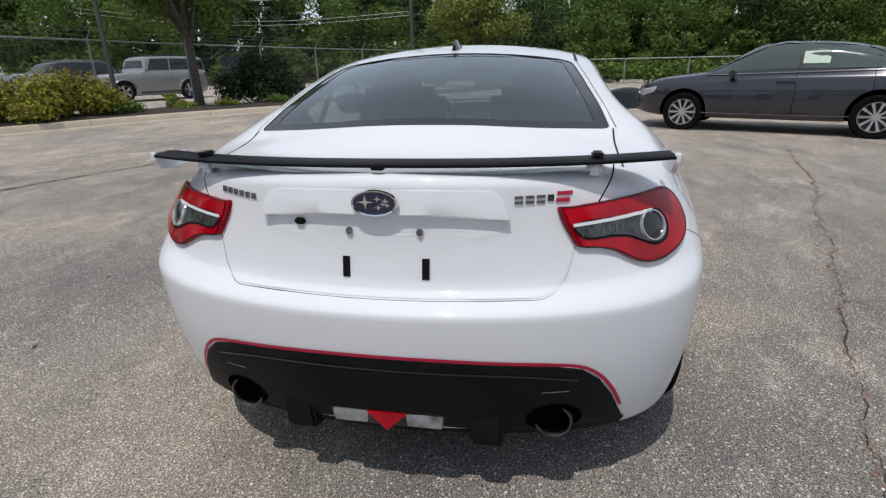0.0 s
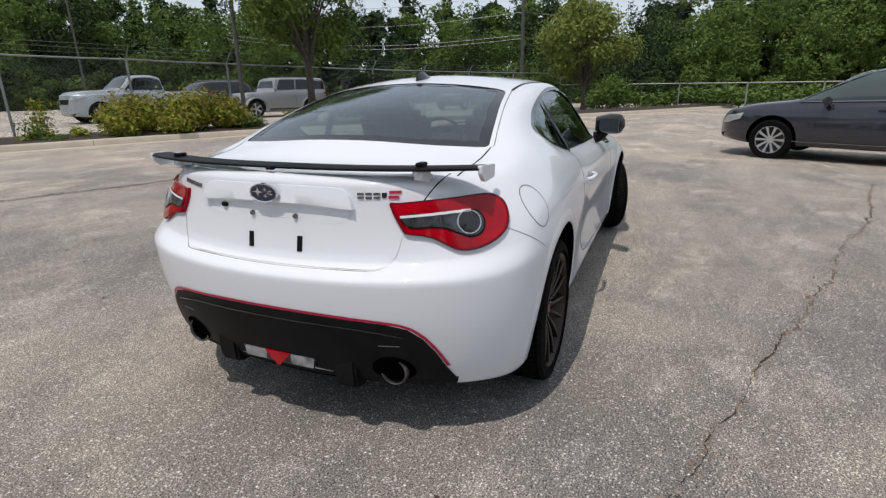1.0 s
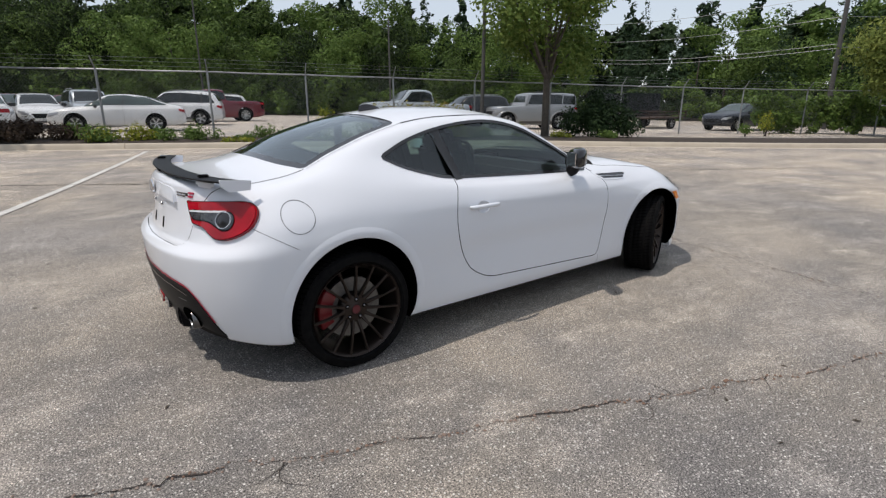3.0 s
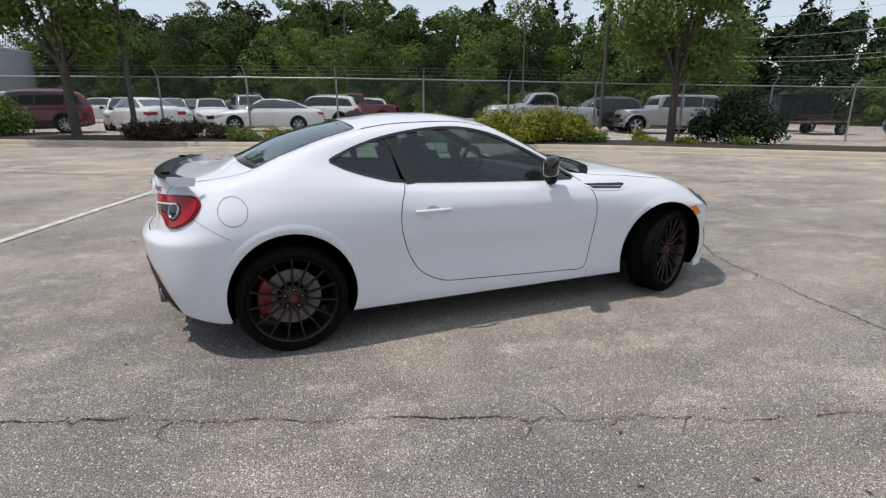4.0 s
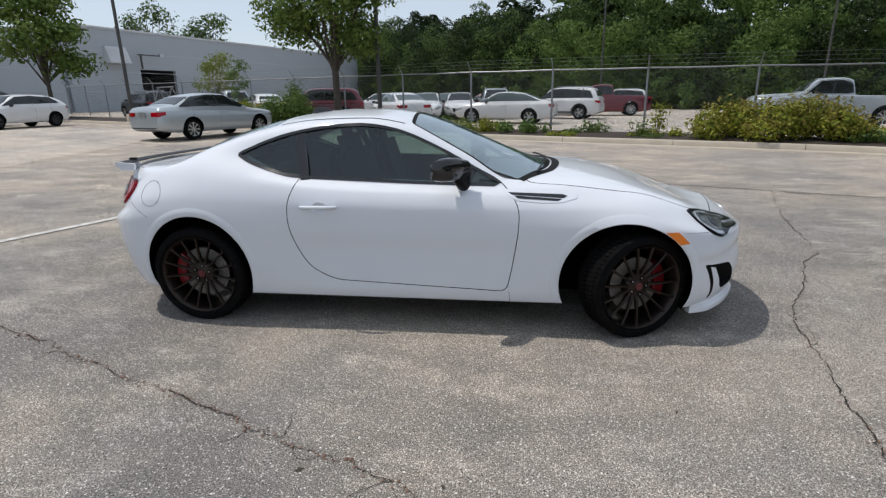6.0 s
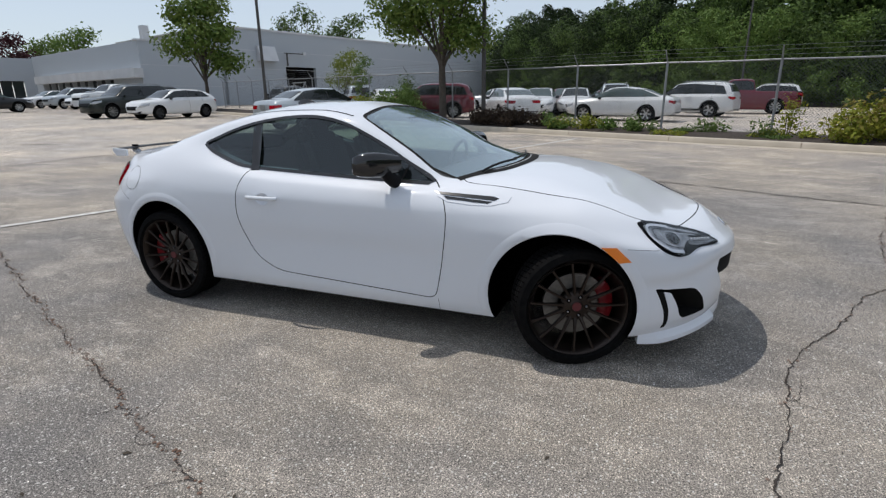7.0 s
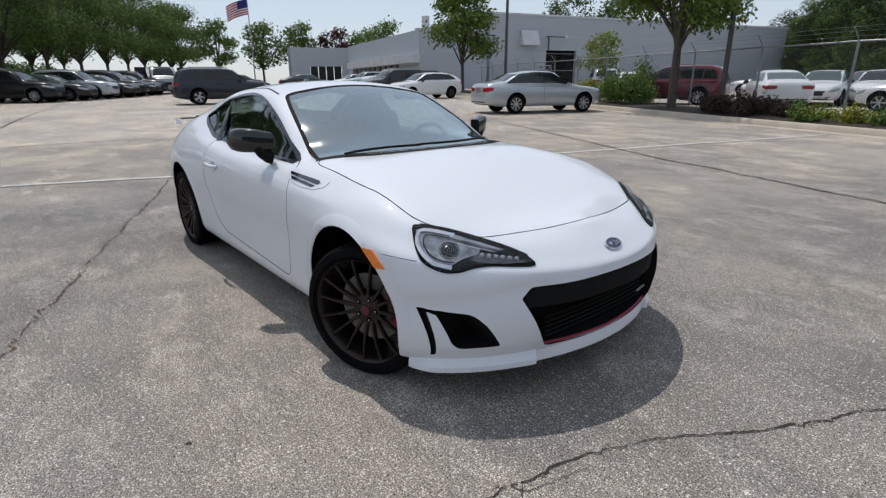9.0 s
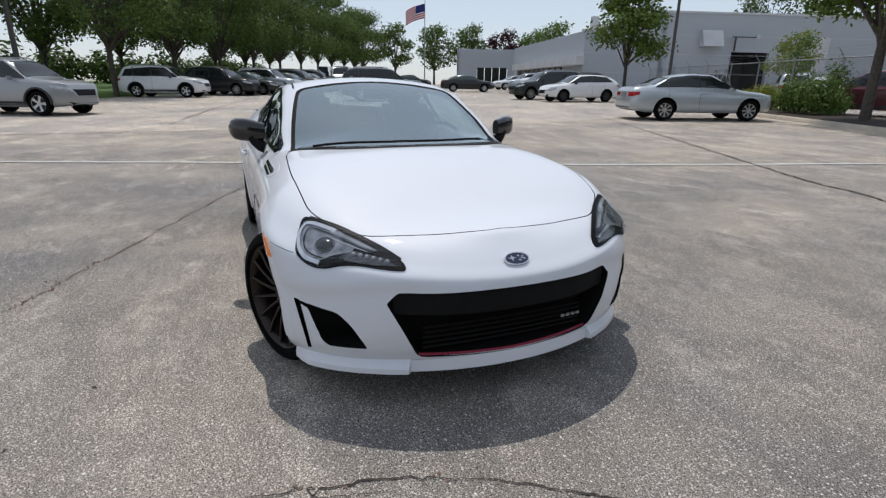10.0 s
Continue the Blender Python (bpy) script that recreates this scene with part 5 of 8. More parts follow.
def build_wheel(sign):
    """A wheel at the origin whose outer face looks along sign * y."""
    w = new("wheel")
    w.empty_display_size = .1
    part("tyre", tyre_bm(WHEEL_R, .218, .246), RUBBER, w, "black low-profile tyre")
    # cross grooves are flat strips with their shade painted near black
    verts, faces = [], []
    for k in range(72):
        for y0, y1, lean in ((-.088, -.052, .03), (-.034, .034, .05), (.052, .088, -.03)):
            a0 = 2 * math.pi * (k + (.5 if y0 < -.04 else 0)) / 72
            b = len(verts)
            for y, a in ((y0, a0), (y1, a0 + lean)):
                for slot in (-.0026, .0026):
                    r = WHEEL_R + .0006 - (.0025 if abs(y) > .08 else 0)
                    verts.append((r * math.cos(a + slot / r), y, r * math.sin(a + slot / r)))
            faces.append((b, b + 1, b + 3, b + 2))
    part_mesh("tread_pattern", mesh_from("tread_pattern", verts, faces, VOID, False), w, "near-black strips painting the shade of tread cross grooves")
    bm = bmesh.new()
    o = sign
    bm_lathe(bm, [(.246, -.092 * o), (.216, -.085 * o), (.210, .03 * o), (.226, .072 * o), (.235, .093 * o), (.242, .099 * o), (.248, .092 * o)], sides=64)
    rim = part("rim", bm, RIM, w, "bronze grey alloy rim")
    for k in range(15):
        a = 2 * math.pi * k / 15
        bm = bmesh.new()
        prof = [(.048, .050, .0105, .026), (.085, .066, .0085, .020), (.16, .080, .0062, .015), (.215, .084, .0068, .014), (.236, .087, .0095, .012)]
        rings = []
        for r, y, hw, dep in prof:
            ring = []
            for sx, sy in ((-1, 0), (-.55, .005), (.55, .005), (1, 0), (.8, -dep), (-.8, -dep)):
                px, pz = r, sx * hw
                ring.append(bm.verts.new((px * math.cos(a) - pz * math.sin(a), (y + sy) * o, px * math.sin(a) + pz * math.cos(a))))
            rings.append(ring)
        for p, q in zip(rings, rings[1:]):
            for j in range(6):
                bm.faces.new((p[j], p[(j + 1) % 6], q[(j + 1) % 6], q[j]))
        bmesh.ops.recalc_face_normals(bm, faces=bm.faces)
        part("spoke", bm, RIM, w)
    bm = bmesh.new()
    bm_lathe(bm, [(.0, .066 * o), (.026, .066 * o), (.030, .062 * o), (.034, .060 * o), (.064, .060 * o), (.070, .057 * o), (.078, .046 * o), (.078, .0)], sides=32)
    part("hub", bm, RIM, w, "bronze grey hub")
    bm = bmesh.new()
    bm_lathe(bm, [(.0, .069 * o), (.022, .069 * o), (.024, .064 * o)], sides=24)
    part("hub_cap", bm, mat("dark_red_cap", (.10, .015, .02), .3) if "dark_red_cap" not in bpy.data.materials else bpy.data.materials["dark_red_cap"], w, "dark red centre cap")
    for k in range(5):
        a = 2 * math.pi * (k + .25) / 5
        bm = bmesh.new()
        at = (.050 * math.cos(a), 0, .050 * math.sin(a))
        # raised near-black disc paints the shade of a nut hole
        bm_lathe(bm, [(.0, .0612 * o), (.0115, .0612 * o), (.012, .058 * o)], at=at, sides=12)
        hole = part("nut_hole", bm, VOID, w, "near-black disc painting the shade of a nut hole")
        bm = bmesh.new()
        bm_lathe(bm, [(.0, .066 * o), (.004, .0655 * o), (.0062, .0635 * o), (.0062, .058 * o)], at=at, sides=8)
        part("wheel_nut", bm, DARK_CHROME, hole, "steel wheel nut")
    bm = bmesh.new()
    bm_lathe(bm, [(.085, .018 * o), (.158, .018 * o), (.158, -.006 * o), (.085, -.006 * o)], sides=48)
    part("brake_disc", bm, DISC, w, "steel brake disc")
    return w


def caliper(parent, x, sign, ahead):
    bm = bmesh.new()
    rings = []
    for k in range(9):
        a = radians((-34 + 68 * k / 8) + (8 if ahead else 172))
        ring = []
        for r, y in ((.118, .038), (.185, .038), (.192, .020), (.192, -.05), (.118, -.05)):
            ring.append(bm.verts.new((r * math.cos(a), sign * y, r * math.sin(a))))
        rings.append(ring)
    for p, q in zip(rings, rings[1:]):
        for j in range(5):
            bm.faces.new((p[j], p[(j + 1) % 5], q[(j + 1) % 5], q[j]))
    bm.faces.new(rings[0]), bm.faces.new(rings[-1][::-1])
    bmesh.ops.recalc_face_normals(bm, faces=bm.faces)
    bmesh.ops.bevel(bm, geom=list(bm.edges), offset=.003, segments=1, affect="EDGES")
    return part("caliper", bm, CALIPER, parent, "red brake caliper")


STEER = 23.0
for x in (-WB, WB):
    for sign in (-1, 1):
        wheel = build_wheel(sign)
        wheel.parent = coupe
        spin = 7 if x < 0 else 20
        wheel.matrix_basis = pose(x, sign * .765, WHEEL_R - .004, 0, 0, STEER if x > 0 else 0) @ pose(0, 0, 0, 0, spin, 0)
        cal = caliper(coupe, x, sign, x > 0)
        cal.matrix_basis = pose(x, sign * .765, WHEEL_R - .004, 0, 0, STEER if x > 0 else 0)


# ---------- the lot: kerb, bed, markings ----------
KERB = [(-34, 27.2), (-21, 21.4), (-14.3, 18.8), (-8, 16.2), (-3, 14.05), (0, 12.95), (2.6, 12.0), (6.2, 10.8), (9.5, 9.3), (12.3, 7.3), (17.4, 3.9), (23, .9), (34, -5)]
FENCE = [(-33.5, 33.5), (-30.5, 31.9), (-27.5, 30.2), (-24.5, 28.5), (-21.5, 26.9), (-18.5, 25.3), (-15.5, 23.6), (-12.6, 22.0), (-9.6, 20.4), (-6.7, 18.8), (-3.8, 17.2), (-1.0, 15.8), (1.8, 14.65), (4.65, 13.95), (7.6, 13.3), (11.0, 12.9), (14.6, 12.3), (18.2, 11.4), (21.5, 10.4), (24.8, 9.2), (28.0, 7.6), (31.0, 5.4)]


def ribbon(name, line, lefts, heights, material, smooth=False):
    """A band along a plan line: cross-section of (to the left, up) points."""
    pts = smooth_line([(x, y, 0) for x, y in line], 6)
    verts, faces, m = [], [], len(lefts)
    for i, p in enumerate(pts):
        d = (pts[min(i + 1, len(pts) - 1)] - pts[max(i - 1, 0)]).normalized()
        left = Vector((-d.y, d.x, 0))
        for a, h in zip(lefts, heights):
            q = p + left * a
            verts.append((q.x, q.y, gz(q.x, q.y) + h))
    for i in range(len(pts) - 1):
        for j in range(m - 1):
            a = m * i + j
            faces.append((a, a + m, a + m + 1, a + 1))
    return mesh_from(name, verts, faces, material, smooth, 30)


kerb = tagged(new("kerb"), "pale weathered concrete kerb with joints", "kerb", kind="structure")
kpts = smooth_line([(x, y, 0) for x, y in KERB], 12)
length = [0.0]
for a, c in zip(kpts, kpts[1:]):
    length.append(length[-1] + (c - a).length)


def along(s):
    i = min(max(int(np.searchsorted(length, s)) - 1, 0), len(kpts) - 2)
    t = (s - length[i]) / max(length[i + 1] - length[i], 1e-6)
    return kpts[i].lerp(kpts[i + 1], t), (kpts[i + 1] - kpts[i]).normalized()


KP = [(0.0, 0.0), (0.02, .10), (.045, .135), (.08, .145), (.17, .145), (.185, .135), (.19, -.05)]
s, k = 0.0, 0
while s + 2.6 < length[-1]:
    verts, faces = [], []
    for j in range(5):
        p, d = along(s + .006 + (3.0 - .012) * j / 4 if s + 3 < length[-1] else s + 2.5 * j / 4)
        left = Vector((-d.y, d.x, 0))
        for a, h in KP:
            q = p + left * a
            verts.append((q.x, q.y, gz(q.x, q.y) + h))
    m = len(KP)
    for j in range(4):
        for i in range(m - 1):
            a = m * j + i
            faces.append((a, a + m, a + m + 1, a + 1))
    faces += [tuple(range(m))[::-1], tuple(4 * m + i for i in range(m))]
    part_mesh("kerb_stone", mesh_from("kerb_stone", verts, faces, CONCRETE, True, 30), kerb)
    s += 3.0
tagged(new("gutter", ribbon("gutter", KERB, [-.34, 0.0], [.004, .006], CONCRETE)), "concrete gutter strip along the kerb", "gutter", kind="structure")
# planting bed between kerb and fence, and the yard beyond it
tagged(new("mulch_bed", ribbon("mulch_bed", KERB, [.18, .5, 1.1, 2.0, 3.2, 4.4], [.12, .16, .20, .18, .12, .02], MULCH, True)), "dark brown mulch planting bed behind the kerb", "bed", kind="structure")


def yard_mesh():
    verts, faces = [], []
    line = [(x, y) for x, y in FENCE]
    for x, y in line:
        for a in (.5, 6, 14, 26, 60):
            q = (x + a * .12, y + a)
            verts.append((q[0], q[1], gz(q[0], q[1]) + .012))
    for i in range(len(line) - 1):
        for j in range(4):
            a = 5 * i + j
            faces.append((a, a + 5, a + 6, a + 1))
    return mesh_from("yard", verts, faces, ASPHALT_FAR)


tagged(new("yard", yard_mesh()), "pale gravelly asphalt yard behind the fence", "yard", kind="structure")
# far part of the lot is bleached
def far_lot():
    verts, faces = [], []
    line = [(-9.5, -40), (-9.8, -14), (-10.5, -6), (-10.2, 0), (-9.6, 5), (-10.5, 10), (-13, 17.5)]
    for x, y in line:
        for k, a in enumerate((0, 3, 8, 16, 30, 60, 110)):
            q = (x - a, y + a * .06)
            verts.append((q[0], q[1], gz(q[0], q[1]) + .006))
    for i in range(len(line) - 1):
        for j in range(6):
            a = 7 * i + j
            faces.append((a, a + 1, a + 8, a + 7))
    return mesh_from("far_lot", verts, faces, ASPHALT_FAR)


tagged(new("lot_paving", far_lot()), "bleached older asphalt of the main lot", "paving", kind="structure")


def road_strip(name, line, width, material, label, category, lift=.004, wobble=0.0, per=6, seed=1, vary=0.0):
    rnd = random.Random(seed)
    pts = smooth_line([(x, y, 0) for x, y in line], per)
    fine = []
    for a, c in zip(pts, pts[1:]):
        n = max(1, int((c - a).length / .035)) if wobble else max(1, int((c - a).length / .5))
        fine += [a.lerp(c, k / n) for k in range(n)]
    fine.append(pts[-1])
    verts, faces, off, drift = [], [], 0.0, 0.0
    for i, p in enumerate(fine):
        d = (fine[min(i + 1, len(fine) - 1)] - fine[max(i - 1, 0)]).normalized()
        left = Vector((-d.y, d.x, 0))
        off = .82 * off + rnd.uniform(-1, 1) * wobble
        drift = .97 * drift + rnd.uniform(-1, 1) * wobble * .5
        w = width * (1 + vary * rnd.uniform(-1, 1))
        for a in (-w / 2, w / 2):
            q = p + left * (a + off + drift)
            verts.append((q.x, q.y, gz(q.x, q.y) + lift))
    faces = [(2 * i, 2 * i + 2, 2 * i + 3, 2 * i + 1) for i in range(len(fine) - 1)]
    return tagged(new(name, mesh_from(name, verts, faces, material, False)), label, category, kind="structure")


road_strip("parking_line", [(-.45, 12.3), (-1.3, 9.6), (-2.2, 7.0), (-3.42, 3.9), (-4.7, .3), (-5.3, -1.4), (-6.1, -4.1), (-8.2, -10.5)], .105, LINE_PAINT, "faded white painted parking line", "marking", .009)
road_strip("paving_seam", [(-36, 21.8), (-17.7, 14.0), (-2.8, 7.15), (0, 6.05), (2.6, 4.98), (4.2, 4.28), (6.0, 3.62), (7.6, 2.9), (12, .9)], .032, CRACK, "dark tar seam between two asphalt strips", "seam", .010, .012, 6, 3, .5)


def crack(line, width, seed, label, crumbs=0.0, breaks=.12, lift=.005, branch=.0):
    """A ragged crack: a jagged dark strip of changing width, broken here and there, with crumbs along it."""
    rnd = random.Random(seed)
    pts = smooth_line([(x, y, 0) for x, y in line], 5)
    fine = []
    for a, c in zip(pts, pts[1:]):
        n = max(1, int((c - a).length / .018))
        fine += [a.lerp(c, k / n) for k in range(n)]
    verts, faces, off, drift, w, hole = [], [], 0.0, 0.0, width, 0
    bits, bfaces = [], []
    was = False
    for i, p in enumerate(fine):
        d = (fine[min(i + 1, len(fine) - 1)] - fine[max(i - 1, 0)]).normalized()
        left = Vector((-d.y, d.x, 0))
        if rnd.random() < .30:
            off = .35 * off + rnd.gauss(0, 1) * .009
        drift = .985 * drift + rnd.uniform(-1, 1) * .006
        w = max(.25 * width, min(1.9 * width, w + rnd.uniform(-1, 1) * .35 * width))
        if hole > 0:
            hole -= 1
        elif rnd.random() < breaks * .12:
            hole = rnd.randint(2, 9)
        q = p + left * (off + drift)
        if hole == 0:
            for a in (-.5, .5):
                e = q + left * a * w * rnd.uniform(.6, 1.3)
                verts.append((e.x, e.y, gz(e.x, e.y) + lift))
            if was:
                k = len(verts) - 4
                faces.append((k, k + 2, k + 3, k + 1))
            was = True
        else:
            was = False
        for _ in range(2):
            if rnd.random() < crumbs:
                e = q + left * rnd.gauss(0, 1) * .012
                b, s0 = len(bits), rnd.uniform(.003, .011)
                for k in range(5):
                    a = 1.257 * k + rnd.uniform(-.4, .4)
                    bits.append((e.x + s0 * math.cos(a), e.y + s0 * math.sin(a), gz(e.x, e.y) + lift - .002))
                bits.append((e.x, e.y, gz(e.x, e.y) + lift + s0 * .5))
                bfaces += [(b + k, b + (k + 1) % 5, b + 5) for k in range(5)]
        if branch and rnd.random() < branch:
            e, way = Vector(q), (left * rnd.choice((-1, 1)) + d * rnd.uniform(-.8, .8)).normalized()
            k0 = len(verts)
            m = rnd.randint(4, 12)
            for j in range(m):
                ww = width * .5 * (1 - j / m) + .0015
                lf = Vector((-way.y, way.x, 0))
                for a in (-.5, .5):
                    o = e + lf * a * ww
                    verts.append((o.x, o.y, gz(o.x, o.y) + lift - .001))
                way = (way + lf * rnd.uniform(-.7, .7)).normalized()
                e = e + way * .03
            faces += [(k0 + 2 * j, k0 + 2 * j + 2, k0 + 2 * j + 3, k0 + 2 * j + 1) for j in range(m - 1)]
            was = False
    ob = tagged(new("crack", mesh_from("crack", verts, faces, CRACK, False)), label, "crack", kind="structure")
    if bits:
        part_mesh("crumbs", mesh_from("crumbs", bits, bfaces, CRUMB, False), ob)
    return ob


crack([(-10.5, 1.9), (-7.1, .55), (-4, -.55), (-2.43, -1.17), (-1.65, -1.45), (-.8, -1.79), (-.1, -2.06), (.43, -2.28), (.95, -2.43), (1.3, -2.55), (2.4, -3.0), (4.5, -3.6)], .0058, 5, "long ragged crack in the asphalt with rusty crumbs", .62, .12, branch=.02)
crack([(4.3, 4.3), (3.6, 2.4), (3.21, 1.1), (3.0, .76), (2.72, .2), (2.5, -.2), (2.38, -.45), (2.25, -1.0), (2.14, -1.55), (2.0, -2.4)], .005, 9, "fine ragged crack across the asphalt", .16, .05, branch=.004)
crack([(-8.0, 4.2), (-5.2, 5.0), (-2.6, 4.2), (-1.2, 3.6)], .006, 12, "fine crack in the asphalt", .05, .3, .006)
crack([(-30, 6), (-24, 5.2), (-17, 5.4), (-11, 6.2)], .035, 15, "tar-filled crack in the asphalt", 0, .1, .014)
crack([(-48, 4), (-32, 1.2), (-21, -1), (-12, -2.4)], .04, 16, "tar-filled crack in the asphalt", 0, .1, .014)


# ---------- leaves ----------
def leaf_cloud(blobs, count, size, seed, squash=1.0, shell=.55):
    """Small folded leaf cards scattered through blobs (centre, radii), denser near the outside."""
    rnd = np.random.RandomState(seed)
    vol = np.array([b[1][0] * b[1][1] * b[1][2] for b in blobs]) ** (2 / 3)
    pick = rnd.choice(len(blobs), count, p=vol / vol.sum())
    c = np.array([b[0] for b in blobs])[pick]
    r = np.array([b[1] for b in blobs])[pick]
    v = rnd.normal(size=(count, 3))
    v /= np.linalg.norm(v, axis=1)[:, None]
    k = (shell + (1 - shell) * rnd.rand(count)) * (1 + .16 * np.sin(5 * v[:, 0] + 3 * v[:, 2] + pick) + .12 * np.sin(9 * v[:, 1] + 2 * pick))
    p = c + v * r * k[:, None]
    face = v * .9 + np.array((0, 0, .45)) + .65 * rnd.normal(size=(count, 3))
    face /= np.linalg.norm(face, axis=1)[:, None]
    a = np.cross(face, rnd.normal(size=(count, 3)))
    a /= np.linalg.norm(a, axis=1)[:, None]
    b = np.cross(face, a)
    s = (size * (.6 + .8 * rnd.rand(count)))[:, None]
    q = np.stack([p - a * s, p - b * s * .45, p + a * s, p + b * s * .45], 1).reshape(-1, 3)
    return q


def leaves_mesh(name, clouds, material):
    q = np.concatenate(clouds)
    n = len(q) // 4
    me = bpy.data.meshes.new(name)
    me.from_pydata(q.tolist(), [], np.arange(4 * n).reshape(n, 4).tolist())
    me.materials.append(material)
    return me


LEAF_MAPLE = leaf_mat("tree_leaves", (0.072, 0.128, 0.026), (0.181, 0.239, 0.058))
LEAF_WOOD = leaf_mat("woodland_leaves", (0.014, 0.030, 0.008), (0.125, 0.190, 0.052), .22)
# woodland greens darkened, so the shade inside the wood is in the colour
LEAF_SHADE = leaf_mat("shaded_woodland_leaves", (.006, .013, .004), (.036, .062, .018), .12)
LEAF_WOOD2 = leaf_mat("light_woodland_leaves", (0.058, 0.111, 0.023), (0.156, 0.227, 0.058), .25)
LEAF_OLIVE = leaf_mat("olive_leaves", (.115, .155, .036), (.25, .285, .075), .3)
LEAF_FIR = leaf_mat("fir_needles", (.016, .034, .016), (.040, .070, .030), .1)
LEAF_YELLOW = leaf_mat("yellow_green_leaves", (.13, .18, .022), (.34, .33, .05), .3)
LEAF_BROWN = leaf_mat("brown_purple_leaves", (.030, .020, .016), (.075, .052, .034), .15)
LEAF_RUST = leaf_mat("rusty_leaves", (.14, .10, .03), (.26, .25, .05), .25)
LEAF_DARK = leaf_mat("dark_bush_leaves", (.010, .024, .010), (.030, .055, .018), .1)
LEAF_RED = leaf_mat("purple_leaves", (.030, .010, .014), (.075, .025, .030), .15)
LEAF_LOCUST = leaf_mat("locust_leaves", (0.061, 0.108, 0.027), (0.149, 0.209, 0.061), .3)
STEM_TWIG = mat("twig", (.055, .042, .03), .9, noise_scale=20, amount=.5)


def build_tree(name, at, height, crown_r, crown_low, seed, leaf, count, size, label, lean=(0, 0), blobs_n=12, group="", trunk_r=.13, loose=1.0):
    rnd = random.Random(seed)
    x0, y0 = at
    tree = thing(name, label, "tree", (x0, y0, gz(x0, y0) + .05), 0, group)
    bm = bmesh.new()
    fork = crown_low * .85
    top = (lean[0] * height, lean[1] * height, height * .82)
    bm_tube(bm, [(0, 0, -.45), (.02, 0, .3), (lean[0] * fork, lean[1] * fork, fork), (top[0] * .7, top[1] * .7, height * .6), top], [trunk_r * 1.35, trunk_r, trunk_r * .85, trunk_r * .5, trunk_r * .15], 9)
    blobs = []
    for k in range(blobs_n):
        a = 2 * math.pi * (k / blobs_n + rnd.uniform(-.03, .03)) * 2.4
        t = (k + .5) / blobs_n
        z = crown_low + (height - crown_low) * (.12 + .80 * t)
        rr = crown_r * (math.sin(math.pi * (.22 + .70 * t)) ** .8) * rnd.uniform(.42, .72)
        c = (rr * math.cos(a) + lean[0] * z, rr * math.sin(a) + lean[1] * z, z)
        q = crown_r * rnd.uniform(.36, .58) * loose
        blobs.append((c, (q, q, q * rnd.uniform(.62, .85))))
        mid = (c[0] * .45, c[1] * .45, fork + (c[2] - fork) * .55)
        bm_tube(bm, [(lean[0] * fork, lean[1] * fork, fork * rnd.uniform(.9, 1.15)), mid, c], [trunk_r * .5, trunk_r * .32, trunk_r * .1], 6)
    part("trunk", bm, BARK, tree)
    part_mesh("crown", leaves_mesh("crown", [leaf_cloud(blobs, count, size, seed + 7, shell=.35)], leaf), tree)
    return tree


build_tree("street_tree", (-6.3, 16.6), 7.6, 2.7, 2.5, 3, LEAF_MAPLE, 20000, .085, "broad green tree in the mulch bed", trunk_r=.15)
build_tree("street_tree", (12.6, 10.7), 7.8, 2.7, 2.3, 11, LEAF_MAPLE, 20000, .085, "broad olive-green tree in the mulch bed", trunk_r=.14)
build_tree("street_tree", (29.0, 3.6), 5.9, 2.7, 1.4, 19, LEAF_OLIVE, 14000, .10, "yellowish green tree beside the fence", trunk_r=.16)
build_tree("street_tree", (-27.4, 25.6), 7.6, 2.9, 2.4, 23, LEAF_MAPLE, 6000, .15, "rounded green tree on an island of the lot", trunk_r=.13)
build_tree("young_tree", (-21.5, 34.3), 4.4, 1.8, .9, 29, LEAF_OLIVE, 2600, .10, "small feathery shrub-like tree behind the fence", trunk_r=.05)
build_tree("young_tree", (-16.2, 27.5), 3.6, .8, .3, 31, LEAF_WOOD2, 900, .08, "small young conifer-shaped tree", trunk_r=.03)
ROW = [(-31.5 - 5.6 * k, -6.5 + 2.8 * k) for k in range(11)] + [(-33 - 7.0 * k, -15.0 + 3.4 * k) for k in range(7)] + [(-24, -14)]
for k, (x, y) in enumerate(ROW):
    build_tree("locust_tree", (x, y), 10.2 + .5 * (k % 4), 4.7, 2.9, 41 + k, LEAF_LOCUST, 14000 if k < 7 else 9000, .105 if k < 7 else .15, "feathery green tree in a row along the lot", (.01 * (k % 3), 0), 24, "tree row", .15, .74)
for k, (x, y, h, r, lf) in enumerate([(-89.5, 27.8, 9.9, 4, LEAF_LOCUST), (-88, 34.6, 9.8, 3.8, LEAF_LOCUST), (-86, 40.5, 10, 4, LEAF_LOCUST), (-83, 45.8, 9.0, 3.8, LEAF_RED), (-92, 57, 10, 4, LEAF_WOOD2), (-80, 54, 10.5, 4.5, LEAF_WOOD2), (-52, 70, 14, 5, LEAF_WOOD), (-44, 72, 13, 4.5, LEAF_WOOD)]):
    build_tree("distant_tree", (x, y), h, r, h * .26, 71 + k, lf, 2600, .25, "distant leafy tree behind the lot" if lf != LEAF_RED else "distant dark purple tree behind the lot", (0, 0), 12, "", .2)


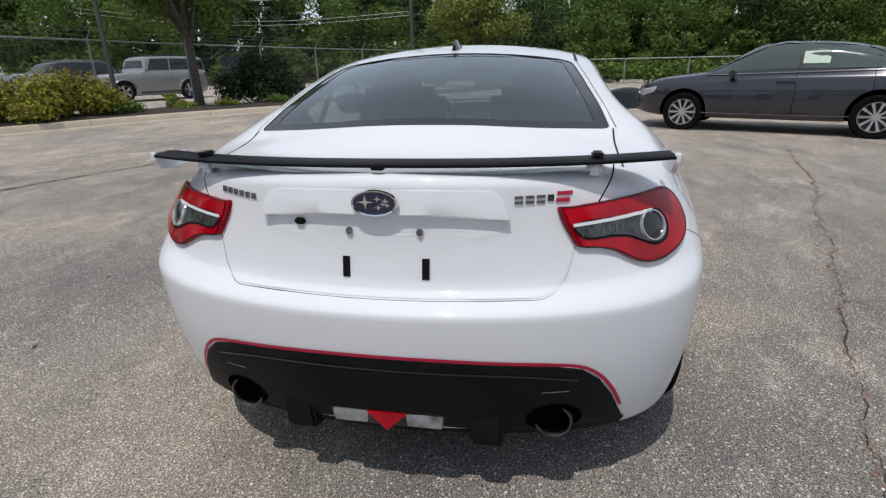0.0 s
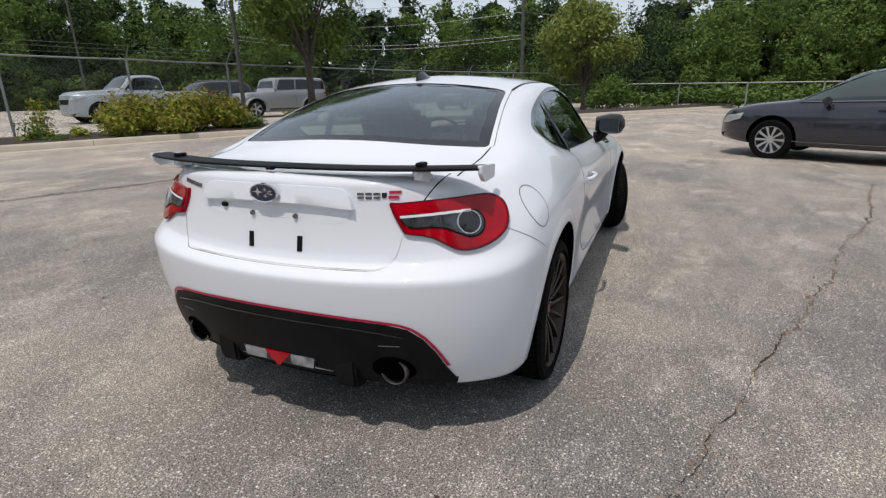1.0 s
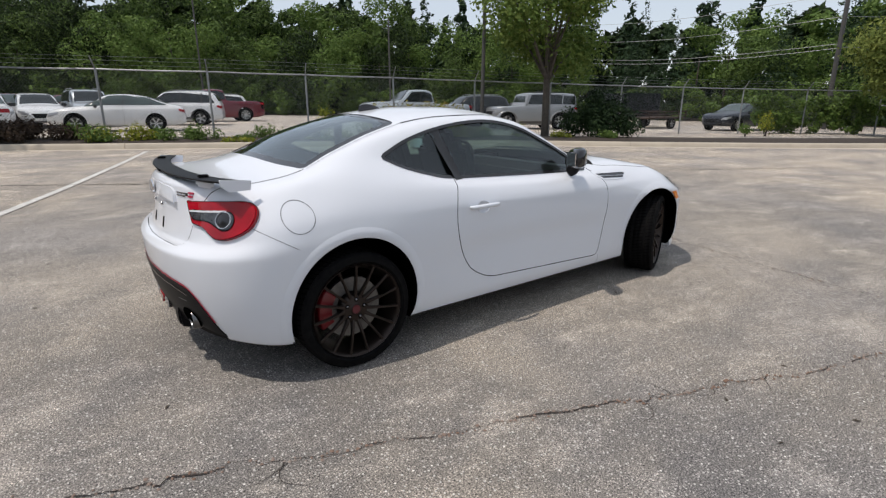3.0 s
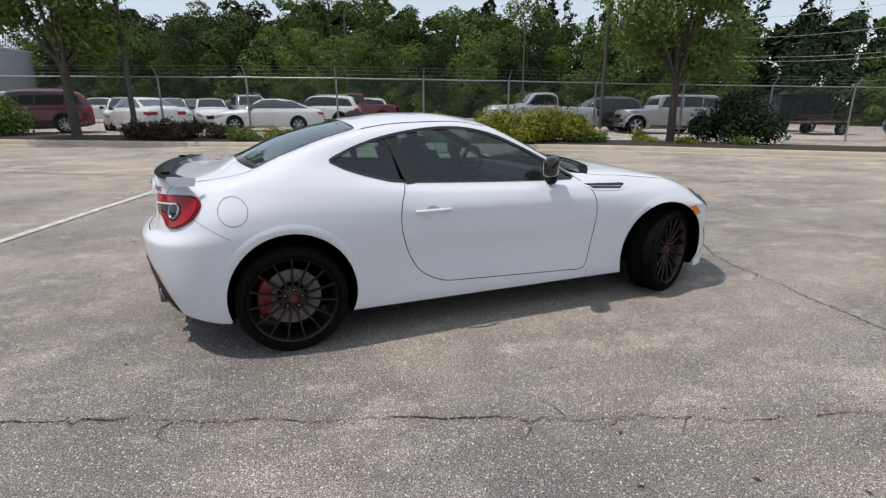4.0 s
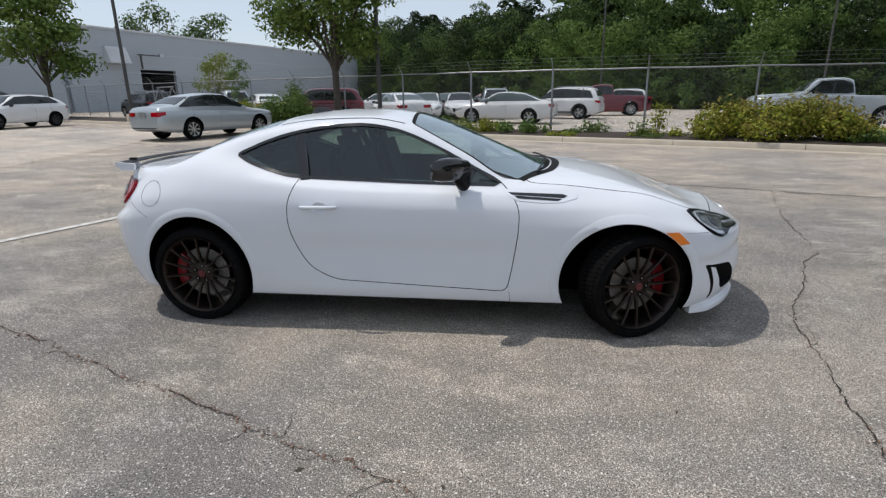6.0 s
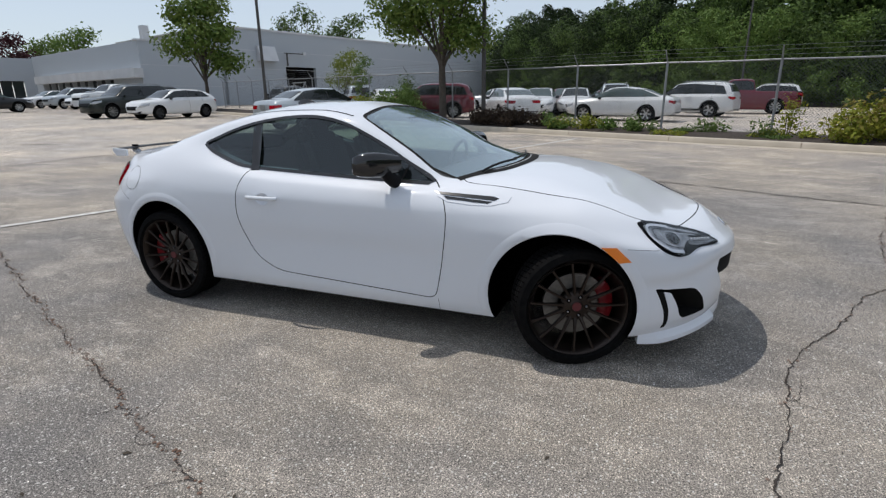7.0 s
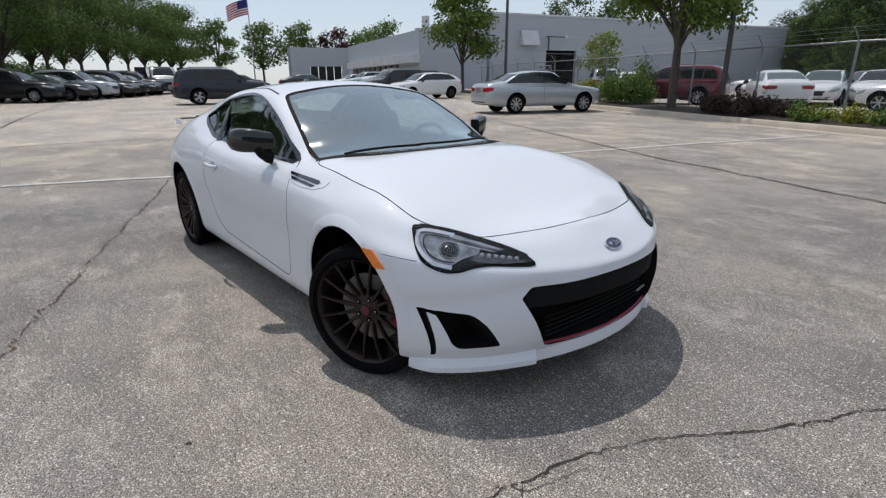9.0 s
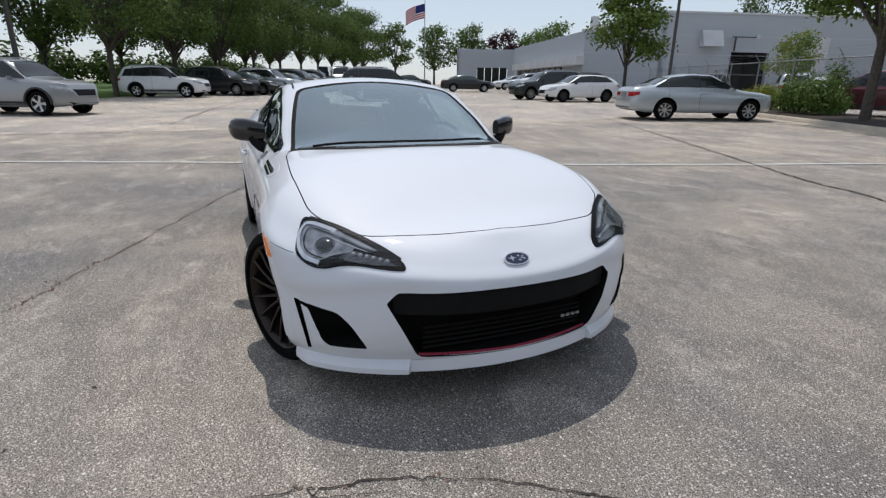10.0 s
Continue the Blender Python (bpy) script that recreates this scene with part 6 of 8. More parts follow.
# woodland belt behind the yard
def woods():
    rnd = random.Random(5)
    line = smooth_line([(-34, 108, 0), (-21, 84, 0), (-5, 58, 0), (8, 49, 0), (22, 44, 0), (36, 36, 0), (45, 22, 0), (46, 6, 0), (42, -10, 0), (36, -24, 0), (26, -40, 0)], 10)
    green, pale, dark, fir, bm = [], [], [], [], bmesh.new()
    n = 0
    for row, (back, step) in enumerate(((-1.5, 1.5), (0, 2.3), (4.5, 2.6), (9.5, 3.0), (15, 3.2), (20, 3.2))):
        run, nxt = 0.0, 0.0
        for a, c in zip(line, line[1:]):
            d = (c - a).normalized()
            out = Vector((-d.y, d.x, 0))
            seg = (c - a).length
            while nxt < run + seg:
                p = a + d * (nxt - run) + out * (back + rnd.uniform(-1.2, 1.2))
                side_x = p.x > 30
                if side_x and 0 < row < 4 and rnd.random() < .2:
                    nxt += step
                    continue
                tall = (rnd.uniform(1.6, 3.4), rnd.uniform(6.0, 8.5), rnd.uniform(8.2, 10.5), rnd.uniform(9.0, 11.0), rnd.uniform(9.0, 11.5), rnd.uniform(8.5, 11.0))[row]
                h = tall * (1.07 if side_x and row else 1.0) * (.62 if side_x and 1 < p.y < 10 else .95 if side_x and p.y < 10 else 1.0)
                if p.x < 2 and row:
                    h *= 1.19 if p.x > -15 else 1.5
                if 5 < p.x < 32 and row > 1 and p.y > 25:
                    h *= 1.23
                r = rnd.uniform(2.1, 3.0) if row else rnd.uniform(1.0, 1.5)
                z0 = gz(p.x, p.y)
                conif = row > 0 and side_x and p.y > -4 and rnd.random() < .35
                blobs = []
                if conif:
                    for k in range(12):
                        t = k / 11
                        blobs.append(((p.x + rnd.uniform(-.3, .3), p.y + rnd.uniform(-.3, .3), z0 + .6 + (h + 1.6) * t), (r * 1.1 * (1.08 - t), r * 1.1 * (1.08 - t), .6)))
                else:
                    m = 13 if row else 6
                    for k in range(m):
                        t = .03 + .90 * (k + rnd.random()) / m
                        rr = r * math.sin(math.pi * (.22 + .70 * t)) * .9 * rnd.uniform(.5, 1)
                        a2 = rnd.uniform(0, 6.28)
                        q = r * rnd.uniform(.38, .62)
                        blobs.append(((p.x + rr * math.cos(a2), p.y + rr * math.sin(a2), z0 + h * t), (q, q, q * .62)))
                cloud = leaf_cloud(blobs, (900, 4600, 3400, 2000, 1500, 1300)[row], (.11, .115, .15, .26, .46, .62)[row], 1000 + n, shell=.70)
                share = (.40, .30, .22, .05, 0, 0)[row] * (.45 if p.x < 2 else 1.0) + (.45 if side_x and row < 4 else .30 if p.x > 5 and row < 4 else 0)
                # back rows and a random share in front take the shade-darkened leaves
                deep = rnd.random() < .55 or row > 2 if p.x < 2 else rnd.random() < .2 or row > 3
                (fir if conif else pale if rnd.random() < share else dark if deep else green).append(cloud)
                if row > 1:
                    bm_tube(bm, [(p.x, p.y, z0 - .2), (p.x + rnd.uniform(-.2, .2), p.y, z0 + h * .6)], [.13, .05], 5, False)
                n += 1
                nxt += step * rnd.uniform(.8, 1.25)
            run += seg
    verts, faces = [], []
    for i, p in enumerate(line):
        d = (line[min(i + 1, len(line) - 1)] - line[max(i - 1, 0)]).normalized()
        out = Vector((-d.y, d.x, 0))
        for back in (-2.6, 3, 12, 40):
            q = p + out * back
            verts.append((q.x, q.y, gz(q.x, q.y) + .05))
    faces = [(4 * i + j, 4 * i + 4 + j, 4 * i + 5 + j, 4 * i + 1 + j) for i in range(len(line) - 1) for j in range(3)]
    tagged(new("forest_floor", mesh_from("forest_floor", verts, faces, MULCH)), "dark leaf litter under the woodland", "ground", kind="structure")
    woodland = thing("woodland", "dense green woodland belt behind the yard", "woods", kind="stuff")
    part_mesh("foliage", leaves_mesh("foliage", green, LEAF_WOOD), woodland)
    part_mesh("pale_foliage", leaves_mesh("pale_foliage", pale, LEAF_WOOD2), woodland)
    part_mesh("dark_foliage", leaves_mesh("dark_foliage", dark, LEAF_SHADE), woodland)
    part_mesh("needles", leaves_mesh("needles", fir or [leaf_cloud([((45, 5, 3), (1, 1, 3))], 10, .2, 1)], LEAF_FIR), woodland)
    part("trunks", bm, BARK, woodland)
    # ivy grown over the far part of the fence
    rn = random.Random(8)
    blobs = []
    for k in range(90):
        x = 25.8 + 5.2 * rn.random()
        y = float(np.interp(x, [p[0] for p in FENCE], [p[1] for p in FENCE])) + rn.uniform(.1, .5)
        blobs.append(((x, y, gz(x, y) + rn.uniform(.25, 1.75)), (rn.uniform(.35, .6), .28, rn.uniform(.25, .45))))
    ivy = thing("ivy_hedge", "ivy and scrub grown along the chain-link fence", "hedge", kind="stuff")
    part_mesh("ivy_leaves", leaves_mesh("ivy_leaves", [leaf_cloud(blobs, 13000, .085, 77, shell=.6)], LEAF_WOOD2), ivy)
    blobs = []
    for k in range(40):
        t = k / 39
        x, y = 33 - 1.5 * t, 4.0 - 22 * t
        blobs.append(((x, y, gz(x, y) + rn.uniform(.3, .9)), (rn.uniform(.5, .9), .7, rn.uniform(.4, .7))))
    hedge = thing("ivy_hedge", "low green hedge behind the rail fence", "hedge", kind="stuff")
    part_mesh("hedge_leaves", leaves_mesh("hedge_leaves", [leaf_cloud(blobs, 7000, .12, 78, shell=.5)], LEAF_WOOD2), hedge)


woods()


# shrubs in the bed
def shrub(name, at, radii, count, size, leaf, label, seed, second=None):
    x, y = at
    rnd = random.Random(seed)
    ob = thing(name, label, "shrub", (x, y, gz(x, y) + .12))
    blobs = []
    rx, ry, rz, turn = radii
    n = max(4, int(rx * ry * 13))
    for k in range(n):
        a, q = rnd.uniform(0, 6.28), rnd.random() ** .5
        px, py = rx * q * math.cos(a), ry * q * math.sin(a)
        c, s = math.cos(turn), math.sin(turn)
        h = rz * (1 - .45 * q * q) * rnd.uniform(.8, 1.1)
        blobs.append(((px * c - py * s, px * s + py * c, h * .52), (.34 * min(rx, ry) + .18, .34 * min(rx, ry) + .18, h * .50)))
    part_mesh("leaves", leaves_mesh("leaves", [leaf_cloud(blobs, count, size, seed, shell=.5)], leaf), ob)
    if second:
        part_mesh("tip_leaves", leaves_mesh("tip_leaves", [leaf_cloud([((c[0], c[1], c[2] + r[2] * .25), r) for c, r in blobs], count // 3, size, seed + 1, shell=.8)], second), ob)
    bm = bmesh.new()
    for c, r in blobs[:10]:
        bm_tube(bm, [(c[0] * .3, c[1] * .3, -.1), (c[0], c[1], c[2])], [.015, .006], 5, False)
    part("stems", bm, STEM_TWIG, ob)
    return ob


shrub("shrub", (7.2, 11.7), (2.1, .9, 1.2, -.4), 12000, .055, LEAF_YELLOW, "large yellow-green shrub with rusty tips in mulch", 5, LEAF_RUST)
shrub("shrub", (14.2, 9.2), (1.5, 1.0, 1.75, -.5), 10500, .055, LEAF_DARK, "dense dark green shrub in mulch", 6)
shrub("shrub", (27.3, 1.9), (1.1, .9, 1.9, .8), 6000, .07, LEAF_WOOD2, "tall leafy green shrub at the fence", 15)
shrub("shrub", (-3.3, 15.3), (1.9, .7, .75, -.45), 5200, .05, LEAF_BROWN, "low dark purplish brown shrub in mulch", 7)
shrub("shrub", (-9.2, 18.2), (1.4, .9, 1.5, -.4), 5200, .06, LEAF_WOOD2, "overgrown green bush at the fence", 8)
shrub("shrub", (-11.6, 19.3), (1.0, .8, 1.1, -.4), 3000, .06, LEAF_YELLOW, "yellow-green bush at the fence", 9)
shrub("shrub", (-15.4, 21.0), (1.8, .8, .8, -.4), 3000, .06, LEAF_WOOD2, "low green bush by a parked car", 10)
shrub("shrub", (-9.6, 19.9), (.7, .6, 2.3, 0), 1500, .06, LEAF_LOCUST, "tall wispy weeds at the fence", 13)
rnd = random.Random(21)
for k in range(30):
    s = rnd.uniform(0, 1)
    x = -2.0 + 13 * s
    y = 14.1 - .30 * (x + 2) + rnd.uniform(-.3, 1.3) - max(0, x - 6) * .12
    h = rnd.uniform(.18, .62)
    if 5.4 < x < 9.0:
        continue
    leaf = (LEAF_WOOD2, LEAF_YELLOW, LEAF_LOCUST)[k % 3]
    shrub("weed", (x, y), (rnd.uniform(.15, .4), rnd.uniform(.12, .3), h, 0), 260, .045, leaf, "small leafy weed growing in the mulch", 100 + k)
for k, (x, y, h) in enumerate([(4.9, 13.3, 1.15), (8.9, 11.0, .55), (10.0, 11.1, .5), (11.2, 10.4, .45), (12.0, 9.3, .4), (13.0, 8.3, .45), (-.3, 13.9, .5), (1.1, 13.6, .6), (23.5, 7.4, 1.15), (22.0, 7.6, .5)]):
    shrub("weed", (x, y), (.28, .25, h, 0), 420, .045, (LEAF_YELLOW, LEAF_WOOD2)[k % 2], "small leafy plant growing in the mulch", 140 + k)


# ---------- fence ----------
fence = tagged(new("chain_link_fence"), "galvanised chain-link fence with barbed wire", "fence")
FH = 2.12
tops = []
for k, (x, y) in enumerate(FENCE):
    z = gz(x, y)
    a, c = FENCE[max(k - 1, 0)], FENCE[min(k + 1, len(FENCE) - 1)]
    d = Vector((c[0] - a[0], c[1] - a[1], 0)).normalized()
    out = Vector((d.y, -d.x, 0))
    bm = bmesh.new()
    bm_tube(bm, [(x, y, z - .1), (x, y, z + FH + .02)], .034, 8)
    bm_tube(bm, [(x, y, z + FH), (x + out.x * .26, y + out.y * .26, z + FH + .34)], [.022, .016], 6)
    part("post", bm, GALV, fence)
    tops.append((Vector((x, y, z + FH)), Vector((x + out.x * .26, y + out.y * .26, z + FH + .34))))
for (a, a2), (c, c2) in zip(tops, tops[1:]):
    bm = bmesh.new()
    n = 6
    bm_tube(bm, [a.lerp(c, i / n) - Vector((0, 0, .012 * math.sin(math.pi * i / n))) for i in range(n + 1)], .024, 6, False)
    part("top_rail", bm, GALV, fence)
    bm = bmesh.new()
    for w in (.35, .7, 1.0):
        bm_tube(bm, [a.lerp(a2, w), c.lerp(c2, w)], .004, 4, False)
    part("barbed_wire", bm, GALV, fence)
    # mesh of crossing wires
    span = (c - a).length
    d = (c - a) / span
    up = Vector((0, 0, 1))
    verts, faces = [], []
    gap = .085
    k0 = -FH
    while k0 < span:
        for sgn in (1, -1):
            s0, s1 = (k0, k0 + FH) if sgn > 0 else (k0 + FH, k0)
            z0, z1 = .03, FH - .02
            lo, hi = 0.0, 1.0
            for s_a, s_b in ((s0, s1),):
                den = s_b - s_a
                t0, t1 = (0 - s_a) / den, (span - s_a) / den
                lo, hi = max(lo, min(t0, t1)), min(hi, max(t0, t1))
            if hi - lo > .02:
                w = .0022
                base = len(verts)
                for t in (lo, hi):
                    p = a + d * (s0 + (s1 - s0) * t) - up * FH + up * (z0 + (z1 - z0) * t)
                    verts += [p - d * w * 1.4, p + d * w * 1.4]
                faces.append((base, base + 1, base + 3, base + 2))
        k0 += gap
    part_mesh("wire_mesh", mesh_from("wire_mesh", verts, faces, WIRE, False), fence)

# rail fence beyond the grey sedan
rail = tagged(new("rail_fence"), "low galvanised rail fence before a hedge", "fence")
RF = [(31.0, 5.4), (31.5, 2.0), (31.6, -1.5), (31.4, -5), (30.9, -8.5), (30, -12), (29, -15.5), (27.5, -19)]
for (x, y), (x2, y2) in zip(RF, RF[1:]):
    bm = bmesh.new()
    bm_tube(bm, [(x, y, gz(x, y) - .1), (x, y, gz(x, y) + 1.45)], .04, 8)
    part("post", bm, GALV, rail)
    bm = bmesh.new()
    bm_tube(bm, [(x, y, gz(x, y) + 1.42), (x2, y2, gz(x2, y2) + 1.42)], .03, 6, False)
    part("top_rail", bm, GALV, rail)

# ---------- poles and wires ----------
def light_pole(at, h, r, label, base=True, name="light_pole", tilt=(0, 0)):
    x, y = at
    ob = thing(name, label, "pole", (x, y, gz(x, y)))
    bm = bmesh.new()
    bm_tube(bm, [(0, 0, 0), (tilt[0] * h, tilt[1] * h, h)], [r, r * .8], 10)
    part("shaft", bm, POLE, ob)
    if base:
        bm = bmesh.new()
        bm_lathe(bm, [(.0, .52), (.26, .52), (.28, .48), (.28, -.1)], axis="z", sides=20)
        part("footing", bm, CONCRETE, ob, "round concrete footing")
    return ob


light_pole((10.6, 12.0), 9.5, .07, "dark square light pole on a concrete footing", tilt=(.012, 0))
light_pole((-4.6, 16.6), 9.5, .085, "dark light pole on a concrete footing")
light_pole((-18.6, 21.0), 10.0, .085, "tall dark light pole on a lot island")
light_pole((36, 9.2), 11, .14, "weathered wooden utility pole", False, "utility_pole")
light_pole((6.5, 36), 7.5, .06, "thin grey pole at the edge of the woods", False, "utility_pole")
light_pole((20, 34), 7.5, .07, "thin grey pole at the edge of the woods", False, "utility_pole")
light_pole((-27, -9.5), 10, .12, "dark wooden pole on the verge", False, "utility_pole")
cables = tagged(new("power_line"), "thin overhead power lines", "cable")
for a, c in (((36, 9.2, 7.2), (60, -30, 8)), ((36, 9.2, 4.4), (60, -5, 7.0)), ((36, 9.2, 6.1), (60, -5, 8.4)), ((36, 9.2, 4.35), (33, 34, 5.4)), ((36, 9.2, 4.6), (33, 34, 5.7)), ((36, 9.2, 6.1), (33, 34, 6.9)), ((36, 9.2, 7.4), (33, 34, 8.2))):
    a, c = Vector(a), Vector(c)
    bm = bmesh.new()
    bm_tube(bm, [a.lerp(c, i / 12) - Vector((0, 0, .8 * math.sin(math.pi * i / 12))) for i in range(13)], .012, 5, False)
    part("wire", bm, GALV, cables)

# flag
fx, fy = -72, 26.9
flagpole = thing("flagpole", "tall grey flagpole flying a striped flag", "flagpole", (fx, fy, gz(fx, fy)))
bm = bmesh.new()
bm_tube(bm, [(0, 0, 0), (0, 0, 11.5)], [.10, .05], 8)
part("shaft", bm, GALV, flagpole)
FLAG_RED = mat("flag_red", (.50, .02, .04), .8, noise_scale=4, amount=.2)
FLAG_WHITE = mat("flag_white", (.75, .74, .74), .8, noise_scale=4, amount=.1)
FLAG_BLUE = mat("flag_blue", (.02, .03, .16), .8, noise_scale=4, amount=.2)
verts, faces, idx = [], [], []
for i in range(15):
    for j in range(14):
        u, v = i / 14, j / 13
        verts.append((-.35 * u * 3.0 + .12 * math.sin(7 * u + v), -2.6 * u - .18 * math.sin(6 * u), 11.1 - 1.9 * v - 1.2 * u * u - .15 * math.sin(5 * u)))
for i in range(14):
    for j in range(13):
        faces.append((14 * i + j, 14 * i + j + 1, 14 * i + 15 + j, 14 * i + 14 + j))
        idx.append(2 if i < 6 and j < 7 else j % 2)
me = mesh_from("cloth", verts, faces, FLAG_RED)
me.materials.append(FLAG_WHITE), me.materials.append(FLAG_BLUE)
for p, k in zip(me.polygons, idx):
    p.material_index = k
part_mesh("cloth", me, flagpole, "red and white striped cloth with a blue corner")

# ---------- building ----------
bld = tagged(new("dealership_building"), "pale grey flat-roofed service building", "building")
ROOF = mat("roof_membrane", (.42, .42, .41), .9, noise_scale=1, amount=.4)
# near black holds the shade of the open bay in its colour
DARK_OPEN = mat("shaded_interior", (.015, .016, .018), .7, noise_scale=2, amount=.5)
WINDOW = mat("shop_glass", (.03, .035, .04), .08, coat=.5, noise_scale=.5, amount=.4)
WALL2 = mat("white_fascia", (.60, .61, .63), .7, noise_scale=.8, amount=.3)
A0, B0, C0 = Vector((-41.1, 32.0, 0)), Vector((-25.6, 84.3, 0)), Vector((-68, 39.4, 0))
dv = (B0 - A0).normalized()
nv = Vector((dv.y, -dv.x, 0))          # towards the lot
wv = (C0 - A0).normalized()
mv = Vector((-wv.y, wv.x, 0))
if mv.dot(Vector((0, -1, 0))) < 0:
    mv = -mv


def wall_slab(name, a, d, n, s0, s1, z0, z1, thick, material, proud=0.0, parent=bld, label=""):
    bm = bmesh.new()
    p, q = a + d * s0 + n * proud, a + d * s1 + n * proud
    lo = [p, q, q - n * thick, p - n * thick]
    v = [bm.verts.new((c.x, c.y, z)) for z in (z0, z1) for c in lo]
    for f in ((0, 1, 2, 3), (7, 6, 5, 4), (0, 4, 5, 1), (1, 5, 6, 2), (2, 6, 7, 3), (3, 7, 4, 0)):
        bm.faces.new([v[i] for i in f])
    bmesh.ops.recalc_face_normals(bm, faces=bm.faces)
    return part(name, bm, material, parent, label, False)


TOP = 8.2
HALL = 7.0           # where the tall hall begins along the wall
for s0, s1, z0, z1 in ((0, HALL, 0, 6.4), (HALL, 15.2, 0, TOP), (15.2, 19.3, 4.75, TOP), (19.3, 54.5, 0, TOP)):
    wall_slab("wall", A0, dv, nv, s0, s1, z0, z1, .4, WALL)
# bay surfaces, floor too, coloured as deep shade
wall_slab("garage_back", A0, dv, nv, 14.7, 19.8, 0, 5.0, .2, DARK_OPEN, -4.0, label="open garage bay with shade painted in near black")
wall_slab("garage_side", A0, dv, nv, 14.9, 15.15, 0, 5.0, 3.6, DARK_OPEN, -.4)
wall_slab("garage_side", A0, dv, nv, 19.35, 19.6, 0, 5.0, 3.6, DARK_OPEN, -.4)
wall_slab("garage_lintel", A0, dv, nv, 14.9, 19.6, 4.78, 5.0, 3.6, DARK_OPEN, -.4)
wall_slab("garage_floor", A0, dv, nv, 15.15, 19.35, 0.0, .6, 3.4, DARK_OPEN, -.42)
for k in range(3):
    wall_slab("wall_band", A0, dv, nv, HALL if k == 2 else 0, 54.5, 2.6 + 1.8 * k, 2.63 + 1.8 * k, .05, WALL2, .02)
wall_slab("roof_edge", A0, dv, nv, -.2, HALL - .2, 6.4, 6.55, .6, WALL2, .08)
wall_slab("roof_edge", A0, dv, nv, HALL - .2, 54.7, TOP, TOP + .18, .6, WALL2, .08)
wall_slab("white_panel", A0, dv, nv, 23.7, 25.6, 3.0, 6.3, .1, WALL2, .06, label="white wall panel")
hoodv = wall_slab("vent_hood", A0, dv, nv, 11.7, 13.8, 5.2, 6.7, .9, WALL2, .9, label="sloped metal vent hood")
for v in hoodv.data.vertices:
    if v.co.z > 6 and (Vector((v.co.x, v.co.y, 0)) - A0).dot(nv) > .5:
        v.co -= nv * .6
wall_slab("bracket_post", A0, dv, nv, 15.1, 15.23, 4.8, 6.15, .12, POLE, .5)
wall_slab("wall_lamp", A0, dv, nv, 17.1, 17.45, 6.0, 6.3, .3, WALL2, .8, label="pale wall lamp head")
wall_slab("bracket", A0, dv, nv, 14.7, 17.2, 6.05, 6.15, .12, POLE, .7, label="wall lamp bracket")
wall_slab("roof", A0, dv, nv, HALL, 54.5, TOP - .1, TOP, 22, ROOF, -.4)
wall_slab("side_wall", B0, -nv, dv, 0, 22, 0, TOP, .4, WALL)
wall_slab("side_wall", A0 + dv * HALL, -nv, -dv, 0, 22, 0, TOP, .4, WALL, -.7)
# showroom wing
for s0, s1, z0, z1 in ((0, 6.0, 0, 6.4), (6.0, 25.2, 3.4, 6.4), (25.2, 27.4, 0, 6.4)):
    wall_slab("wing_wall", A0, wv, mv, s0, s1, z0, z1, .35, WALL)
wall_slab("fascia", A0, wv, mv, -.3, 25.2, 3.3, 4.1, .8, WALL2, .8, label="white projecting fascia")
for k in range(9):
    wall_slab("shop_window", A0, wv, mv, 6.1 + 2.12 * k, 8.05 + 2.12 * k, 0, 3.35, .1, WINDOW, -.5)
    wall_slab("column", A0, wv, mv, 8.05 + 2.12 * k, 8.22 + 2.12 * k, 0, 3.35, .5, WALL, -.1)
wall_slab("wing_roof", A0, wv, mv, 0, 27.4, 6.2, 6.4, 20, ROOF, -.3)
wall_slab("wing_roof", A0, dv, nv, .3, HALL, 6.2, 6.38, 12, ROOF, -.4)
wall_slab("chimney", A0, wv, mv, .9, 1.5, 6.3, 7.8, .6, WALL2, -1.0, label="short roof vent stack")
# low entrance building
low = tagged(new("entrance_building"), "low grey entrance building with a glass front", "building")
L0 = Vector((-76.5, 34.0, 0))
lv = Vector((.46, .89, 0)).normalized()
ln = Vector((lv.y, -lv.x, 0))
for s0, s1, z0, z1 in ((0, 3.2, 0, 6.6), (3.2, 8.0, 3.9, 6.6), (8.0, 9.6, 0, 6.6)):
    wall_slab("wall", L0, lv, ln, s0, s1, z0, z1, .4, WALL, 0, low)
for k in range(4):
    wall_slab("glass_pane", L0, lv, ln, 3.25 + 1.19 * k, 4.35 + 1.19 * k, 0, 3.9, .1, WINDOW, -.4, low)
wall_slab("side_wall", L0, -ln, -lv, 0, 14, 0, 6.6, .4, WALL, 0, low)
wall_slab("roof", L0, lv, ln, 0, 9.6, 6.45, 6.6, 14, ROOF, -.3, low)
# grass verge
gl = [(-20, -12.4), (-29, -7.4), (-45, -.6), (-60, 6.6), (-80, 16), (-110, 30)]
verts, faces = [], []
for x, y in gl:
    for a, h in ((0, .02), (.2, .14), (3, .2), (8, .25), (30, .3)):
        verts.append((x, y - a, gz(x, y - a) + h))
for i in range(len(gl) - 1):
    for j in range(4):
        a = 5 * i + j
        faces.append((a, a + 1, a + 6, a + 5))
tagged(new("verge", mesh_from("verge", verts, faces, GRASS)), "mown grass verge beside the lot", "grass", kind="structure")
hed = thing("far_hedge", "distant dark hedge beyond the verge", "hedge", kind="stuff")
blobs = []
rn = random.Random(3)
for k in range(90):
    x = -18 - 1.0 * k
    y = -26 + .36 * k + rn.uniform(-1, 1)
    blobs.append(((x, y, gz(x, y) + rn.uniform(.8, 2.6)), (1.7, 1.5, rn.uniform(1.1, 2.2))))
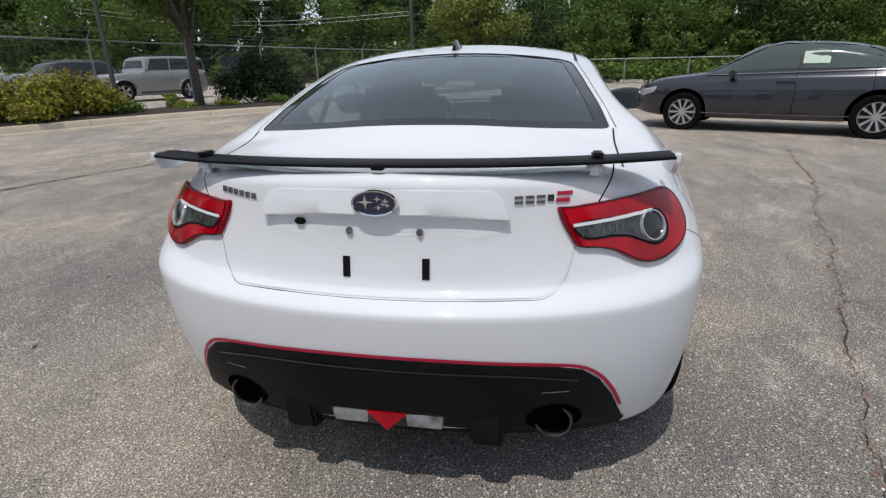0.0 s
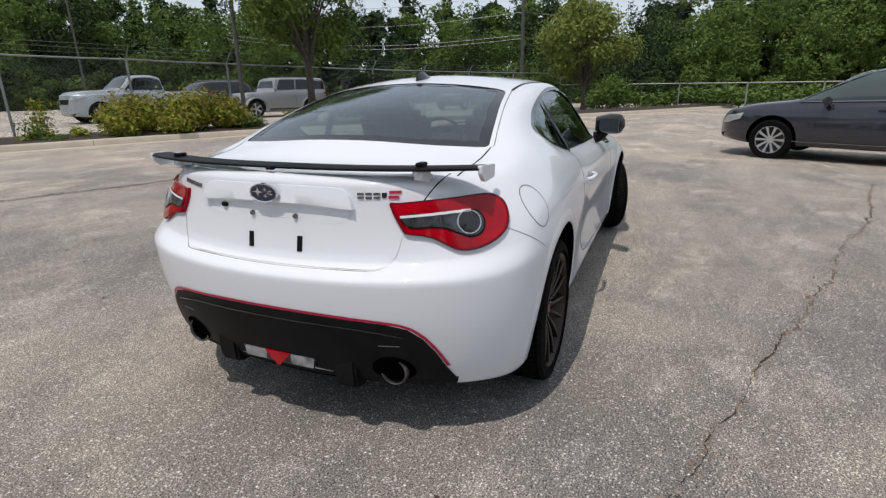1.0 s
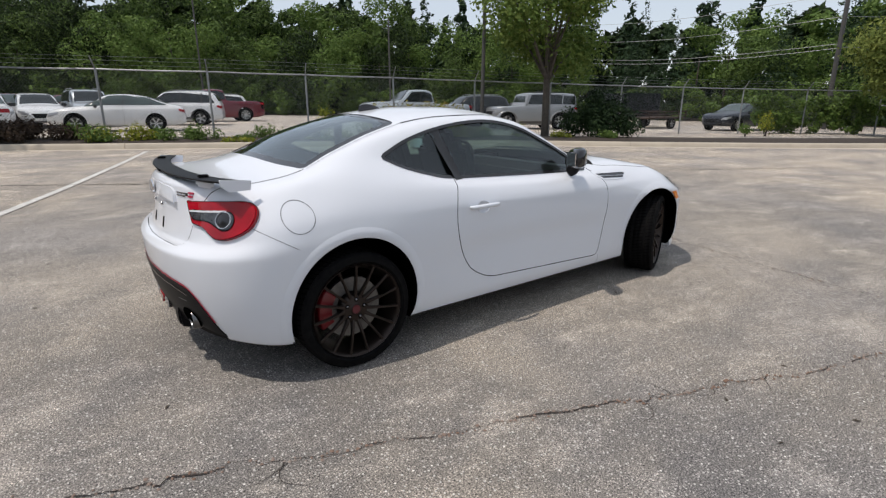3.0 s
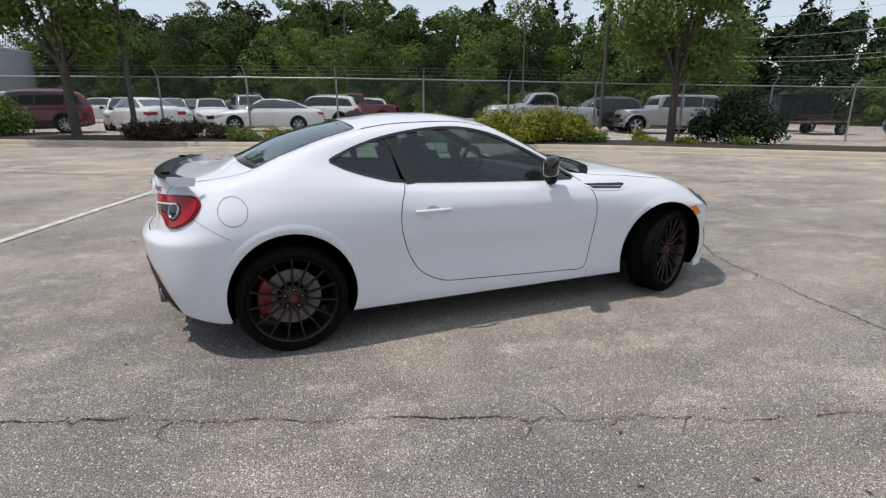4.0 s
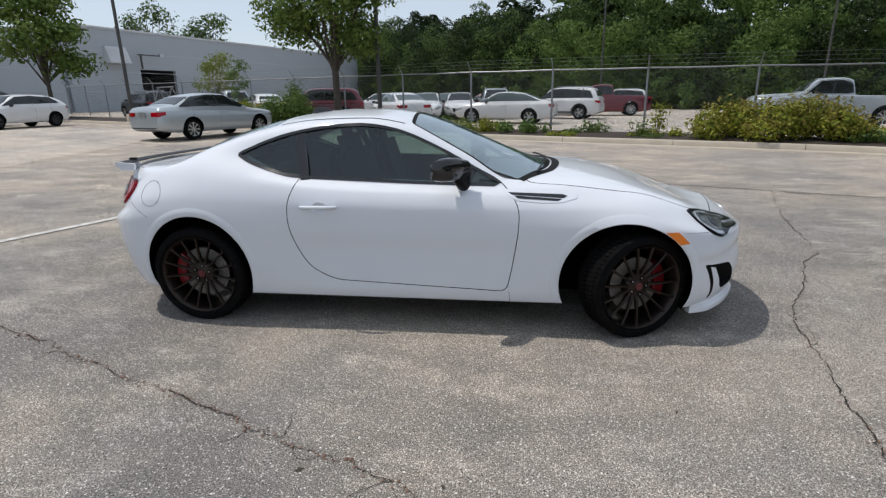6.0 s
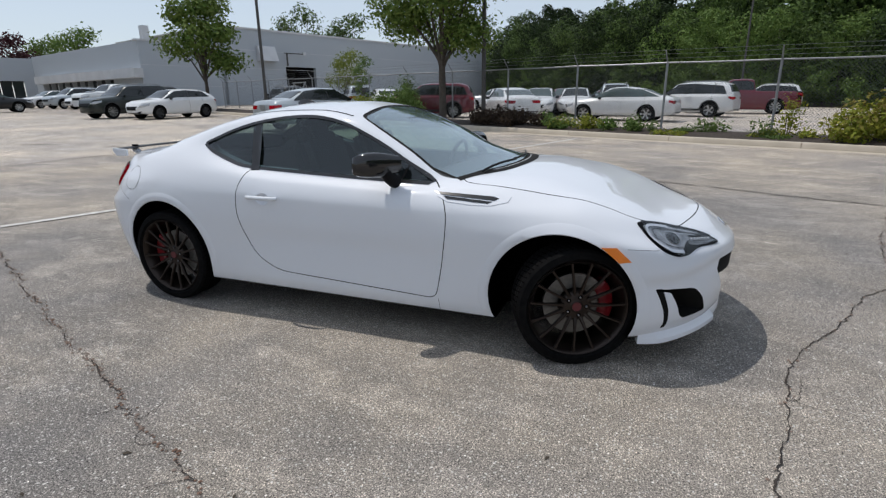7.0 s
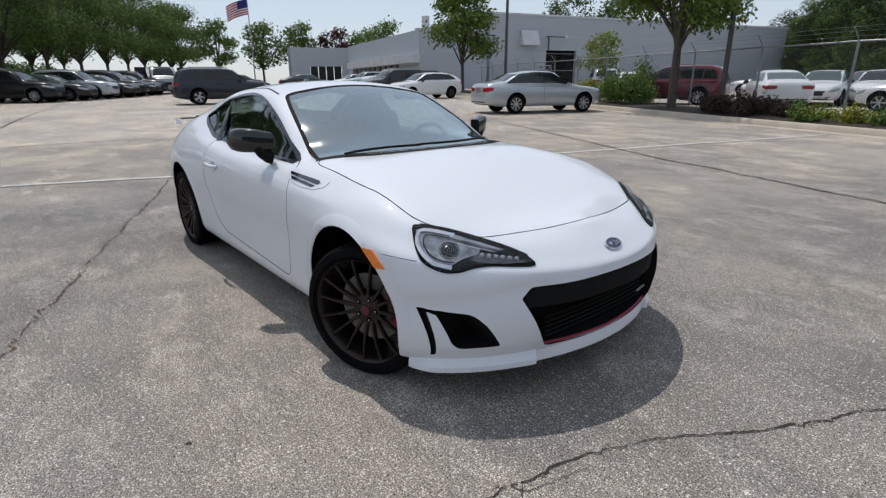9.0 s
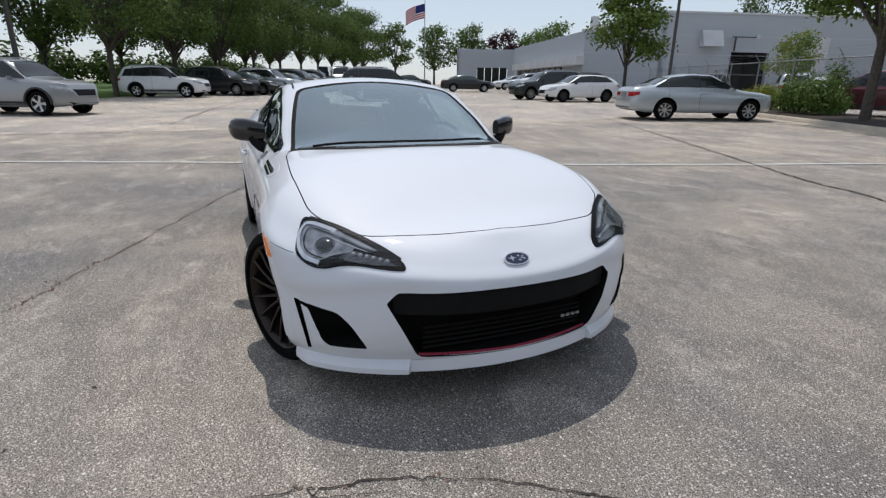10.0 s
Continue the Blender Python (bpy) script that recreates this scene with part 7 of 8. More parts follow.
part_mesh("hedge_leaves", leaves_mesh("hedge_leaves", [leaf_cloud(blobs, 14000, .26, 79, shell=.4)], LEAF_WOOD), hed)


# tubular rack by the garage
rack = thing("metal_rack", "grey tubular steel frame behind the fence", "rack", (-21.4, 27.9, gz(-21.4, 27.9)), 150)
for px, lean in ((-.9, -.25), (-.9, .25), (.9, -.25), (.9, .25)):
    bm = bmesh.new()
    bm_tube(bm, [(px, lean * 3, -.05), (px, 0, 1.9)], .035, 7)
    part("leg", bm, GALV, rack)
bm = bmesh.new()
bm_tube(bm, [(-1.1, 0, 1.9), (1.1, 0, 1.9)], .04, 7)
part("top_bar", bm, GALV, rack)

# dry leaf bits and grit lying about
rnd = random.Random(77)
verts, faces = [], []
for k in range(260):
    x, y, q, a = rnd.uniform(-7, 7), rnd.uniform(-5.5, 7), rnd.uniform(.005, .016), rnd.uniform(0, 6.28)
    b = len(verts)
    for u, v, h in ((-1.6, 0, .002), (0, -.6, .004), (1.6, 0, .002), (0, .6, .008)):
        verts.append((x + q * (u * math.cos(a) - v * math.sin(a)), y + q * (u * math.sin(a) + v * math.cos(a)), gz(x, y) + h))
    faces += [(b, b + 1, b + 3), (b + 1, b + 2, b + 3)]
tagged(new("leaf_litter", mesh_from("leaf_litter", verts, faces, STEM_TWIG, False)), "dry dark leaf bits lying on the asphalt", "litter", kind="stuff")


# ---------- parked vehicles ----------
def car_paint(name, colour, metal=.35, rough=.3, coat=.8):
    return mat(name, colour, rough, metal, coat=coat, noise_scale=1.5, amount=.08)


PAINTS = {"charcoal": car_paint("charcoal_paint", (.036, .038, .050), .45, .22), "silver": car_paint("silver_paint", (.43, .47, .50), .4), "white": car_paint("white_paint", (.70, .71, .72), .0),
          "black": car_paint("black_paint", (.009, .010, .012), .1, .3, .4), "red": car_paint("maroon_paint", (.135, .008, .020), .2), "green": car_paint("dark_green_paint", (.013, .019, .017), .2, .3, .4),
          "grey": car_paint("grey_paint", (.30, .31, .32), .4), "navy": car_paint("navy_paint", (.017, .021, .031), .3, .3, .45)}
DARK_GLASS = mat("parked_glass", (.010, .013, .014), .08, coat=.3, noise_scale=.8, amount=.5, second=(.028, .037, .037))
PALE_GLASS = mat("parked_pale_glass", (.065, .09, .09), .08, coat=.35, noise_scale=.8, amount=.4, second=(.035, .045, .045))
WHEEL_SILVER = mat("silver_alloy", (.55, .56, .57), .3, .8, noise_scale=12, amount=.3)
HEADLAMP = mat("parked_headlamp", (.50, .52, .55), .12, .4, coat=.8, noise_scale=20, amount=.5)
STICKER = mat("window_sticker", (.55, .68, .58), .6, noise_scale=40, amount=.3)
PLASTIC = mat("grey_plastic_trim", (.03, .031, .033), .6, noise_scale=20, amount=.4)

# length, width, wheel radius, wheelbase, front overhang, centre line (share of length from the tail, height), belt (share, height), side window outline, door posts
KINDS = {}
KINDS["sedan"] = (4.84, 1.84, .335, 2.75, .98, [(0, .64), (.012, .92), (.035, 1.04), (.105, 1.10), (.29, 1.39), (.44, 1.47), (.55, 1.445), (.735, 1.02), (.90, .91), (.965, .78), (1, .55)], [(0, .94), (.5, .91), (1, .79)], [(.135, 1.05), (.29, 1.345), (.44, 1.41), (.55, 1.385), (.73, .965)], [.45, .245])
KINDS["saloon"] = (4.81, 1.82, .325, 2.74, .98, [(0, .60), (.008, .90), (.022, 1.03), (.125, 1.09), (.265, 1.37), (.40, 1.455), (.53, 1.435), (.70, 1.04), (.75, .97), (.91, .87), (.97, .75), (1, .52)], [(0, .92), (.5, .90), (1, .78)], [(.150, 1.02), (.265, 1.325), (.40, 1.395), (.53, 1.375), (.705, .955)], [.445, .235])
KINDS["hatch"] = (4.47, 1.78, 0.32, 2.67, 0.92, [(0, 0.66), (0.012, 0.95), (0.03, 1.08), (0.13, 1.36), (0.25, 1.46), (0.4, 1.48), (0.55, 1.44), (0.74, 1.02), (0.9, 0.92), (0.965, 0.78), (1, 0.55)], [(0, 0.98), (0.5, 0.94), (1, 0.8)], [(0.11, 1.07), (0.19, 1.34), (0.4, 1.4), (0.55, 1.36), (0.71, 0.985)], [0.4, 0.22])
KINDS["suv"] = (4.62, 1.84, 0.36, 2.67, 0.92, [(0, 0.7), (0.008, 1.05), (0.022, 1.22), (0.085, 1.62), (0.2, 1.71), (0.45, 1.70), (0.57, 1.64), (0.73, 1.14), (0.9, 1.05), (0.965, 0.93), (1, 0.62)], [(0, 1.04), (0.5, 1.02), (1, 0.94)], [(0.07, 1.12), (0.115, 1.50), (0.4, 1.61), (0.565, 1.58), (0.72, 1.08)], [0.41, 0.2])
KINDS["pickup"] = (5.85, 2.02, 0.4, 3.7, 0.95, [(0, 0.7), (0.004, 1.22), (0.06, 1.24), (0.37, 1.26), (0.385, 1.3), (0.405, 1.84), (0.47, 1.92), (0.585, 1.89), (0.7, 1.36), (0.94, 1.26), (0.985, 1.1), (1, 0.7)], [(0, 1.18), (0.5, 1.22), (1, 1.1)], [(0.395, 1.3), (0.41, 1.7), (0.47, 1.8), (0.585, 1.77), (0.665, 1.29)], [0.51])
KINDS["offroad"] = (4.7, 1.88, 0.41, 2.95, 0.65, [(0, 0.7), (0.006, 1.1), (0.02, 1.72), (0.06, 1.84), (0.3, 1.86), (0.57, 1.83), (0.61, 1.78), (0.655, 1.24), (0.66, 1.22), (0.93, 1.14), (0.975, 1.05), (1, 0.65)], [(0, 1.18), (0.6, 1.18), (1, 1.05)], [(0.035, 1.26), (0.04, 1.7), (0.3, 1.74), (0.575, 1.72), (0.62, 1.26)], [0.2, 0.4])
KINDS["van"] = (5.4, 2.02, 0.37, 3.5, 0.85, [(0, 0.6), (0.006, 1.2), (0.012, 2.0), (0.1, 2.1), (0.7, 2.06), (0.76, 1.95), (0.87, 1.34), (0.97, 1.18), (1, 0.7)], [(0, 1.2), (0.6, 1.2), (1, 1.05)], [(0.62, 1.28), (0.63, 1.8), (0.73, 1.8), (0.82, 1.28)], [0.7])


def car_section(kind, u):
    L, W, _, _, _, top, belt, win, _ = KINDS[kind]
    h = float(pchip([a for a, _ in top], [b for _, b in top], u))
    b = min(float(np.interp(u, [a for a, _ in belt], [c for _, c in belt])), h - .01)
    w = W / 2
    end_f, end_r = max(0, (u - .80) / .20), max(0, (.14 - u) / .14)
    boxy = kind in ("offroad", "pickup", "van")
    cap = (1 - (.75 if boxy else .78) * end_f ** 2.6) ** .5 * (1 - (.40 if boxy else .42) * end_r ** 3) ** .5
    tall = max(0.0, min(1.0, (h - b - .08) / .30))
    rail = w * (.84 - (.02 if boxy else .13) * tall) if not boxy else w * (.90 - .06 * tall)
    lowz = .24 + .10 * end_f ** 2 + .12 * end_r ** 2
    pts = [(0, lowz), (.86 * w * cap, lowz), (.96 * w * cap, lowz + .09), (w * cap, .52), (.995 * w * cap, .70), (.965 * w * cap, b - .02), (.93 * w * cap, b + .015 + .02 * tall), (rail * cap, h - .03 - .045 * tall), (rail * .72 * cap, h - .01 - .008 * tall), (0, h)]
    fixed, last = [], 0
    for y, z in pts:
        last = max(last, z) if z > .3 else z
        fixed.append((y, min(last, h)))
    return fixed


def car_shell(kind, material):
    L = KINDS[kind][0]
    us = sorted(set([0, .004, .012, .025, .045] + [round(.06 + .88 * k / 44, 4) for k in range(45)] + [.955, .97, .982, .992, 1.0] + [a for a, _ in KINDS[kind][5]]))
    verts, faces, rings = [], [], []
    for u in us:
        c = np.array(car_section(kind, u))
        s = np.r_[0, np.cumsum(np.maximum(np.linalg.norm(np.diff(c, axis=0), axis=1), .004))]
        v = np.concatenate([np.linspace(s[i], s[i + 1], 3, endpoint=False) for i in range(len(s) - 1)] + [[s[-1]]])
        y, z = pchip(s, c[:, 0], v), pchip(s, c[:, 1], v)
        bulge = .05 * L * 0
        half = [((u - .5) * L, a, b) for a, b in zip(y, z)]
        ring = [(x, -a, b) for x, a, b in half] + half[-2:0:-1]
        rings.append(list(range(len(verts), len(verts) + len(ring))))
        verts += ring
    n = len(rings[0])
    for a, c in zip(rings, rings[1:]):
        faces += [(a[k], a[(k + 1) % n], c[(k + 1) % n], c[k]) for k in range(n)]
    faces += [tuple(rings[0]), tuple(rings[-1])[::-1]]
    me = mesh_from("parked_shell", verts, faces, material, True, 32)
    bm = bmesh.new()
    bm.from_mesh(me)
    bmesh.ops.remove_doubles(bm, verts=bm.verts, dist=.0005)
    bmesh.ops.recalc_face_normals(bm, faces=bm.faces)
    bm.to_mesh(me)
    bm.free()
    return me


def parked_wheel(parent, r, x, y, sign, spokes, material):
    w = new("wheel")
    w.parent = parent
    w.matrix_basis = pose(x, y, r)
    bm = bmesh.new()
    h = .105
    bm_lathe(bm, [(r * .68, -h * .9), (r * .9, -h), (r * .98, -h * .8), (r, -h * .5), (r, h * .5), (r * .98, h * .8), (r * .9, h), (r * .68, h * .9)], sides=32)
    part("tyre", bm, RUBBER, w, "black tyre")
    bm = bmesh.new()
    bm_lathe(bm, [(r * .70, .085 * sign), (r * .66, .095 * sign), (r * .62, .06 * sign), (r * .60, -.02 * sign), (.0, -.02 * sign)], sides=32)
    rim = part("rim", bm, PLASTIC, w)
    bm = bmesh.new()
    for k in range(spokes):
        a = 2 * math.pi * k / spokes
        hw = .42 * math.pi * r * .45 / spokes
        ring = []
        for rr, tw, yy in ((.035, .8, .07), (r * .35, .75, .08), (r * .67, 1.25, .088)):
            for s in (-1, 1):
                ring.append(bm.verts.new((rr * math.cos(a) - s * hw * tw * math.sin(a), yy * sign, rr * math.sin(a) + s * hw * tw * math.cos(a))))
        bm.faces.new((ring[0], ring[1], ring[3], ring[2])), bm.faces.new((ring[2], ring[3], ring[5], ring[4]))
    bm_lathe(bm, [(.0, .09 * sign), (.05, .085 * sign), (.06, .06 * sign)], sides=14)
    bm_lathe(bm, [(r * .64, .09 * sign), (r * .70, .094 * sign)], sides=32)
    part("spokes", bm, material, w, "bright alloy spokes")
    return w


def build_parked(kind, paint, label, name=None, spokes=9, wheel_mat=None):
    """A parked vehicle at the origin, nose along +x."""
    global SKIN
    L, W, r, wb, over, top, belt, win, posts = KINDS[kind]
    ob = thing(name or {"sedan": "sedan", "saloon": "sedan", "hatch": "hatchback", "suv": "suv", "pickup": "pickup_truck", "offroad": "off_road_car", "van": "van"}[kind], label, "car")
    me = car_shell(kind, PAINTS[paint])
    bmx = bmesh.new()
    bmx.from_mesh(me)
    SKIN = BVHTree.FromBMesh(bmx)
    pane = PALE_GLASS if kind == "sedan" else DARK_GLASS
    bmx.free()
    fx = L / 2 - over
    rx = fx - wb
    for m in (VOID,):
        me.materials.append(m)
    cuts = []
    for x in (fx, rx):
        for sign in (-1, 1):
            cuts.append(prism([(x + (r + .055) * math.cos(a), sign * (W / 2 - .30), r + .02 + (r + .055) * math.sin(a)) for a in np.linspace(0, 2 * math.pi, 24, endpoint=False)], (0, sign * .5, 0), 1))
    if kind == "pickup":
        cuts.append(prism([(-L / 2 + .06, -W / 2 + .10, .75), (-L / 2 + .38 * L - .05, -W / 2 + .10, .75), (-L / 2 + .38 * L - .05, W / 2 - .10, .75), (-L / 2 + .06, W / 2 - .10, .75)], (0, 0, .8), 1))
    shellp = boolean(me, cuts)
    part_mesh("body", shade(shellp, [PAINTS[paint], VOID], 30), ob)
    for x in (fx, rx):
        for sign in (-1, 1):
            parked_wheel(ob, r, x, sign * (W / 2 - .115), sign, spokes, wheel_mat or WHEEL_SILVER)
    X = lambda u: (u - .5) * L
    soft = rounded([(X(u), z) for u, z in win], [.06] * len(win))
    for sign in (-1, 1):
        w = skin_decal("side_window", [(x, sign * W / 2, z) for x, z in soft], (0, -sign, 0), .012, pane, ob, .055, "", skirt=.02)
        for u in posts:
            zs = [z for z in (KINDS[kind][7][0][1], KINDS[kind][7][2][1])]
            skin_strip("door_post", [(X(u) + .03, sign * W / 2, zs[0]), (X(u) - .02, sign * W / 2, zs[1])], (0, -sign, 0), .05, .016, PLASTIC if kind != "offroad" else PAINTS[paint], w, 3)
        for u in posts:
            skin_strip("door_seam", [(X(u) + .05, sign * W / 2, win[0][1] - .04), (X(u) + .02, sign * W / 2, .62), (X(u) + .04, sign * W / 2, .34)], (0, -sign, 0), .008, .003, VOID, ob, 4)
        bm = bmesh.new()
        bm_box(bm, (.10, .19, .13), (X(.645), sign * (W / 2 + .05), float(np.interp(.645, [a for a, _ in belt], [b for _, b in belt])) + .10), bevel=.03)
        part("mirror", bm, PLASTIC if paint in ("white", "charcoal") else PAINTS[paint], ob)
        for u in posts[:1] + [max(posts) + .02 + .24 * 0]:
            bm = bmesh.new()
            zz = float(np.interp(u, [a for a, _ in belt], [b for _, b in belt])) - .07
            bm_box(bm, (.18, .03, .03), (X(u) + .12, sign * (W / 2 - .005), zz), bevel=.01)
            part("door_handle", bm, PAINTS[paint], ob)
        zt = KINDS[kind][6][0][1]
        zf = KINDS[kind][6][-1][1]
        skin_decal("tail_light", [(-L / 2 + .02, sign * W * .22, zt - .05), (-L / 2 + .06, sign * W * .38, zt - .04), (-L / 2 + .22, sign * W * .465, zt - .03), (-L / 2 + .22, sign * W * .47, zt - .12), (-L / 2 + .06, sign * W * .39, zt - .19), (-L / 2 + .02, sign * W * .23, zt - .17)], (.75, -sign * .66, 0), .010, RED_LENS, ob, .04, "red tail light", skirt=.01)
        skin_decal("headlight", [(L / 2 - .06, sign * W * .28, zf - .12), (L / 2 - .16, sign * W * .40, zf - .07), (L / 2 - .46, sign * W * .48, zf - .02), (L / 2 - .40, sign * W * .49, zf - .12), (L / 2 - .14, sign * W * .42, zf - .20), (L / 2 - .06, sign * W * .30, zf - .21)], (-.7, -sign * .71, 0), .010, HEADLAMP, ob, .04, "clear headlight", skirt=.01)
    # glass front and rear
    ti = [a for a, _ in top]
    roof_f = max(u for u, z in top if z > .93 * max(b for _, b in top))
    cowl = min(u for u, z in top if u > roof_f and z < .78 * max(b for _, b in top))
    roof_r = min(u for u, z in top if z > .90 * max(b for _, b in top))
    tail = max([u for u, z in top if u < roof_r and z < .80 * max(b for _, b in top)] or [0.01])
    f0, f1 = cowl - .012, roof_f + .012
    skin_decal("windscreen", [(X(f0), -W * .38, 1), (X(f1), -W * .30, 1), (X(f1), W * .30, 1), (X(f0), W * .38, 1)], (0, 0, -1), .012, pane, ob, .07, "", skirt=.02)
    if kind in ("sedan", "hatch", "saloon"):
        skin_decal("rear_window", [(X(tail + .02), -W * .35, 1), (X(roof_r - .008), -W * .30, 1), (X(roof_r - .008), W * .30, 1), (X(tail + .02), W * .35, 1)], (0, 0, -1), .012, pane, ob, .07, "", skirt=.02)
    elif kind in ("suv", "van", "offroad"):
        hz = max(b for _, b in top)
        skin_decal("rear_window", [(-L, -W * .36, hz * .70), (-L, -W * .30, hz * .92), (-L, W * .30, hz * .92), (-L, W * .36, hz * .70)], (1, 0, 0), .012, pane, ob, .07, "", skirt=.02)
    skin_decal("front_grille", [(L, -W * .25, zf - .16), (L, W * .25, zf - .16), (L, W * .20, zf - .34), (L, -W * .20, zf - .34)], (-1, 0, 0), .008, BLACK_SATIN, ob, .05, "black grille", skirt=.008)
    skin_decal("lower_intake", [(L, -W * .34, .42), (L, W * .34, .42), (L, W * .30, .30), (L, -W * .30, .30)], (-1, 0, 0), .008, BLACK_SATIN, ob, .05, "", skirt=.008)
    skin_decal("rear_bumper_trim", [(-L, -W * .36, .42), (-L, W * .36, .42), (-L, W * .33, .30), (-L, -W * .33, .30)], (1, 0, 0), .008, PLASTIC, ob, .05, "", skirt=.008)
    if kind == "suv":
        for x in (fx, rx):
            for sign in (-1, 1):
                verts, faces = [], []
                for k in range(15):
                    a = radians(-4 + 188 * k / 14)
                    for q, b in ((r + .052, -.06), (r + .054, .006), (r + .105, .010), (r + .112, -.03)):
                        verts.append((x + q * math.cos(a), sign * (W / 2 + b), r + .02 + q * math.sin(a)))
                faces = [(4 * k + j, 4 * k + 4 + j, 4 * k + 5 + j, 4 * k + 1 + j) for k in range(14) for j in range(3)]
                part_mesh("arch_cladding", mesh_from("arch_cladding", verts, faces, PLASTIC), ob, "dark wheel arch cladding")
    if kind == "offroad":
        for x in (fx, rx):
            for sign in (-1, 1):
                bm = bmesh.new()
                rings = []
                for k in range(13):
                    a = radians(12 + 156 * k / 12)
                    rings.append([bm.verts.new((x + q * math.cos(a) * 1.08, sign * (W / 2 + b), r + .03 + q * math.sin(a) * .95)) for q, b in ((r + .06, -.12), (r + .06, .09), (r + .09, .10), (r + .13, -.10))])
                for p, q in zip(rings, rings[1:]):
                    for j in range(4):
                        bm.faces.new((p[j], p[(j + 1) % 4], q[(j + 1) % 4], q[j]))
                bmesh.ops.recalc_face_normals(bm, faces=bm.faces)
                part("fender_flare", bm, PAINTS[paint], ob, "broad squared fender flare")
        spare = parked_wheel(ob, r, -L / 2 - .12, 0, 1, spokes, wheel_mat or WHEEL_SILVER)
        spare.matrix_basis = pose(-L / 2 - .12, 0, 1.02, 0, 0, 90)
        bm = bmesh.new()
        bm_box(bm, (.16, W * .92, .16), (L / 2 + .05, 0, .62), bevel=.04)
        part("front_bumper", bm, PLASTIC, ob, "dark front bumper bar")
    if kind in ("suv", "offroad"):
        for sign in (-1, 1):
            skin_strip("sill_trim", [(X(.26), sign * W, .36), (X(.50), sign * W, .36), (X(.72), sign * W, .36)], (0, -sign, 0), .12, .006, PLASTIC, ob, 4)
            bm = bmesh.new()
            hz = max(b for _, b in top)
            bm_tube(bm, [(X(.14), sign * W * .31, hz - .06), (X(.17), sign * W * .31, hz + .02), (X(.50), sign * W * .31, hz + .02), (X(.54), sign * W * .31, hz - .06)], .018, 6)
            part("roof_rail", bm, GALV if kind == "suv" else PLASTIC, ob)
    return ob


def put(ob, x, y, heading):
    a, l = radians(heading), 1.3
    zf, zr = gz(x + l * math.cos(a), y + l * math.sin(a)), gz(x - l * math.cos(a), y - l * math.sin(a))
    ob.matrix_basis = pose(x, y, (zf + zr) / 2 + .006, 0, -math.degrees(math.atan2(zf - zr, 2 * l)), heading)
    return ob


def place_copy(ob, x, y, heading):
    made = copy_thing(ob, Matrix())
    return put(made, x, y, heading)


# grey sedan close by, with chrome window line, sticker and two-tone wheels
sed = put(build_parked("sedan", "charcoal", "dark charcoal grey sedan with bright two-tone wheels", spokes=10), 7.3, -4.5, 65)
L, W = 4.84, 1.84
win = [((u - .5) * L, z) for u, z in KINDS["sedan"][7]]
sticker = skin_decal("window_sticker", [(-.60, .9, 1.12), (-.25, .9, 1.12), (-.25, .9, 1.30), (-.60, .9, 1.30)], (0, -1, 0), .018, STICKER, sed, .1, "pale green window sticker", skirt=0)
for sign in (-1, 1):
    skin_strip("chrome_line", [(x, sign * .9, z) for x, z in [(win[0][0] - .02, win[0][1] - .012), (win[1][0], win[1][1] + .012), (win[2][0], win[2][1] + .012), (win[3][0], win[3][1] + .012), (win[4][0] + .03, win[4][1])]], (0, -sign, 0), .016, .018, DARK_CHROME, sed, 6, False, "chrome window line")
    skin_strip("chrome_line", [(win[0][0], sign * .9, win[0][1] - .012), (0, sign * .9, .985), (win[4][0] + .02, sign * .9, win[4][1] - .012)], (0, -sign, 0), .014, .018, DARK_CHROME, sed, 6, False, "chrome window line")
    skin_strip("sill_line", [(-1.2, sign * .9, .34), (0, sign * .9, .33), (1.25, sign * .9, .335)], (0, -sign, 0), .010, .008, GALV, sed, 5, False, "bright sill line")
silver = put(build_parked("saloon", "silver", "silver four-door sedan parked by the kerb", spokes=8), -10.0, 13.73, 69)
bm = bmesh.new()
bm_box(bm, (.02, .34, .16), (-2.415, 0, .80), bevel=.004)
part("plate", bm, GALV, silver, "plain pale plate")
white_hatch = put(build_parked("hatch", "white", "white hatchback parked on the lot", spokes=5, wheel_mat=PLASTIC), -22.2, 17.9, -97)
green_suv = put(build_parked("suv", "green", "dark green suv parked on the lot"), -25.2, 17.7, -97)
dark_suv = put(build_parked("suv", "navy", "dark blue-grey suv standing across the lot", spokes=5), -24.9, 7.2, 80)
black_sedan = put(build_parked("sedan", "black", "black sedan standing across the lot"), -41, 19.6, 70)
white_suv = put(build_parked("suv", "white", "white suv parked in the row of cars", spokes=5), -31.2, -3.9, 72)
black_suv = put(build_parked("suv", "black", "black suv parked in the row of cars"), -33.8, -.9, 60)
silver_suv = put(build_parked("suv", "silver", "silver suv parked in the row of cars"), -36.8, 2.2, 58)
grey_wagon = put(build_parked("suv", "grey", "silver-grey wagon with dark cladding on the lot", spokes=5), -17.6, -7.0, 62)
van = put(build_parked("van", "grey", "grey van with opened front doors on the lot"), -45.5, 9.0, -6)
for sign in (-1, 1):
    bm = bmesh.new()
    bm_box(bm, (.10, 1.0, 1.1), (1.1, sign * 1.55, 1.05), pose(0, 0, 0, 0, 0, -sign * 8), .04)
    bm_box(bm, (.06, .8, .45), (1.1, sign * 1.5, 1.78), pose(0, 0, 0, 0, 0, -sign * 8), .03)
    part("open_door", bm, PAINTS["navy"], van, "opened front door")
white_pickup = put(build_parked("pickup", "white", "white pickup truck parked on the lot"), -37.5, 26.3, -95)
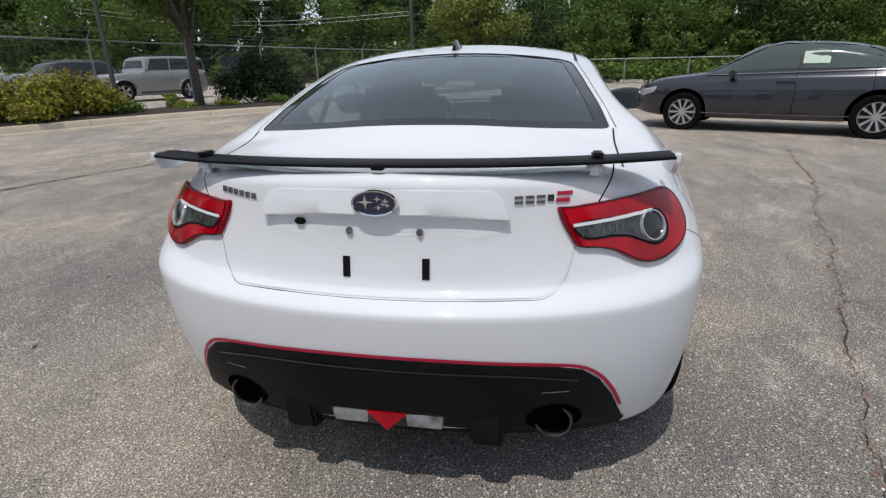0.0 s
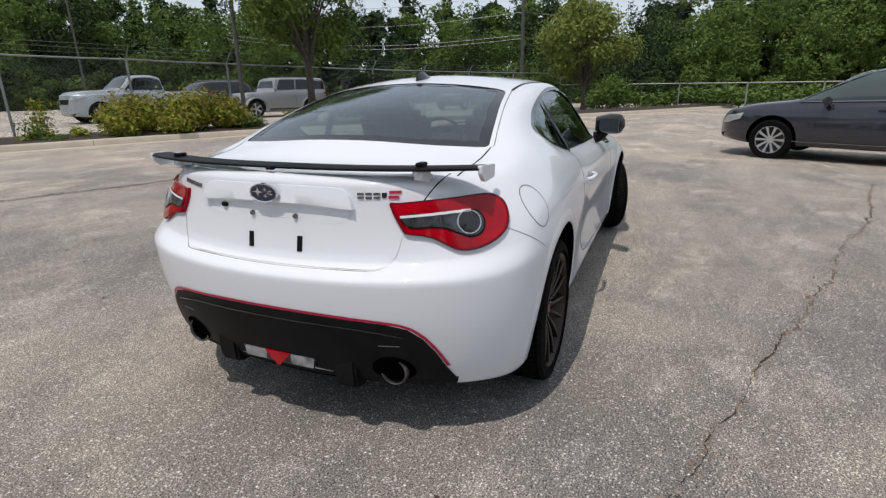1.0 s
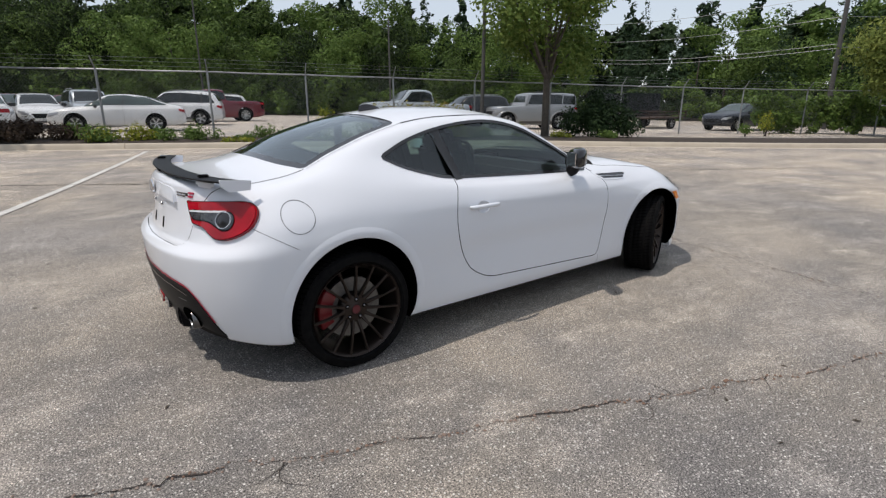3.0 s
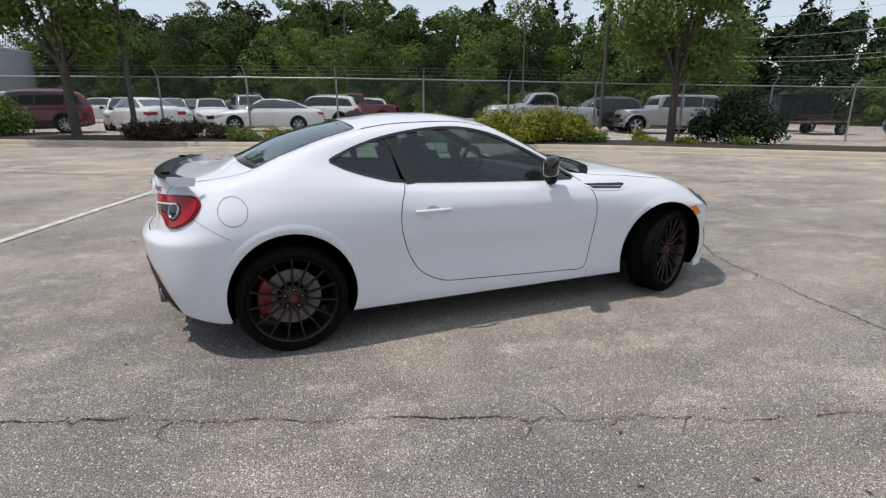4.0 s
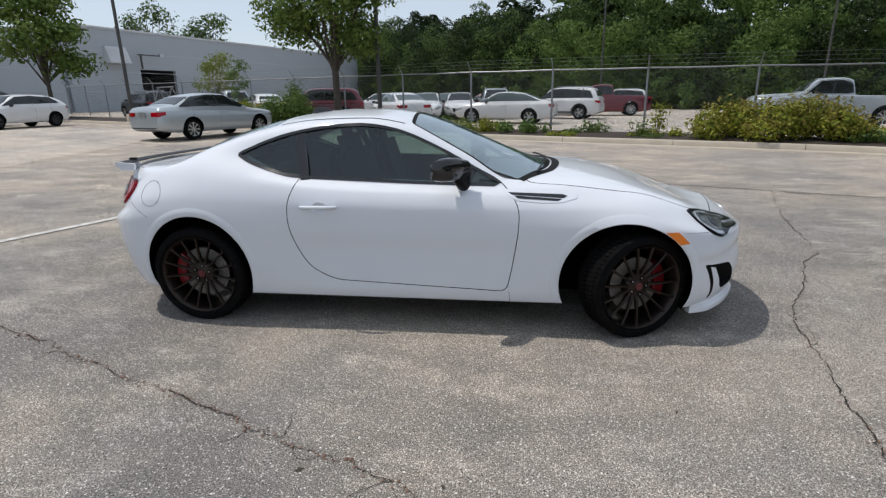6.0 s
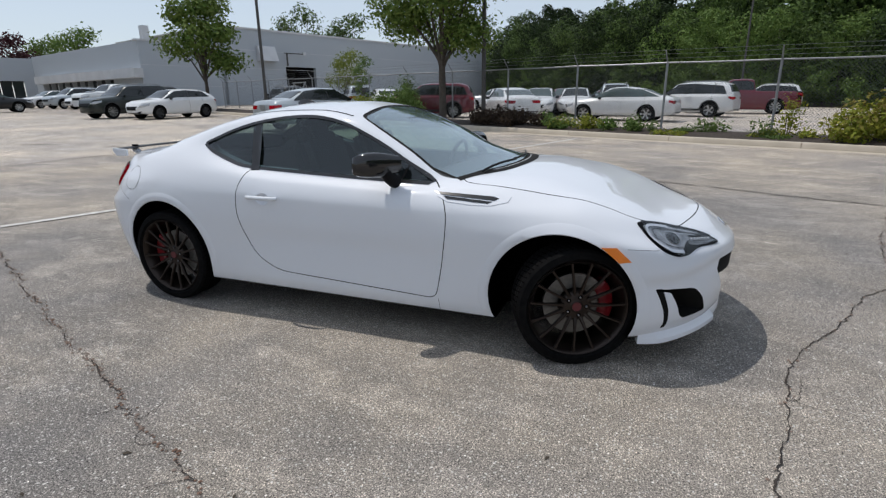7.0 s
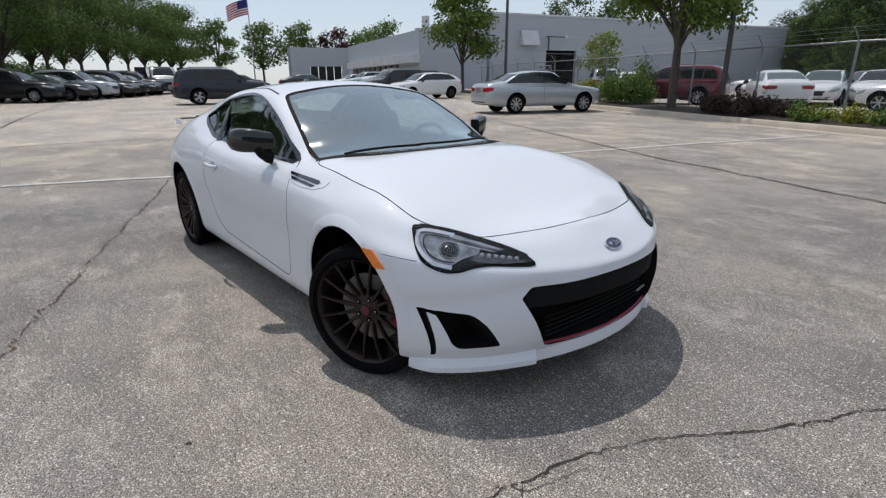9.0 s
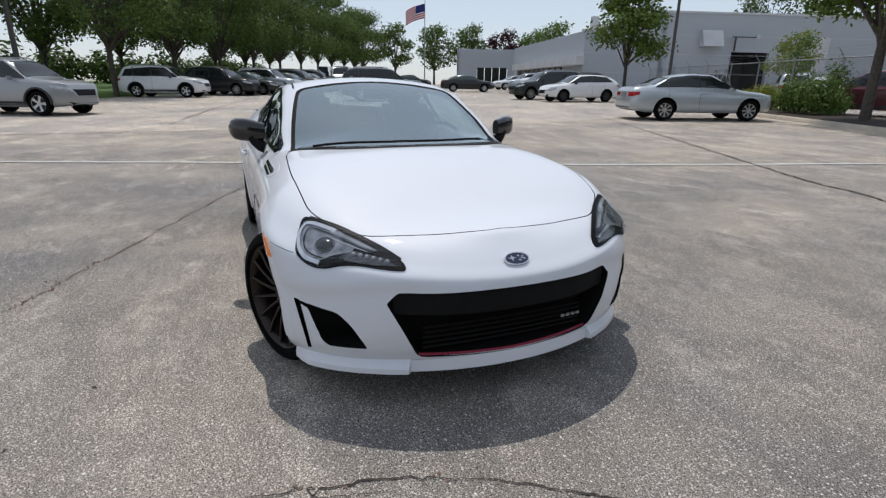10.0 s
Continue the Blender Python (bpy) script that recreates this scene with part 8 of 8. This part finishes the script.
silver_pickup = put(build_parked("pickup", "silver", "silver pickup truck parked behind the fence"), 13.2, 20.3, 166)
offroad = put(build_parked("offroad", "grey", "boxy grey off-road car behind the fence", spokes=5), 18.2, 16.9, 160)
red_suv = put(build_parked("suv", "red", "maroon suv parked behind the fence"), -9.3, 22.4, 195)
red_pickup = put(build_parked("pickup", "red", "maroon pickup truck parked behind the fence"), 6.0, 32, 176)
white_sedan = put(build_parked("sedan", "white", "white sedan parked behind the fence", spokes=6), .1, 22.4, 168)
navy_sedan = put(build_parked("sedan", "navy", "blue-grey sedan in the yard"), 28.6, 10.9, 170)
red_sedan = put(build_parked("sedan", "red", "red sedan parked in the yard"), -1.5, 34.0, 190)
for src, spots in ((white_suv, [(3.1, 27.5, 160), (9.0, 43, 175), (-12.5, 31, 120)]), (black_suv, [(16.4, 19.8, 166), (-24.6, 30.2, 150), (-40, 11.5, 76), (-46, 13.0, 76), (-53, 15.5, 78), (-40.2, 4.6, 58), (-33, 25.6, -95), (-43.6, 6.6, 58), (-52, 12, 60), (-58, 15, 60)]),
                   (black_sedan, [(-35.2, .7, 60), (-38.6, 3.6, 58), (-42.0, 5.7, 58), (-58, 20, 72), (-64, 18, 60)]), (white_hatch, [(-41.5, 27.6, -95), (-2.6, 27.2, -84), (-6.2, 25.6, -84), (-15.0, 28, 128)]), (white_sedan, [(-48.5, 28.6, -95), (-5.2, 22.9, 120), (-4.4, 26.4, -84), (-9, 34, 180)]),
                   (silver_suv, [(-45, 28.2, -95), (-.6, 28.2, -84), (-18.5, 30.5, 130)]), (red_sedan, [(-3.6, 30.2, -84)]), (navy_sedan, [(-11.0, 28.2, 125), (-64, 17, 70)])):
    for x, y, h in spots:
        place_copy(src, x, y, h)
# trailers in the yard
tr = thing("box_trailer", "dark grey enclosed box trailer in the yard", "trailer", (27.9, 17.2, gz(27.9, 17.2)), 170)
bm = bmesh.new()
bm_box(bm, (3.2, 1.9, 1.5), (.3, 0, 1.25), bevel=.05)
part("box", bm, PAINTS["charcoal"], tr)
bm = bmesh.new()
bm_box(bm, (1.2, .08, .08), (2.2, 0, .50))
part("drawbar", bm, PLASTIC, tr)
for sign in (-1, 1):
    parked_wheel(tr, .32, -.2, sign * .9, sign, 6, WHEEL_SILVER)
tr = thing("flat_trailer", "rusty open utility trailer in the yard", "trailer", (26.2, 14.6, gz(26.2, 14.6)), 172)
RUST = mat("rusty_steel", (.07, .04, .028), .8, noise_scale=8, amount=.7, second=(.03, .025, .022))
bm = bmesh.new()
bm_box(bm, (3.2, 1.8, .08), (0, 0, .60))
part("deck", bm, RUST, tr)
for sign in (-1, 1):
    bm = bmesh.new()
    for z in (.78, .95):
        bm_box(bm, (3.2, .04, .05), (0, sign * .9, z))
    for k in range(6):
        bm_box(bm, (.05, .04, .42), (-1.5 + .6 * k, sign * .9, .80))
    part("side_rails", bm, RUST, tr)
    parked_wheel(tr, .30, -.2, sign * .98, sign, 6, WHEEL_SILVER)
